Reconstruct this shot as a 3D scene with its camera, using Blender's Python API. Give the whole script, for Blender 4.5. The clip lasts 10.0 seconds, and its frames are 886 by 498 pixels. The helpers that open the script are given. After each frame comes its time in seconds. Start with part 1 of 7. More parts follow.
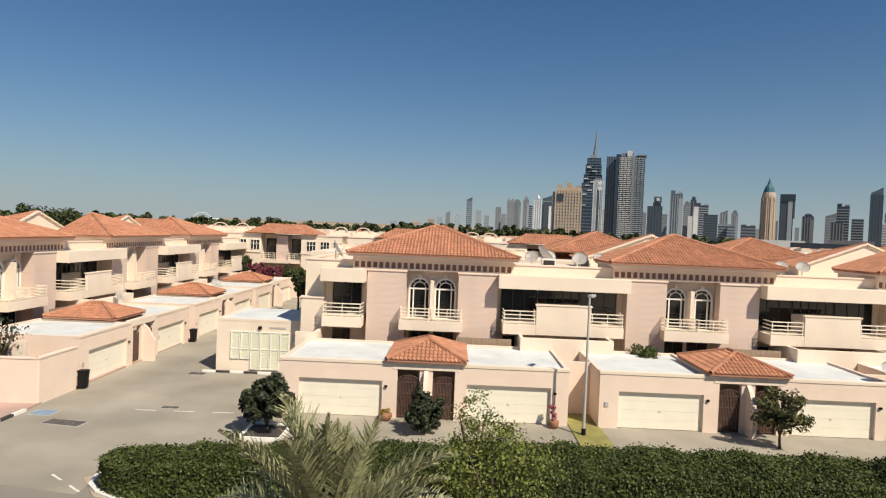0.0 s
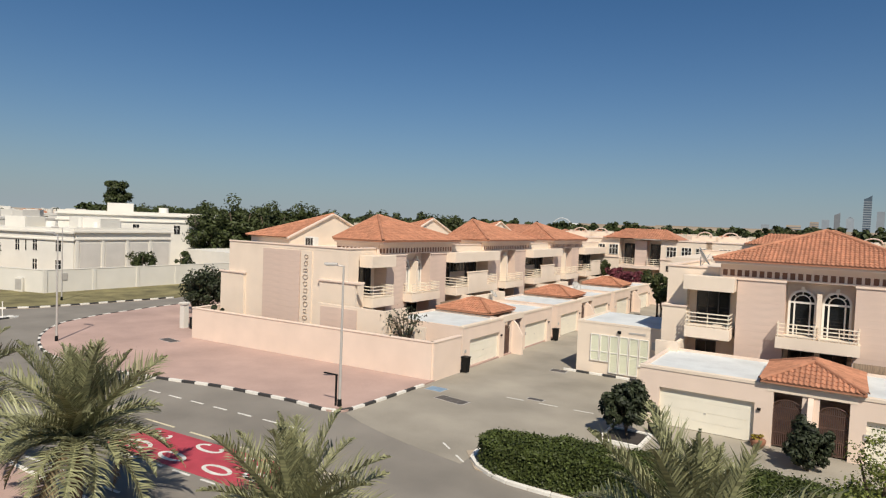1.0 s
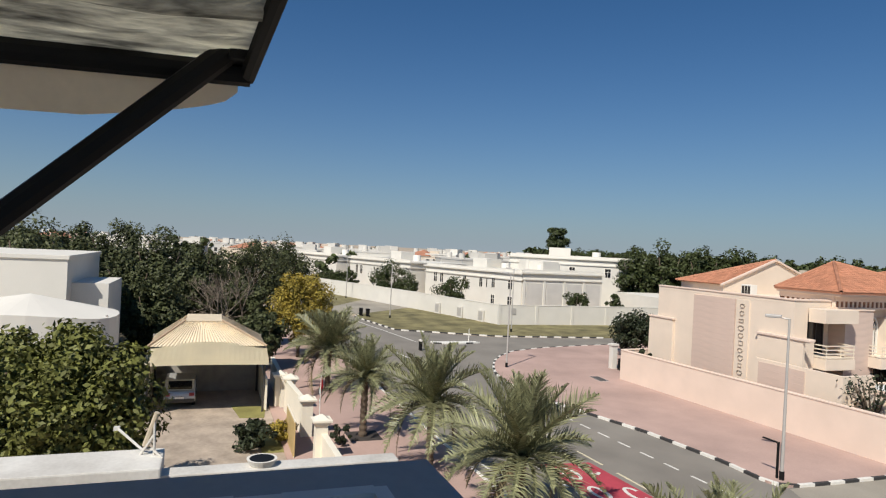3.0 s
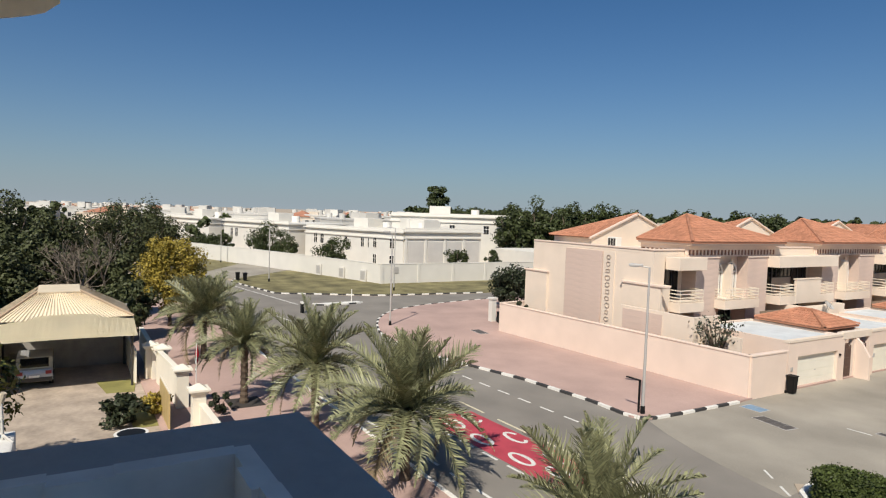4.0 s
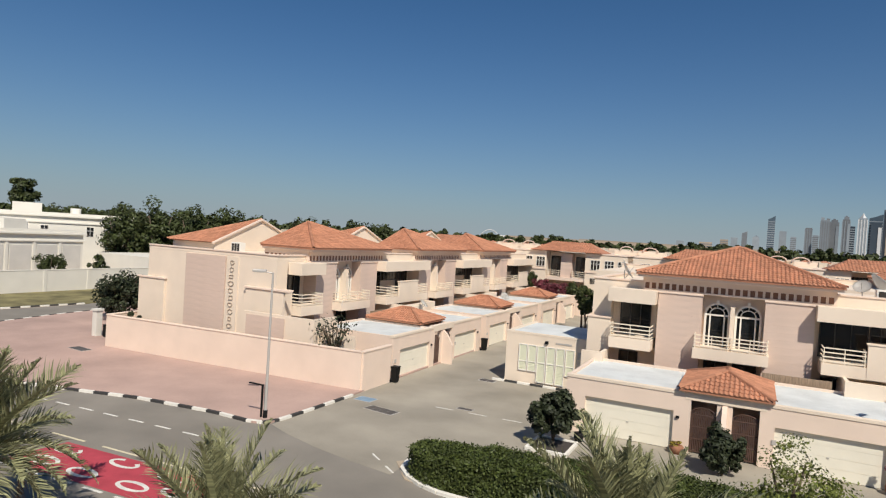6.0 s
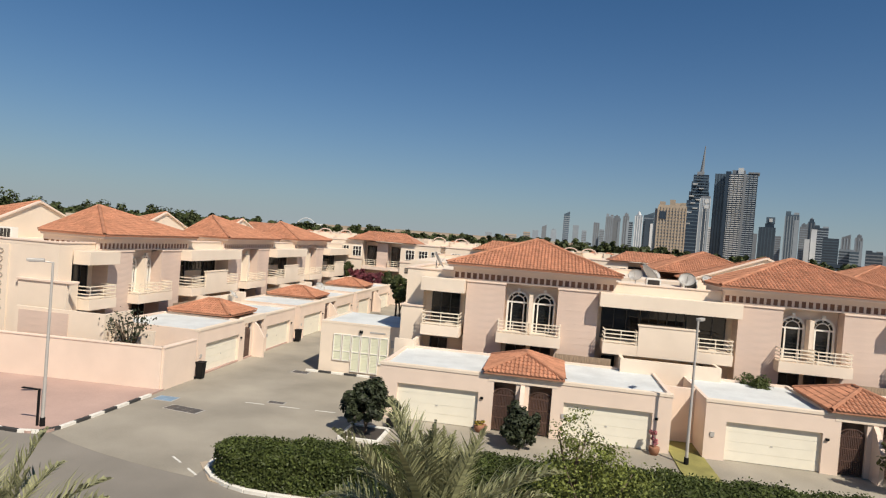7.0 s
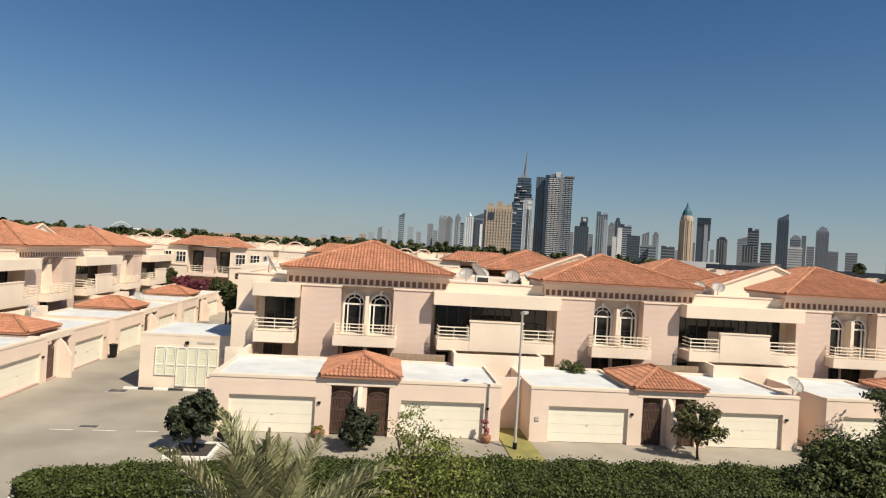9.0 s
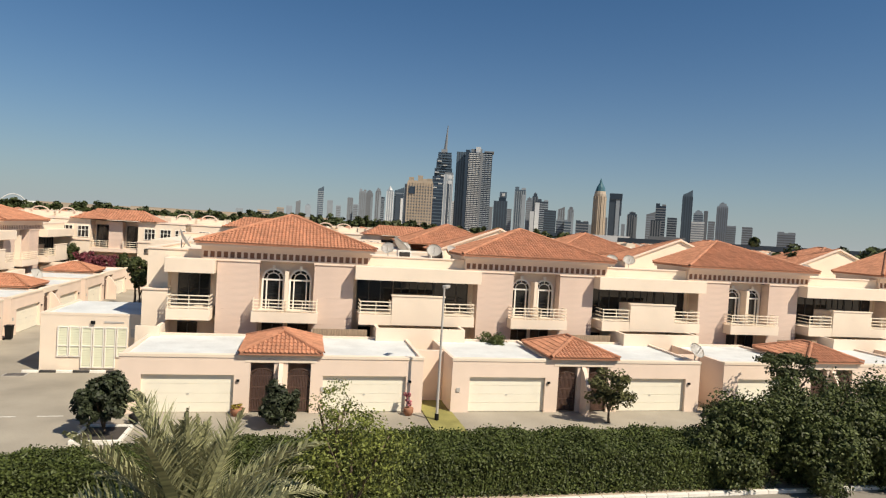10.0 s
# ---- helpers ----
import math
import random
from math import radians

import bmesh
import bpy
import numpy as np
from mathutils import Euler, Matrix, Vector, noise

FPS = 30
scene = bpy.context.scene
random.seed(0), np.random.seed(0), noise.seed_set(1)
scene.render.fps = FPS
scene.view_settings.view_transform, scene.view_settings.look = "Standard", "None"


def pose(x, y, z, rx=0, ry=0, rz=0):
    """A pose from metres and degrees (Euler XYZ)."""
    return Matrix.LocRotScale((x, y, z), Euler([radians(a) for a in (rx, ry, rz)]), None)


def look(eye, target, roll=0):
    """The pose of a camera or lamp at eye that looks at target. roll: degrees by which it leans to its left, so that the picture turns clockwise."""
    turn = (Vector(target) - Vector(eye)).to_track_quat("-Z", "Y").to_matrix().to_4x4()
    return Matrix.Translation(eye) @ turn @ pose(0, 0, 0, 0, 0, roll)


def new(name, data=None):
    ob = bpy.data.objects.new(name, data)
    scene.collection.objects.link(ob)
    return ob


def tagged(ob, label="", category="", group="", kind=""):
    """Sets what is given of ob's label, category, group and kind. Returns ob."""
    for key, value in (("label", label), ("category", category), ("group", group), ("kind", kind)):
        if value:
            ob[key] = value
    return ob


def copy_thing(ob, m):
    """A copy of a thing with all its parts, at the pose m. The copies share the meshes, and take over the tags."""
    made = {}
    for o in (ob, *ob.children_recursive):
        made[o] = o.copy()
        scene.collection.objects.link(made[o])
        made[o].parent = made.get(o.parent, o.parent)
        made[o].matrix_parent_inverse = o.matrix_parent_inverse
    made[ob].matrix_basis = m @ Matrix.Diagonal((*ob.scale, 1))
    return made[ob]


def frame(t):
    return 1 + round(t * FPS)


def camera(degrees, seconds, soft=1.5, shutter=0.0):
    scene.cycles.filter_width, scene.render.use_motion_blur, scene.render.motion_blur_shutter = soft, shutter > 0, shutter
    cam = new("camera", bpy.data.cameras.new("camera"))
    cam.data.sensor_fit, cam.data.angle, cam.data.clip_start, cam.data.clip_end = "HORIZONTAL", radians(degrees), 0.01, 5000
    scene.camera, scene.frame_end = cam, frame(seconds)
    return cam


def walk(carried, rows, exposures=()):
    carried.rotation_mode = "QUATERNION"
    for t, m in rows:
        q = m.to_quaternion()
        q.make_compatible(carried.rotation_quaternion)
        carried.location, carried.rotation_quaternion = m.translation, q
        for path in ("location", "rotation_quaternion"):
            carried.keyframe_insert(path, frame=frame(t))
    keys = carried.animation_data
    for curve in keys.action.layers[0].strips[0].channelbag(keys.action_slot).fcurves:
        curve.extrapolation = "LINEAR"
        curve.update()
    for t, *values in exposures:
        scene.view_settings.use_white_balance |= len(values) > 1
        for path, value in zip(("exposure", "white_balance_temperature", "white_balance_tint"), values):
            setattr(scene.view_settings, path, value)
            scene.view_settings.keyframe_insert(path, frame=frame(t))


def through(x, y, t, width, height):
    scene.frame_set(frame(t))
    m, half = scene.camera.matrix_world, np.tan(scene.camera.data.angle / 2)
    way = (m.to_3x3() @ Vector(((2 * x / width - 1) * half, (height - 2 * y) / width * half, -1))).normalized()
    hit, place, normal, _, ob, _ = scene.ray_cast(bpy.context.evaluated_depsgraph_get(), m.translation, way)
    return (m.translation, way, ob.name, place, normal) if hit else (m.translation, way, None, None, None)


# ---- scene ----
cam = camera(69.9, 10.0, soft=1.2)
PATH = [
    (0, (-0.377, 0.798, 10.833), (-0.416, 2.797, 10.777), 2.3),
    (0.5, (-0.524, 0.691, 10.839), (-1.19, 2.575, 10.768), 2.2),
    (1, (-0.647, 0.596, 10.849), (-1.721, 2.281, 10.764), 2.2),
    (1.5, (-0.749, 0.54, 10.863), (-2.074, 2.037, 10.797), 2.7),
    (2, (-0.788, 0.552, 10.849), (-2.434, 1.684, 10.761), 2.9),
    (2.5, (-0.814, 0.505, 10.85), (-2.657, 1.283, 10.862), 2.5),
    (2.7, (-0.824, 0.505, 10.849), (-2.709, 1.175, 10.862), 2.9),
    (3.8, (-0.992, 0.577, 10.773), (-2.77, 1.485, 10.648), 2.0),
    (4, (-1.006, 0.589, 10.764), (-2.719, 1.615, 10.649), 1.8),
    (4.5, (-1.015, 0.595, 10.759), (-2.578, 1.838, 10.658), 3.1),
    (5, (-1.014, 0.565, 10.771), (-2.376, 2.027, 10.688), 4.1),
    (5.5, (-0.986, 0.531, 10.783), (-2.117, 2.179, 10.727), 3.7),
    (5.7, (-0.965, 0.527, 10.787), (-2.001, 2.237, 10.742), 3.6),
    (6.8, (-0.811, 0.559, 10.839), (-1.245, 2.511, 10.79), 4.3),
    (7, (-0.789, 0.56, 10.842), (-1.125, 2.531, 10.806), 4.5),
    (7.5, (-0.745, 0.538, 10.845), (-0.925, 2.53, 10.841), 4.2),
    (8, (-0.715, 0.502, 10.848), (-0.803, 2.5, 10.848), 4.1),
    (8.5, (-0.692, 0.456, 10.848), (-0.703, 2.456, 10.85), 3.3),
    (9, (-0.694, 0.419, 10.846), (-0.52, 2.411, 10.851), 3.4),
    (9.5, (-0.72, 0.407, 10.85), (-0.448, 2.388, 10.83), 3.9),
    (10, (-0.781, 0.411, 10.851), (-0.356, 2.364, 10.79), 3.4),
]
# the film's camera meters and balances its picture slowly on the way
METER = [(0.0, 0.2, 6800, 10), (0.5, 0.08, 6720, 10), (1.0, 0.0, 6500, 10), (2.0, -0.04, 6130, 10), (4.0, 0.05, 6260, 10), (5.5, -0.03, 6300, 10), (7.0, 0.08, 6580, 10), (8.5, 0.18, 6760, 10), (10.0, 0.24, 6940, 10)]
walk(cam, [(t, look(eye, target, roll)) for t, eye, target, roll in PATH], METER)

# sky and sun
SUN_DIR = Vector((0.445, -0.50, 0.743)).normalized()
world = bpy.data.worlds.new("sky")
scene.world = world
world.use_nodes = True
wn = world.node_tree.nodes
sky = wn.new("ShaderNodeTexSky")
sky.sky_type = "NISHITA"
sky.sun_disc = False
sky.sun_elevation = math.asin(SUN_DIR.z)
sky.sun_rotation = math.atan2(SUN_DIR.x, SUN_DIR.y)
sky.air_density = 1.0
sky.dust_density = 0.7
sky.ozone_density = 4.5
wn["Background"].inputs["Strength"].default_value = 0.058
tint = wn.new("ShaderNodeMix")
tint.data_type, tint.blend_type = "RGBA", "MULTIPLY"
tint.inputs["Factor"].default_value = 1.0
tint.inputs["B"].default_value = (0.65, 0.94, 1.135, 1)
hue = wn.new("ShaderNodeHueSaturation")
hue.inputs["Saturation"].default_value = 1.06
world.node_tree.links.new(sky.outputs[0], tint.inputs["A"])
world.node_tree.links.new(tint.outputs["Result"], hue.inputs["Color"])
# pale haze all round the horizon
way = wn.new("ShaderNodeTexCoord")
split = wn.new("ShaderNodeSeparateXYZ")
fall = wn.new("ShaderNodeMath")
fall.operation = "MULTIPLY"
fall.inputs[1].default_value = -9.0
grow = wn.new("ShaderNodeMath")
grow.operation = "POWER"
grow.use_clamp = True
grow.inputs[0].default_value = 2.718
thin = wn.new("ShaderNodeMath")
thin.operation = "MULTIPLY"
thin.inputs[1].default_value = 0.85
haze = wn.new("ShaderNodeMix")
haze.data_type = "RGBA"
haze.inputs["B"].default_value = (6.1, 6.9, 7.4, 1)
wl = world.node_tree.links
wl.new(way.outputs["Generated"], split.inputs[0])
wl.new(split.outputs["Z"], fall.inputs[0])
wl.new(fall.outputs[0], grow.inputs[1])
wl.new(grow.outputs[0], thin.inputs[0])
wl.new(thin.outputs[0], haze.inputs["Factor"])
wl.new(hue.outputs[0], haze.inputs["A"])
wl.new(haze.outputs["Result"], wn["Background"].inputs["Color"])
sun_data = bpy.data.lights.new("sun", "SUN")
sun_data.energy = 5.0
sun_data.angle = radians(0.55)
sun_data.color = (1.0, 0.92, 0.80)
sun = new("sun", sun_data)
sun.matrix_world = look(SUN_DIR * 60, (0, 0, 0))

# ---- materials ----
def material(name, rgb, rough=0.85, metal=0.0, vary=0.12, scale=1.5, fine=22.0, bump=0.15, island=0.0, obj=0.0, rgb2=None, spec=0.4, stretch=(1, 1, 1)):
    """Principled surface with broad stains, fine grain, relief and optional variation from piece to piece."""
    m = bpy.data.materials.new(name)
    m.use_nodes = True
    n, l = m.node_tree.nodes, m.node_tree.links
    b = n["Principled BSDF"]
    co = n.new("ShaderNodeTexCoord")
    mp = n.new("ShaderNodeMapping")
    mp.inputs["Scale"].default_value = stretch
    l.new(co.outputs["Object"], mp.inputs["Vector"])
    broad = n.new("ShaderNodeTexNoise")
    broad.inputs["Scale"].default_value = scale
    broad.inputs["Detail"].default_value = 5
    grain = n.new("ShaderNodeTexNoise")
    grain.inputs["Scale"].default_value = fine
    grain.inputs["Detail"].default_value = 3
    l.new(mp.outputs[0], broad.inputs["Vector"])
    l.new(mp.outputs[0], grain.inputs["Vector"])
    add = n.new("ShaderNodeMath")
    add.operation = "MULTIPLY_ADD"
    add.inputs[1].default_value = 0.35
    l.new(grain.outputs[0], add.inputs[0])
    l.new(broad.outputs[0], add.inputs[2])
    ramp = n.new("ShaderNodeMapRange")
    ramp.inputs["From Min"].default_value = 0.42
    ramp.inputs["From Max"].default_value = 0.92
    l.new(add.outputs[0], ramp.inputs["Value"])
    mix = n.new("ShaderNodeMix")
    mix.data_type = "RGBA"
    lo = [c * (1 - vary) for c in rgb] if rgb2 is None else rgb2
    hi = [min(1, c * (1 + vary)) for c in rgb]
    mix.inputs["A"].default_value = (*lo, 1)
    mix.inputs["B"].default_value = (*hi, 1)
    l.new(ramp.outputs[0], mix.inputs["Factor"])
    out = mix.outputs["Result"]
    for amount, socket in ((island, "island"), (obj, "obj")):
        if amount:
            src = n.new("ShaderNodeNewGeometry").outputs["Random Per Island"] if socket == "island" else n.new("ShaderNodeObjectInfo").outputs["Random"]
            mr = n.new("ShaderNodeMapRange")
            mr.inputs["To Min"].default_value = 1 - amount
            mr.inputs["To Max"].default_value = 1 + amount
            l.new(src, mr.inputs["Value"])
            mul = n.new("ShaderNodeVectorMath")
            mul.operation = "SCALE"
            l.new(out, mul.inputs[0])
            l.new(mr.outputs[0], mul.inputs["Scale"])
            out = mul.outputs[0]
    l.new(out, b.inputs["Base Color"])
    b.inputs["Roughness"].default_value = rough
    b.inputs["Metallic"].default_value = metal
    b.inputs["Specular IOR Level"].default_value = spec
    if bump:
        bp = n.new("ShaderNodeBump")
        bp.inputs["Strength"].default_value = bump
        bp.inputs["Distance"].default_value = 0.02
        l.new(add.outputs[0], bp.inputs["Height"])
        l.new(bp.outputs[0], b.inputs["Normal"])
    return m


CREAM = material("cream_stucco", (0.76, 0.64, 0.51), vary=0.06, scale=0.5, fine=30)
PINK = material("pink_stucco", (0.62, 0.48, 0.395), vary=0.08, scale=0.6, fine=30, stretch=(1, 1, 4))
PINKW = material("pale_pink_stucco", (0.76, 0.61, 0.495), vary=0.06, scale=0.5, fine=30)
WHITE = material("white_stucco", (0.69, 0.655, 0.58), vary=0.05, scale=0.4)
ROOFW = material("white_roof_coating", (0.60, 0.62, 0.61), vary=0.14, scale=0.6, fine=9)
TILE = material("terracotta_tile", (0.43, 0.195, 0.112), vary=0.15, scale=0.7, fine=30, island=0.16)
TILE_PLAIN = material("terracotta_far", (0.41, 0.187, 0.11), vary=0.2, scale=0.6, fine=7)
FRIEZE = material("brown_frieze", (0.24, 0.12, 0.075), vary=0.2)
DOOR = material("cream_garage_door", (0.80, 0.75, 0.62), rough=0.5, vary=0.03, bump=0.03)
RAIL = material("cream_painted_rail", (0.80, 0.70, 0.55), rough=0.5, vary=0.05, bump=0)
FRAMEW = material("white_window_frame", (0.82, 0.78, 0.70), rough=0.5, vary=0.03, bump=0)
FRAMED = material("dark_bronze_frame", (0.05, 0.045, 0.04), rough=0.4, vary=0.1, bump=0)
GLASS = material("dark_tinted_glass", (0.012, 0.014, 0.016), rough=0.06, vary=0.1, bump=0, spec=0.6)
DARK = material("dark_soil_and_shade", (0.05, 0.042, 0.036), vary=0.3)
IRON = material("dark_brown_iron", (0.095, 0.055, 0.042), rough=0.5, vary=0.2)
ASPHALT = material("asphalt", (0.228, 0.205, 0.172), rough=0.9, vary=0.2, scale=0.25, fine=18, bump=0.25)
PAVER = material("grey_concrete_paving", (0.315, 0.282, 0.226), rough=0.9, vary=0.26, scale=0.22, fine=14, bump=0.2)
PINKPAVE = material("faded_red_paving", (0.44, 0.305, 0.255), rough=0.9, vary=0.18, scale=0.25, fine=12, bump=0.2)
SAND = material("dry_sandy_soil", (0.42, 0.34, 0.25), rough=0.95, vary=0.2, scale=0.05, fine=2)
GRASS = material("dry_grass", (0.19, 0.165, 0.075), rough=0.95, vary=0.6, scale=0.35, fine=9, bump=0.5)
LAWN = material("lawn", (0.24, 0.22, 0.07), rough=0.95, vary=0.3, scale=0.7, fine=12, bump=0.5)
KERBW = material("white_kerb_paint", (0.74, 0.71, 0.64), vary=0.1, scale=3)
KERBB = material("black_kerb_paint", (0.045, 0.043, 0.042), vary=0.3, scale=3)
LINE = material("road_line_paint", (0.66, 0.64, 0.58), vary=0.16, scale=2)
REDPAINT = material("red_road_paint", (0.42, 0.055, 0.075), vary=0.2, scale=1.2)
STEEL = material("galvanised_steel", (0.50, 0.47, 0.43), rough=0.5, metal=0.2, vary=0.08, bump=0)
BLACK = material("black_plastic", (0.009, 0.009, 0.009), rough=0.6, vary=0.2, bump=0, spec=0.2)
DISHM = material("dish_metal", (0.66, 0.64, 0.60), rough=0.5, vary=0.08, bump=0)
TERRA = material("terracotta_pot", (0.30, 0.14, 0.08), vary=0.2, scale=4)


def leafmat(name, rgb, var=0.45, rough=0.6):
    m = material(name, rgb, rough=rough, vary=0.35, scale=0.7, fine=6, bump=0, island=var, spec=0.3)
    b = m.node_tree.nodes["Principled BSDF"]
    b.inputs["Subsurface Weight"].default_value = 0.0
    return m


LEAF = leafmat("dark_leaves", (0.046, 0.058, 0.017))
LEAFH = leafmat("hedge_leaves", (0.055, 0.071, 0.016))
LEAFL = leafmat("feathery_leaves", (0.125, 0.145, 0.03))
LEAFG = leafmat("sunlit_green_leaves", (0.125, 0.13, 0.03))
LEAFY = leafmat("yellow_leaves", (0.27, 0.205, 0.032))
LEAFB = leafmat("bush_leaves", (0.030, 0.038, 0.017))
PALMF = leafmat("palm_fronds", (0.25, 0.25, 0.13), var=0.4, rough=0.42)
PALMD = leafmat("dry_palm_fronds", (0.20, 0.155, 0.085), var=0.3)
BARK = material("bark", (0.11, 0.08, 0.055), vary=0.35, scale=3, fine=20, bump=0.6)
OWNW = material("weathered_white_render", (0.60, 0.575, 0.52), vary=0.16, scale=1.2, fine=14, rgb2=(0.46, 0.43, 0.38))


def cloth(name, rgb, through=0.35, **more):
    """Woven fabric that lets some light through."""
    m = material(name, rgb, **more)
    n, l = m.node_tree.nodes, m.node_tree.links
    b = n["Principled BSDF"]
    tr = n.new("ShaderNodeBsdfTranslucent")
    mx = n.new("ShaderNodeMixShader")
    mx.inputs[0].default_value = through
    l.new(b.inputs["Base Color"].links[0].from_socket, tr.inputs["Color"])
    l.new(b.outputs[0], mx.inputs[1])
    l.new(tr.outputs[0], mx.inputs[2])
    l.new(mx.outputs[0], n["Material Output"].inputs["Surface"])
    return m


TWIG = material("dry_twigs", (0.20, 0.16, 0.12), vary=0.3)

# ---- building helpers ----
def part(name, bm, mat, parent, label="", smooth=False):
    me = bpy.data.meshes.new(name)
    bm.to_mesh(me)
    bm.free()
    me.materials.append(mat)
    if smooth:
        me.polygons.foreach_set("use_smooth", [True] * len(me.polygons))
    ob = new(name, me)
    ob.parent = parent
    return tagged(ob, label)


def thing(name, m, label, category, group="", kind=""):
    ob = new(name)
    ob.empty_display_size = 0.3
    ob.matrix_world = m
    return tagged(ob, label, category, group, kind)


def solo(name, bm, mat, label, category="", group="", kind="", m=None, smooth=False):
    ob = part(name, bm, mat, None, label, smooth)
    if m is not None:
        ob.matrix_world = m
    return tagged(ob, "", category, group, kind)


def share(name, mesh, parent, m):
    ob = new(name, mesh)
    ob.parent = parent
    ob.matrix_basis = m
    return ob


def box(bm, x0, x1, y0, y1, z0, z1, bevel=0.0):
    r = bmesh.ops.create_cube(bm, size=1.0, matrix=Matrix.LocRotScale(((x0 + x1) / 2, (y0 + y1) / 2, (z0 + z1) / 2), None, (abs(x1 - x0), abs(y1 - y0), abs(z1 - z0))))
    if bevel:
        edges = {e for v in r["verts"] for e in v.link_edges}
        bmesh.ops.bevel(bm, geom=list(edges), offset=bevel, segments=2, affect="EDGES", profile=0.6)
    return bm


def boxes(*rows, bevel=0.0):
    bm = bmesh.new()
    for r in rows:
        box(bm, *r, bevel=bevel)
    return bm


def prism(bm, pts, z0, z1):
    """Upright prism on a plan outline."""
    lo = [bm.verts.new((x, y, z0)) for x, y in pts]
    hi = [bm.verts.new((x, y, z1)) for x, y in pts]
    k = len(pts)
    bm.faces.new(hi)
    bm.faces.new(lo[::-1])
    for i in range(k):
        j = (i + 1) % k
        bm.faces.new((lo[i], lo[j], hi[j], hi[i]))
    bmesh.ops.recalc_face_normals(bm, faces=bm.faces[:])
    return bm


def profile_x(bm, pts, x0, x1):
    """Prism along x on a y-z outline."""
    a = [bm.verts.new((x0, y, z)) for y, z in pts]
    b = [bm.verts.new((x1, y, z)) for y, z in pts]
    k = len(pts)
    bm.faces.new(a)
    bm.faces.new(b[::-1])
    for i in range(k):
        j = (i + 1) % k
        bm.faces.new((a[i], b[i], b[j], a[j]))
    bmesh.ops.recalc_face_normals(bm, faces=bm.faces[:])
    return bm


def profile_y(bm, pts, y0, y1):
    """Prism along y on an x-z outline."""
    a = [bm.verts.new((x, y0, z)) for x, z in pts]
    b = [bm.verts.new((x, y1, z)) for x, z in pts]
    k = len(pts)
    bm.faces.new(a)
    bm.faces.new(b[::-1])
    for i in range(k):
        j = (i + 1) % k
        bm.faces.new((a[i], b[i], b[j], a[j]))
    bmesh.ops.recalc_face_normals(bm, faces=bm.faces[:])
    return bm


def rod(bm, a, b, r0, r1=None, seg=8):
    a, b = Vector(a), Vector(b)
    d = b - a
    m = Matrix.Translation((a + b) / 2) @ d.to_track_quat("Z", "Y").to_matrix().to_4x4()
    bmesh.ops.create_cone(bm, cap_ends=True, segments=seg, radius1=r0, radius2=r0 if r1 is None else r1, depth=d.length, matrix=m)
    return bm


def tube(bm, pts, radii, seg=8):
    """Round tapering limb through points."""
    rings = []
    pts = [Vector(p) for p in pts]
    for i, p in enumerate(pts):
        d = (pts[min(i + 1, len(pts) - 1)] - pts[max(i - 1, 0)]).normalized()
        q = d.to_track_quat("Z", "Y")
        rings.append([bm.verts.new(p + q @ Vector((radii[i] * math.cos(a), radii[i] * math.sin(a), 0))) for a in [6.28319 * k / seg for k in range(seg)]])
    for a, b in zip(rings, rings[1:]):
        for k in range(seg):
            bm.faces.new((a[k], a[(k + 1) % seg], b[(k + 1) % seg], b[k]))
    bm.faces.new(rings[0][::-1])
    bm.faces.new(rings[-1])
    return bm


def from_arrays(name, verts, faces, mat, parent=None):
    me = bpy.data.meshes.new(name)
    me.from_pydata(verts, [], faces)
    me.materials.append(mat)
    ob = new(name, me)
    ob.parent = parent
    return ob


def tile_slope(verts, faces, a, b, t0, t1, pitch=0.24, course=0.36):
    """Barrel tiles, each its own island, on the slope with eave a-b and top edge t0-t1."""
    a, b, t0, t1 = (Vector(p) for p in (a, b, t0, t1))
    along = (b - a).normalized()
    mid_t, mid_b = (t0 + t1) / 2, (a + b) / 2
    up = (mid_t - mid_b)
    up = (up - along * up.dot(along))
    run = up.length
    up.normalize()
    nrm = along.cross(up).normalized()
    if nrm.z < 0:
        nrm = -nrm
    ua, ub = 0.0, (b - a).length
    ta, tb = (t0 - a).dot(along), (t1 - a).dot(along)
    rows = int(run / course)
    prof = [(0.0, 0.0), (0.14, 0.04), (0.34, 0.062), (0.54, 0.04), (0.68, 0.0), (1.0, 0.0)]
    for i in range(rows + 1):
        w0, w1 = i * course - 0.03, min((i + 1) * course + 0.03, run)
        f0, f1 = max(w0, 0) / run, w1 / run
        l0, r0 = ua + (ta - ua) * f0, ub + (tb - ub) * f0
        l1, r1 = ua + (ta - ua) * f1, ub + (tb - ub) * f1
        j0, j1 = int(min(l0, l1) / pitch) - 1, int(max(r0, r1) / pitch) + 1
        for j in range(j0, j1):
            c = (j + 0.5) * pitch
            if c < (l0 + l1) / 2 or c > (r0 + r1) / 2:
                continue
            base = len(verts)
            jit = random.uniform(-0.006, 0.006)
            for s, h in prof:
                u = (j + s) * pitch
                u0, u1 = min(max(u, l0), r0), min(max(u, l1), r1)
                verts.append(a + along * u0 + up * w0 + nrm * (h + 0.045 + jit))
                verts.append(a + along * u1 + up * w1 + nrm * (h * 0.9 + 0.008 + jit))
            for k in range(len(prof) - 1):
                p = base + 2 * k
                faces.append((p, p + 2, p + 3, p + 1))
            # lower lip
            lip = len(verts)
            for k in range(len(prof)):
                verts.append(verts[base + 2 * k] - nrm * 0.05)
            for k in range(len(prof) - 1):
                faces.append((base + 2 * k, lip + k, lip + k + 1, base + 2 * k + 2))


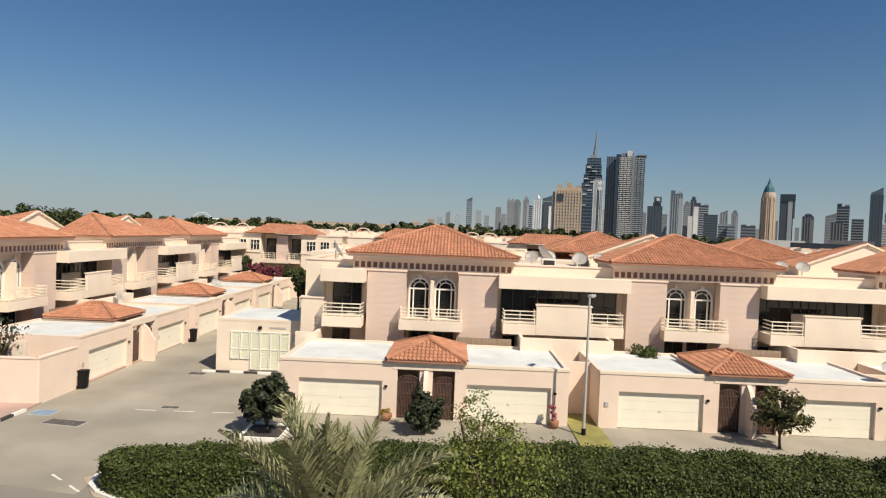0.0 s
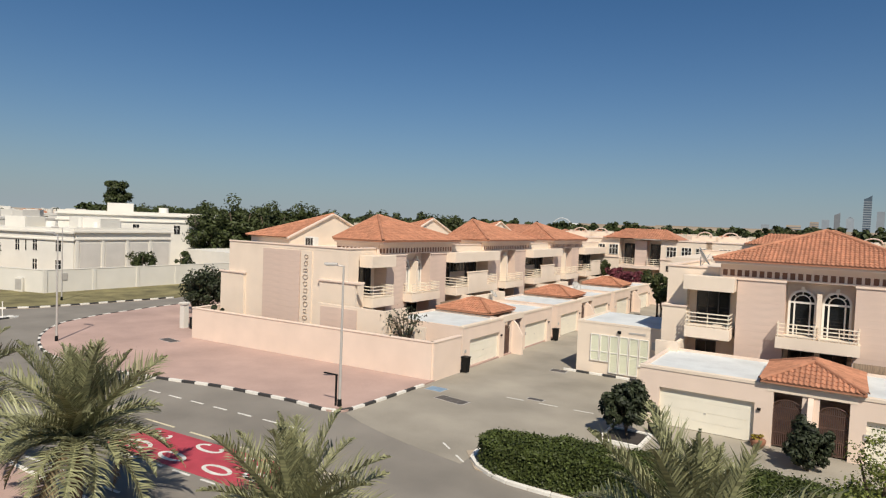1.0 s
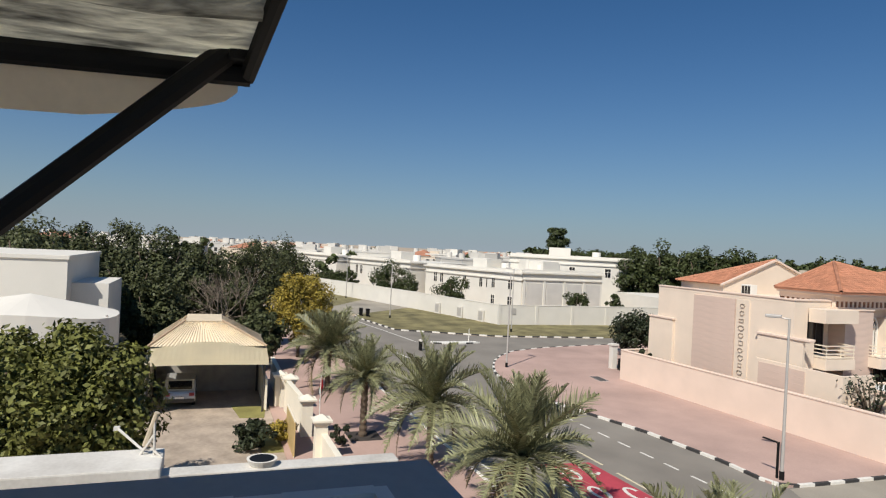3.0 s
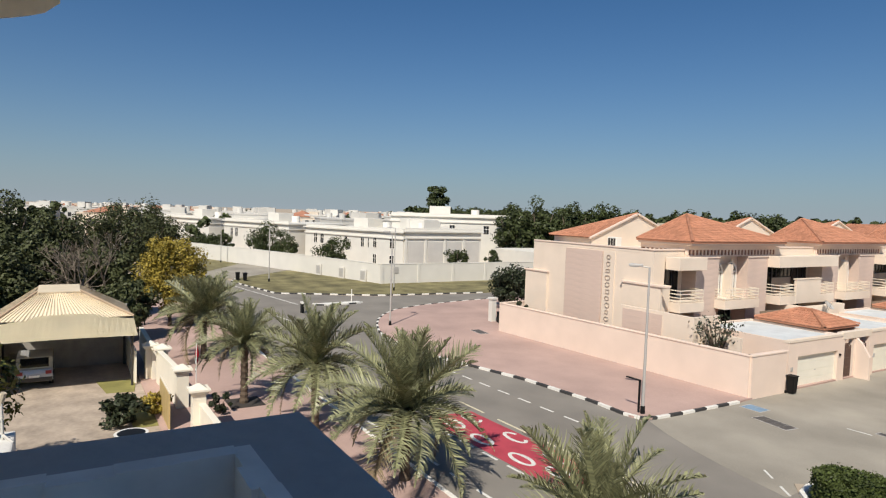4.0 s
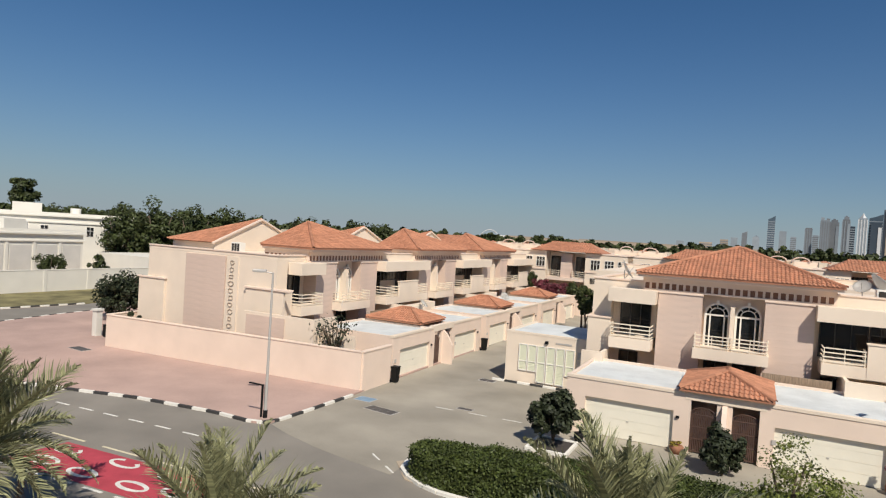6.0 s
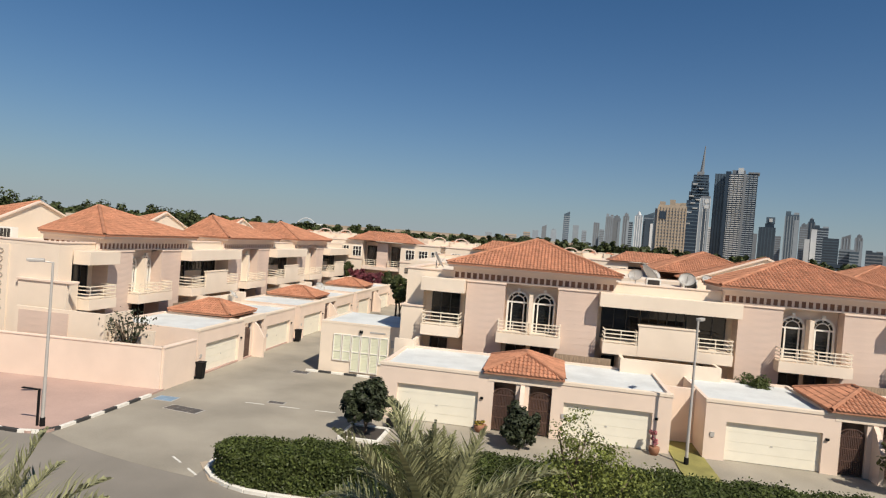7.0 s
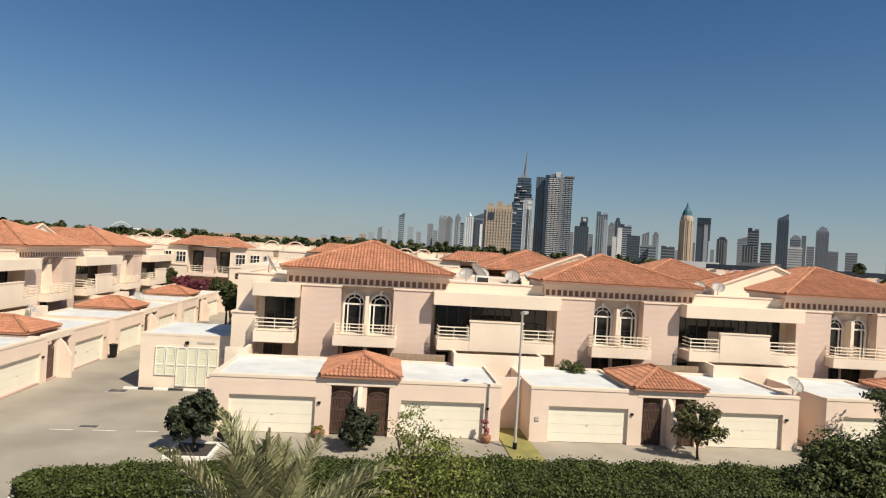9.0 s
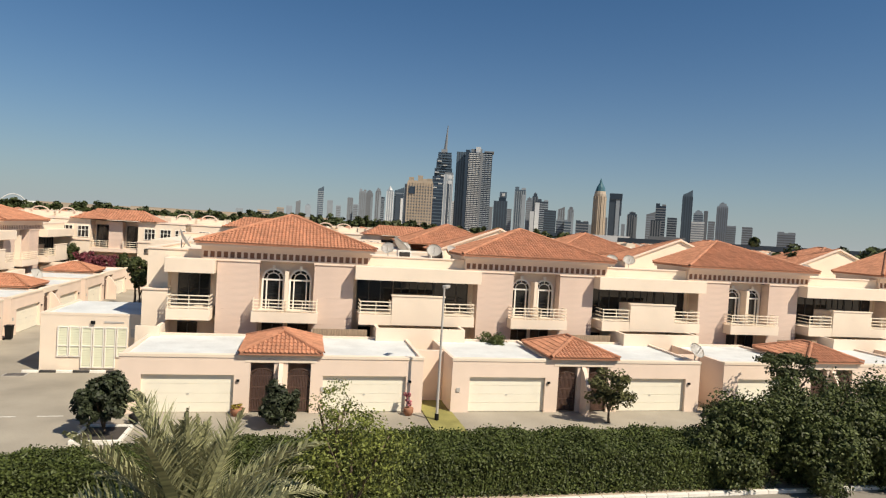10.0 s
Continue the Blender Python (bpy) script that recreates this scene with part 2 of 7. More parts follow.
def cap_line(verts, faces, a, b, r=0.12, step=0.42):
    """Row of rounded ridge tiles from a up to b."""
    a, b = Vector(a), Vector(b)
    d = b - a
    k = max(1, int(d.length / step))
    ax = d.normalized()
    side = ax.cross(Vector((0, 0, 1))).normalized()
    upv = side.cross(ax).normalized()
    for i in range(k):
        p, q = a + d * (i / k), a + d * ((i + 1.12) / k if i < k - 1 else 1.0)
        base = len(verts)
        for s, rr in ((p, r * 1.12), (q, r)):
            for g in range(5):
                an = math.pi * g / 4
                verts.append(s + side * math.cos(an) * rr + upv * (math.sin(an) * rr + 0.03))
        for g in range(4):
            faces.append((base + g, base + g + 1, base + 6 + g, base + 5 + g))


def half_hip(name, x0, x1, y0, y1, z0, z1, parent, label=""):
    """Front half of a tiled pyramid, closed by an upright wall at the back."""
    cx = (x0 + x1) / 2
    k = [(x0, y0, z0), (x1, y0, z0), (x1, y1, z0), (x0, y1, z0)]
    top = (cx, y1, z1)
    bm = bmesh.new()
    c = [bm.verts.new(p) for p in k]
    low = [bm.verts.new((p[0], p[1], z0 - 0.12)) for p in k]
    a = bm.verts.new(top)
    for i in range(4):
        bm.faces.new((low[i], low[(i + 1) % 4], c[(i + 1) % 4], c[i]))
    bm.faces.new(low[::-1])
    for i in range(4):
        bm.faces.new((c[i], c[(i + 1) % 4], a))
    core = part(name, bm, TILE_PLAIN, parent, label)
    v, f = [], []
    tile_slope(v, f, k[0], k[1], top, top)
    tile_slope(v, f, k[1], k[2], top, top)
    tile_slope(v, f, k[3], k[0], top, top)
    for p in (k[0], k[1], (x1, y1 - 0.06, z0), (x0, y1 - 0.06, z0)):
        cap_line(v, f, p, top)
    tagged(from_arrays("roof_tiles", v, f, TILE, core), "overlapping terracotta barrel tiles", kind="stuff")
    wall = bmesh.new()
    profile_y(wall, [(x0 + 0.3, z0 - 0.12), (x1 - 0.3, z0 - 0.12), (cx, z1 - 0.04)], y1 + 0.004, y1 + 0.12)
    part("back_gable", wall, CREAM, core, "cream upright back wall of the roof")
    return core


def hip_roof(name, x0, x1, y0, y1, z0, z1, parent, ridge=0.0, label=""):
    """Hipped tile roof: solid core, tiles and hip caps. ridge: length of the ridge along y."""
    cx, cy = (x0 + x1) / 2, (y0 + y1) / 2
    ra, rb = (cx, cy - ridge / 2, z1), (cx, cy + ridge / 2, z1)
    bm = bmesh.new()
    c = [bm.verts.new(p) for p in ((x0, y0, z0), (x1, y0, z0), (x1, y1, z0), (x0, y1, z0))]
    low = [bm.verts.new((v.co.x, v.co.y, z0 - 0.12)) for v in c]
    for i in range(4):
        bm.faces.new((low[i], low[(i + 1) % 4], c[(i + 1) % 4], c[i]))
    bm.faces.new(low[::-1])
    if ridge:
        p, q = bm.verts.new(ra), bm.verts.new(rb)
        for f in ((c[0], c[1], p), (c[1], c[2], q, p), (c[2], c[3], q), (c[3], c[0], p, q)):
            bm.faces.new(f)
    else:
        p = bm.verts.new(ra)
        for i in range(4):
            bm.faces.new((c[i], c[(i + 1) % 4], p))
    core = part(name, bm, TILE_PLAIN, parent, label)
    v, f = [], []
    k = [(x0, y0, z0), (x1, y0, z0), (x1, y1, z0), (x0, y1, z0)]
    tile_slope(v, f, k[0], k[1], ra, ra)
    tile_slope(v, f, k[1], k[2], ra, rb)
    tile_slope(v, f, k[3], k[0], rb, ra)
    tile_slope(v, f, k[2], k[3], rb, rb)
    for a, b in ((k[0], ra), (k[1], ra), (k[2], rb), (k[3], rb)):
        cap_line(v, f, a, b)
    if ridge:
        cap_line(v, f, ra, rb)
    tagged(from_arrays("roof_tiles", v, f, TILE, core), "overlapping terracotta barrel tiles", kind="stuff")
    return core

# ---- ground, roads, kerbs ----
def sheet(name, pts, z, mat, label, thick=0.3, category="ground"):
    return solo(name, prism(bmesh.new(), pts, z - thick, z), mat, label, category, kind="structure")


sheet("ground", [(-4200, -300), (4200, -300), (4200, 4200), (-4200, 4200)], -0.012, SAND, "dry sandy ground reaching the horizon", 1.0)
sheet("road", [(-150, 11.5), (-80, 12.2), (-24, 12.9), (60, 12.9), (60, 24.5), (-12, 24.5), (-16, 27.5), (-18, 30), (-24, 30), (-24, 27), (-33, 27), (-45, 24.3), (-57, 27), (-62.5, 31.5), (-66, 45), (-68, 62), (-68, 140), (-75, 140), (-73.5, 62), (-71.5, 48), (-73, 34), (-79, 23.5), (-93, 21), (-150, 19)], 0.0, ASPHALT, "worn grey asphalt road with bend", category="road")
sheet("alley_paving", [(-23.7, 27.35), (-22.0, 26.6), (-19.8, 25.9), (-17.2, 25.3), (-14.8, 24.95), (-14.9, 26.6), (-14.0, 28.3), (60, 28.3), (60, 37), (-10.5, 37), (-12, 150), (-24.2, 150), (-24.2, 36)], 0.004, PAVER, "grey concrete block paving in front of the garages", 0.3, "pavement")
KERB_A = [(-23.7, 35.0), (-23.75, 30.0), (-23.85, 27.4), (-24.6, 26.9), (-27.6, 27.0), (-33.3, 26.35), (-37.5, 25.2), (-41.5, 24.2), (-45.6, 23.75), (-49.0, 23.9), (-51.7, 24.6), (-54.3, 25.6), (-56.9, 26.9), (-59.6, 28.8), (-62.2, 31.4), (-64.2, 36.0), (-65.5, 42.0), (-66.5, 50.0)]
sheet("corner_paving", KERB_A + [(-66.8, 60), (-24.2, 60), (-23.9, 38)], 0.11, PINKPAVE, "faded pinkish red paved corner verge", 0.3, "pavement")
sheet("near_pavement", [(-75, 4.5), (-14, 4.5), (-14, 13.0), (-24, 13.0), (-75, 12.6)], 0.11, PINKPAVE, "pinkish paving under the palms", 0.3, "pavement")
sheet("far_verge", [(-71.8, 49.5), (-73.5, 35), (-76, 30.2), (-79.3, 23.2), (-93, 21.0), (-96.5, 22.5), (-107, 33.6), (-84.9, 40.5), (-84.6, 70), (-73, 70)], 0.10, GRASS, "patchy dry grass verge", 0.3, "grass")
sheet("far_lawn", [(-96, 19.5), (-104, 15.5), (-140, 18), (-139, 23.5), (-121, 29)], 0.05, GRASS, "dry grass plot by the far road", 0.3, "grass")


sheet("side_path", [(-96.6, 22.4), (-98, 19.6), (-103, 17.5), (-122, 29.0), (-107.2, 33.4)], 0.08, PAVER, "pale concrete side path", 0.3, "pavement")


def resample(pts, step):
    out, carry = [], 0.0
    pts = [Vector((*p, 0)) for p in pts]
    dist = [0.0]
    for a, b in zip(pts, pts[1:]):
        dist.append(dist[-1] + (b - a).length)
    k = int(dist[-1] / step)
    for i in range(k + 1):
        s = i * step
        j = max(n for n in range(len(dist)) if dist[n] <= s + 1e-6)
        j = min(j, len(pts) - 2)
        f = (s - dist[j]) / (dist[j + 1] - dist[j])
        out.append(pts[j].lerp(pts[j + 1], f))
    return out


def kerb_mesh(mat, length):
    bm = boxes((-length / 2 + 0.012, length / 2 - 0.012, -0.10, 0.10, -0.2, 0.15), bevel=0.02)
    me = bpy.data.meshes.new("kerb_stone")
    bm.to_mesh(me)
    bm.free()
    me.materials.append(mat)
    return me


KM = {True: kerb_mesh(KERBW, 1.0), False: kerb_mesh(KERBB, 1.0)}


def kerb(name, pts, label):
    t = thing(name, Matrix(), label, "kerb", kind="structure")
    p = resample(pts, 1.0)
    for i, (a, b) in enumerate(zip(p, p[1:])):
        d = b - a
        share("kerb_stone", KM[i % 2 == 0], t, Matrix.Translation((a + b) / 2) @ Matrix.Rotation(math.atan2(d.y, d.x), 4, "Z"))
    return t


def dashes(name, a, b, dash, gap, width, label, mat=LINE):
    """Broken road line as separate painted dashes."""
    t = thing(name, Matrix(), label, "road marking", kind="structure")
    a, b = Vector((*a, 0)), Vector((*b, 0))
    d = b - a
    n = int(d.length / (dash + gap))
    me = bpy.data.meshes.new("dash")
    bm = boxes((0, dash, -width / 2, width / 2, -0.01, 0.007))
    bm.to_mesh(me)
    bm.free()
    me.materials.append(mat)
    for i in range(n):
        share("dash", me, t, Matrix.Translation(a + d.normalized() * i * (dash + gap)) @ Matrix.Rotation(math.atan2(d.y, d.x), 4, "Z"))

# ---- terraced houses: local u along the row, v away from the street, garage fronts at v = 0 ----
PERIOD = 18.3
FV = 8.6


def railing(name, parent, u0, u1, v, z0, z1, back, bars=4):
    """Horizontal bar railing with returns; each bar and post a piece of its own."""
    bm = boxes((u0 + 0.05, u0 + 0.1, v + 0.012, v + 0.04, z0, z1 - 0.04))
    r = part(name, bm, RAIL, parent, "cream painted horizontal bar railing")
    for u in ((u0 + u1) / 2, u1 - 0.1):
        part("post", boxes((u, u + 0.05, v + 0.012, v + 0.04, z0, z1 - 0.04)), RAIL, r)
    for i in range(bars):
        z = z0 + 0.12 + (z1 - z0 - 0.12) * i / (bars - 1)
        bm = boxes((u0, u1, v, v + 0.05, z - 0.035, z + 0.035))
        for u in (u0, u1 - 0.05):
            box(bm, u, u + 0.05, v + 0.05, back, z - 0.035, z + 0.035)
        part("bar", bm, RAIL, r)
    return r


def ring_frame(u0, u1, v0, v1, z0, z1, t):
    """Rectangular frame of bar width t as one closed mesh."""
    bm = bmesh.new()
    loops = []
    for v in (v0, v1):
        for k in (0, t):
            loops.append([bm.verts.new((x, v, z)) for x, z in ((u0 + k, z0 + k), (u1 - k, z0 + k), (u1 - k, z1 - k), (u0 + k, z1 - k))])
    fo, fi, bo, bi = loops
    for i in range(4):
        j = (i + 1) % 4
        for q in ((fo[i], fo[j], fi[j], fi[i]), (bo[j], bo[i], bi[i], bi[j]), (fo[j], fo[i], bo[i], bo[j]), (fi[i], fi[j], bi[j], bi[i])):
            bm.faces.new(q)
    bmesh.ops.recalc_face_normals(bm, faces=bm.faces[:])
    return bm


def window(parent, u0, u1, v, z0, z1, mull=(0.5,), mat=FRAMED, name="window", trans=()):
    """Framed window facing the street, its glass a little behind the frame."""
    t = 0.06
    w = part(name, ring_frame(u0, u1, v, v + 0.1, z0, z1, t), mat, parent)
    for k in mull:
        c = u0 + (u1 - u0) * k
        part("mullion", boxes((c - t / 2, c + t / 2, v + 0.003, v + 0.1, z0 + t, z1 - t)), mat, w)
    for k in trans:
        c = z0 + (z1 - z0) * k
        part("transom", boxes((u0 + t, u1 - t, v + 0.006, v + 0.1, c - t / 2, c + t / 2)), mat, w)
    part("pane", boxes((u0 + 0.02, u1 - 0.02, v + 0.05, v + 0.07, z0 + 0.02, z1 - 0.02)), GLASS, w, "dark tinted glass")
    return w


def arch_window(parent, c, v, w, z0, zs):
    """Round-headed white window: surround, mullion, transom and spokes in the head."""
    r = w / 2
    bm = bmesh.new()
    seg = 14
    outer = [(c - r, z0)] + [(c - r * math.cos(math.pi * i / seg), zs + r * math.sin(math.pi * i / seg)) for i in range(seg + 1)] + [(c + r, z0)]
    q = r - 0.13
    inner = [(c - q, z0)] + [(c - q * math.cos(math.pi * i / seg), zs + q * math.sin(math.pi * i / seg)) for i in range(seg + 1)] + [(c + q, z0)]
    for a, b, e, d in zip(outer, outer[1:], inner[1:], inner):
        vs = [bm.verts.new((p[0], v - 0.08, p[1])) for p in (a, b, e, d)] + [bm.verts.new((p[0], v + 0.1, p[1])) for p in (a, b, e, d)]
        for f in ((0, 1, 2, 3), (1, 0, 4, 5), (3, 2, 6, 7)):
            bm.faces.new([vs[i] for i in f])
    box(bm, c - q, c + q, v - 0.05, v + 0.08, zs - 0.09, zs + 0.03)
    for u in (c - q * 0.66, c + q * 0.66):
        box(bm, u - 0.045, u + 0.045, v - 0.046, v + 0.08, z0, zs - 0.09)
    # inner fan ring and spokes
    g = q * 0.74
    for i in range(8):
        a0, a1 = math.pi * i / 8, math.pi * (i + 1) / 8
        p = [(c - k * math.cos(a), zs + k * math.sin(a)) for a, k in ((a0, g), (a1, g), (a1, g - 0.07), (a0, g - 0.07))]
        bm.faces.new([bm.verts.new((x, v - 0.045, z)) for x, z in p])
    for a in (0.25, 0.5, 0.75):
        a *= math.pi
        rod(bm, (c - g * math.cos(a), v - 0.03, zs + g * math.sin(a)), (c - q * math.cos(a), v - 0.03, zs + q * math.sin(a)), 0.03, seg=4)
    box(bm, c - 0.1, c + 0.1, v - 0.16, v, zs + r - 0.02, zs + r + 0.2)
    bmesh.ops.recalc_face_normals(bm, faces=bm.faces[:])
    ob = part("arched_window", bm, FRAMEW, parent, "white round-headed window surround with keystone")
    gl = bmesh.new()
    gl.faces.new([gl.verts.new((x, v + 0.03, z)) for x, z in inner])
    bmesh.ops.recalc_face_normals(gl, faces=gl.faces[:])
    part("pane", gl, GLASS, ob, "dark tinted glass")
    return ob


def clad(parent, u0, u1, v0, v1, z0, z1, h=0.46, name="stone_panel"):
    """Rusticated panel: backing and proud courses with recessed joints."""
    n = max(1, round((z1 - z0) / h))
    p = part(name, boxes((u0 + 0.02, u1 - 0.02, v0 + 0.012, v1, z0, z1)), PINK, parent, "pinkish rusticated stone cladding")
    me = None
    for i in range(n):
        z = z0 + (z1 - z0) * i / n
        if me is None:
            o = part("stone_course", boxes((u0, u1, v0, v1 - 0.02, 0.003, (z1 - z0) / n - 0.003), bevel=0.003), PINK, p)
            o.location = (0, 0, z)
            me = o.data
        else:
            share("stone_course", me, p, Matrix.Translation((0, 0, z)))
    return p


def townhouse(m, left_end=False, label="", deep=23.6, bay=True, gable=True, ue=-9.05, full=False):
    h = thing("townhouse", m, label, "house", "terraced houses")
    rows = [(-4.55, -1.86, FV + 1.3, deep, 0, 8.2), (1.86, 4.55, FV + 1.3, deep, 0, 8.2), (-1.86, 1.86, FV + 1.3, deep, 0, 8.2)]
    if bay:
        rows += [(4.55, 13.75, FV + 1.6, deep, 0, 8.2), (4.56, 13.74, FV + 0.3, FV + 0.62, 7.6, 8.62), (4.56, 13.74, FV + 0.62, FV + 1.6, 7.6, 8.2)]
    if left_end:
        rows += [(ue, -4.55, FV + 1.3, deep, 0, 8.2), (ue, -7.75, FV + 0.35, FV + 1.3, 0, 8.45), (-7.75, -4.56, FV + 0.35, FV + 0.62, 7.6, 8.45), (-7.75, -4.56, FV + 0.62, FV + 1.3, 7.6, 8.2), (ue - 0.15, -7.65, FV - 0.15, FV + 0.34, 0, 5.75), (ue - 0.01, ue + 0.25, FV + 1.3, deep, 8.2, 8.45)]
    for r in rows:
        part("wall", boxes(r), CREAM, h)
    # caps
    caps = []
    if bay:
        caps += [(4.5, 13.8, FV + 0.24, FV + 0.68, 8.62, 8.72)]
    if left_end:
        caps += [(ue - 0.07, -4.6, FV + 0.28, FV + 0.7, 8.45, 8.56), (ue - 0.07, ue + 0.3, FV + 0.7, deep, 8.45, 8.56), (ue - 0.21, -7.6, FV - 0.22, FV + 0.345, 5.75, 5.88)]
    for a, b in ((-4.6, -1.85), (1.85, 4.6)):
        clad(h, a, b, FV, FV + 1.3, 0, 7.86)
        caps.append((a - 0.06, b + 0.06, FV - 0.07, FV + 0.5, 7.86, 7.98))
    for c in caps:
        part("coping", boxes(c, bevel=0.015), PINKW, h)
    # central recess
    part("recess_wall", boxes((-1.85, 1.85, FV + 1.0, FV + 1.29, 3.9, 8.0)), CREAM, h)
    for c in (-0.93, 0.93):
        arch_window(h, c, FV + 0.93, 1.57, 4.6, 6.68)
    part("pilaster", boxes((-0.13, 0.13, FV + 0.12, FV + 0.99, 4.6, 7.3)), CREAM, h)
    b = part("balcony", boxes((-2.2, 2.2, FV - 0.95, FV - 0.003, 3.9, 4.6), (-1.84, 1.84, FV - 0.003, FV + 1.0, 3.9, 4.59)), CREAM, h)
    railing("railing", b, -2.15, -0.06, FV - 0.92, 4.6, 5.42, FV - 0.002)
    railing("railing", b, 0.06, 2.15, FV - 0.92, 4.6, 5.42, FV - 0.002)
    for a in (-1.6, 0.15):
        window(h, a, a + 1.45, FV + 1.18, 0.6, 3.55)
    # frieze and eaves
    part("frieze", boxes((-5.6, 5.6, FV + 0.1, 13.2, 8.0, 8.86)), FRIEZE, h, "dark brown frieze panels")
    fr = bmesh.new()
    n = 26
    for i in range(n + 1):
        c = -5.6 + 11.2 * i / n
        box(fr, c - 0.075, c + 0.075, FV + 0.04, FV + 0.098, 8.09, 8.5)
    box(fr, -5.62, 5.62, FV + 0.0, FV + 0.097, 7.99, 8.09)
    box(fr, -5.62, 5.62, FV + 0.0, FV + 0.097, 8.5, 8.86)
    for s in (-1, 1):
        for i in range(10):
            c = FV + 0.2 + 0.43 * i
            box(fr, s * 5.603, s * 5.66, c - 0.075, c + 0.075, 8.09, 8.5)
        box(fr, s * 5.602, s * 5.68, FV + 0.1, 13.2, 8.5, 8.86)
        box(fr, s * 5.602, s * 5.68, FV + 0.1, 13.2, 7.99, 8.09)
    part("dentil_frieze", fr, PINKW, h, "row of small cream dentil blocks")
    part("eave", boxes((-5.95, 5.95, FV - 0.58, 13.25, 8.86, 9.02), bevel=0.02), PINKW, h)
    if full:
        hip_roof("roof", -6.05, 6.05, FV - 0.68, FV + 10.2, 9.15, 11.45, h, ridge=1.2, label="terracotta barrel tile hipped roof")
    else:
        half_hip("roof", -6.05, 6.05, FV - 0.68, FV + 4.75, 9.15, 11.22, h, label="terracotta barrel tile hipped roof")
    if gable:
        g = bmesh.new()
        profile_y(g, [(-5.6, 8.2), (5.6, 8.2), (5.6, 9.0), (0, 11.1), (-5.6, 9.0)], 18.9, 19.15)
        gb = part("gable", g, CREAM, h, "cream gable wall")
        top, far = (0, 18.8, 11.2), 24.4
        c = [(-5.9, 18.8, 8.95), (5.9, 18.8, 8.95), (5.9, far, 8.95), (-5.9, far, 8.95)]
        core = bmesh.new()
        vs = [core.verts.new((p[0] * 0.99, p[1] + 0.1, p[2] - 0.04)) for p in (*c, top)]
        for f in ((1, 2, 4), (2, 3, 4), (3, 0, 4), (3, 2, 1, 0)):
            core.faces.new([vs[i] for i in f])
        part("half_hip_roof", core, TILE_PLAIN, gb)
        v, f = [], []
        tile_slope(v, f, c[1], c[2], top, top)
        tile_slope(v, f, c[2], c[3], top, top)
        tile_slope(v, f, c[3], c[0], top, top)
        cap_line(v, f, c[2], top)
        cap_line(v, f, c[3], top)
        tagged(from_arrays("roof_tiles", v, f, TILE, gb), kind="stuff")
        part("rear_wall", boxes((-5.5, 5.5, 19.15, far - 0.3, 7.9, 8.94)), CREAM, gb)
        for sd in (-1, 1):
            vb = bmesh.new()
            profile_y(vb, [(sd * 5.95, 8.84), (sd * 5.95, 8.98), (0, 11.28), (0, 11.12)], 18.7, 18.9)
            part("barge_board", vb, PINKW, gb)
    # balcony bays
    bays = ([(4.62, 13.68, 5.0, 13.3, True)] if bay else []) + ([(-7.75, -4.66, -7.55, -4.8, False)] if left_end else [])
    for a, b, s0, s1, full in bays:
        part("canopy", boxes((a, b, FV - 1.0, FV + 0.28, 7.05, 7.98), bevel=0.02), CREAM, h, "deep cream canopy over the balcony")
        slab = part("balcony", boxes((s0, s1, FV - 1.0, FV + 1.29, 3.92, 4.64), bevel=0.02), CREAM, h)
        back = FV + (1.55 if full else 1.25)
        if full:
            c = (a + b) / 2
            part("balcony_panel", boxes((c - 1.88, c + 1.88, FV - 1.02, FV - 0.8, 3.95, 5.98), (c - 1.95, c + 1.95, FV - 1.07, FV - 0.74, 5.98, 6.08), bevel=0.015), CREAM, slab, "solid cream balcony screen")
            railing("railing", slab, s0 + 0.03, c - 1.9, FV - 0.96, 4.64, 5.55, FV + 0.3)
            railing("railing", slab, c + 1.9, s1 - 0.03, FV - 0.96, 4.64, 5.55, FV + 0.3)
            window(h, a + 0.35, c - 1.55, back - 0.12, 4.66, 7.0, (0.33, 0.66))
            window(h, c - 1.5, c + 1.5, back - 0.12, 5.9, 7.0, (0.2, 0.4, 0.6, 0.8))
            window(h, c + 1.55, b - 0.35, back - 0.12, 4.66, 7.0, (0.33, 0.66))
            window(h, 5.2, 6.6, FV + 1.45, 0.5, 3.4)
            window(h, 11.3, 12.7, FV + 1.45, 0.5, 3.4)
            part("reed_screen", boxes((1.9, 5.6, 7.3, 7.36, 0, 3.62)), material("brown_reed", (0.30, 0.22, 0.15), vary=0.4, scale=2, stretch=(14, 1, 1)), h, "brown reed fence panel")
            part("terrace_wall", boxes((6.1, 12.3, 6.15, 6.37, 0, 3.95), (6.1, 6.32, 6.37, FV + 1.6, 0, 3.95), (12.08, 12.3, 6.37, FV + 1.6, 0, 3.95)), CREAM, h, "cream patio wall")
        else:
            railing("railing", slab, s0 + 0.03, s1 - 0.03, FV - 0.96, 4.64, 5.55, FV + 0.3)
            window(h, a + 0.5, b - 0.5, back - 0.05, 4.66, 6.98, (0.33, 0.66))
            window(h, -7.2, -5.9, FV + 1.2, 0.5, 3.5)
            part("terrace_wall", boxes((-9.0, -7.6, 6.2, 6.42, 0, 3.7), (-7.82, -7.6, 6.42, FV + 0.3, 0, 3.7)), CREAM, h, "cream patio wall")
    return h


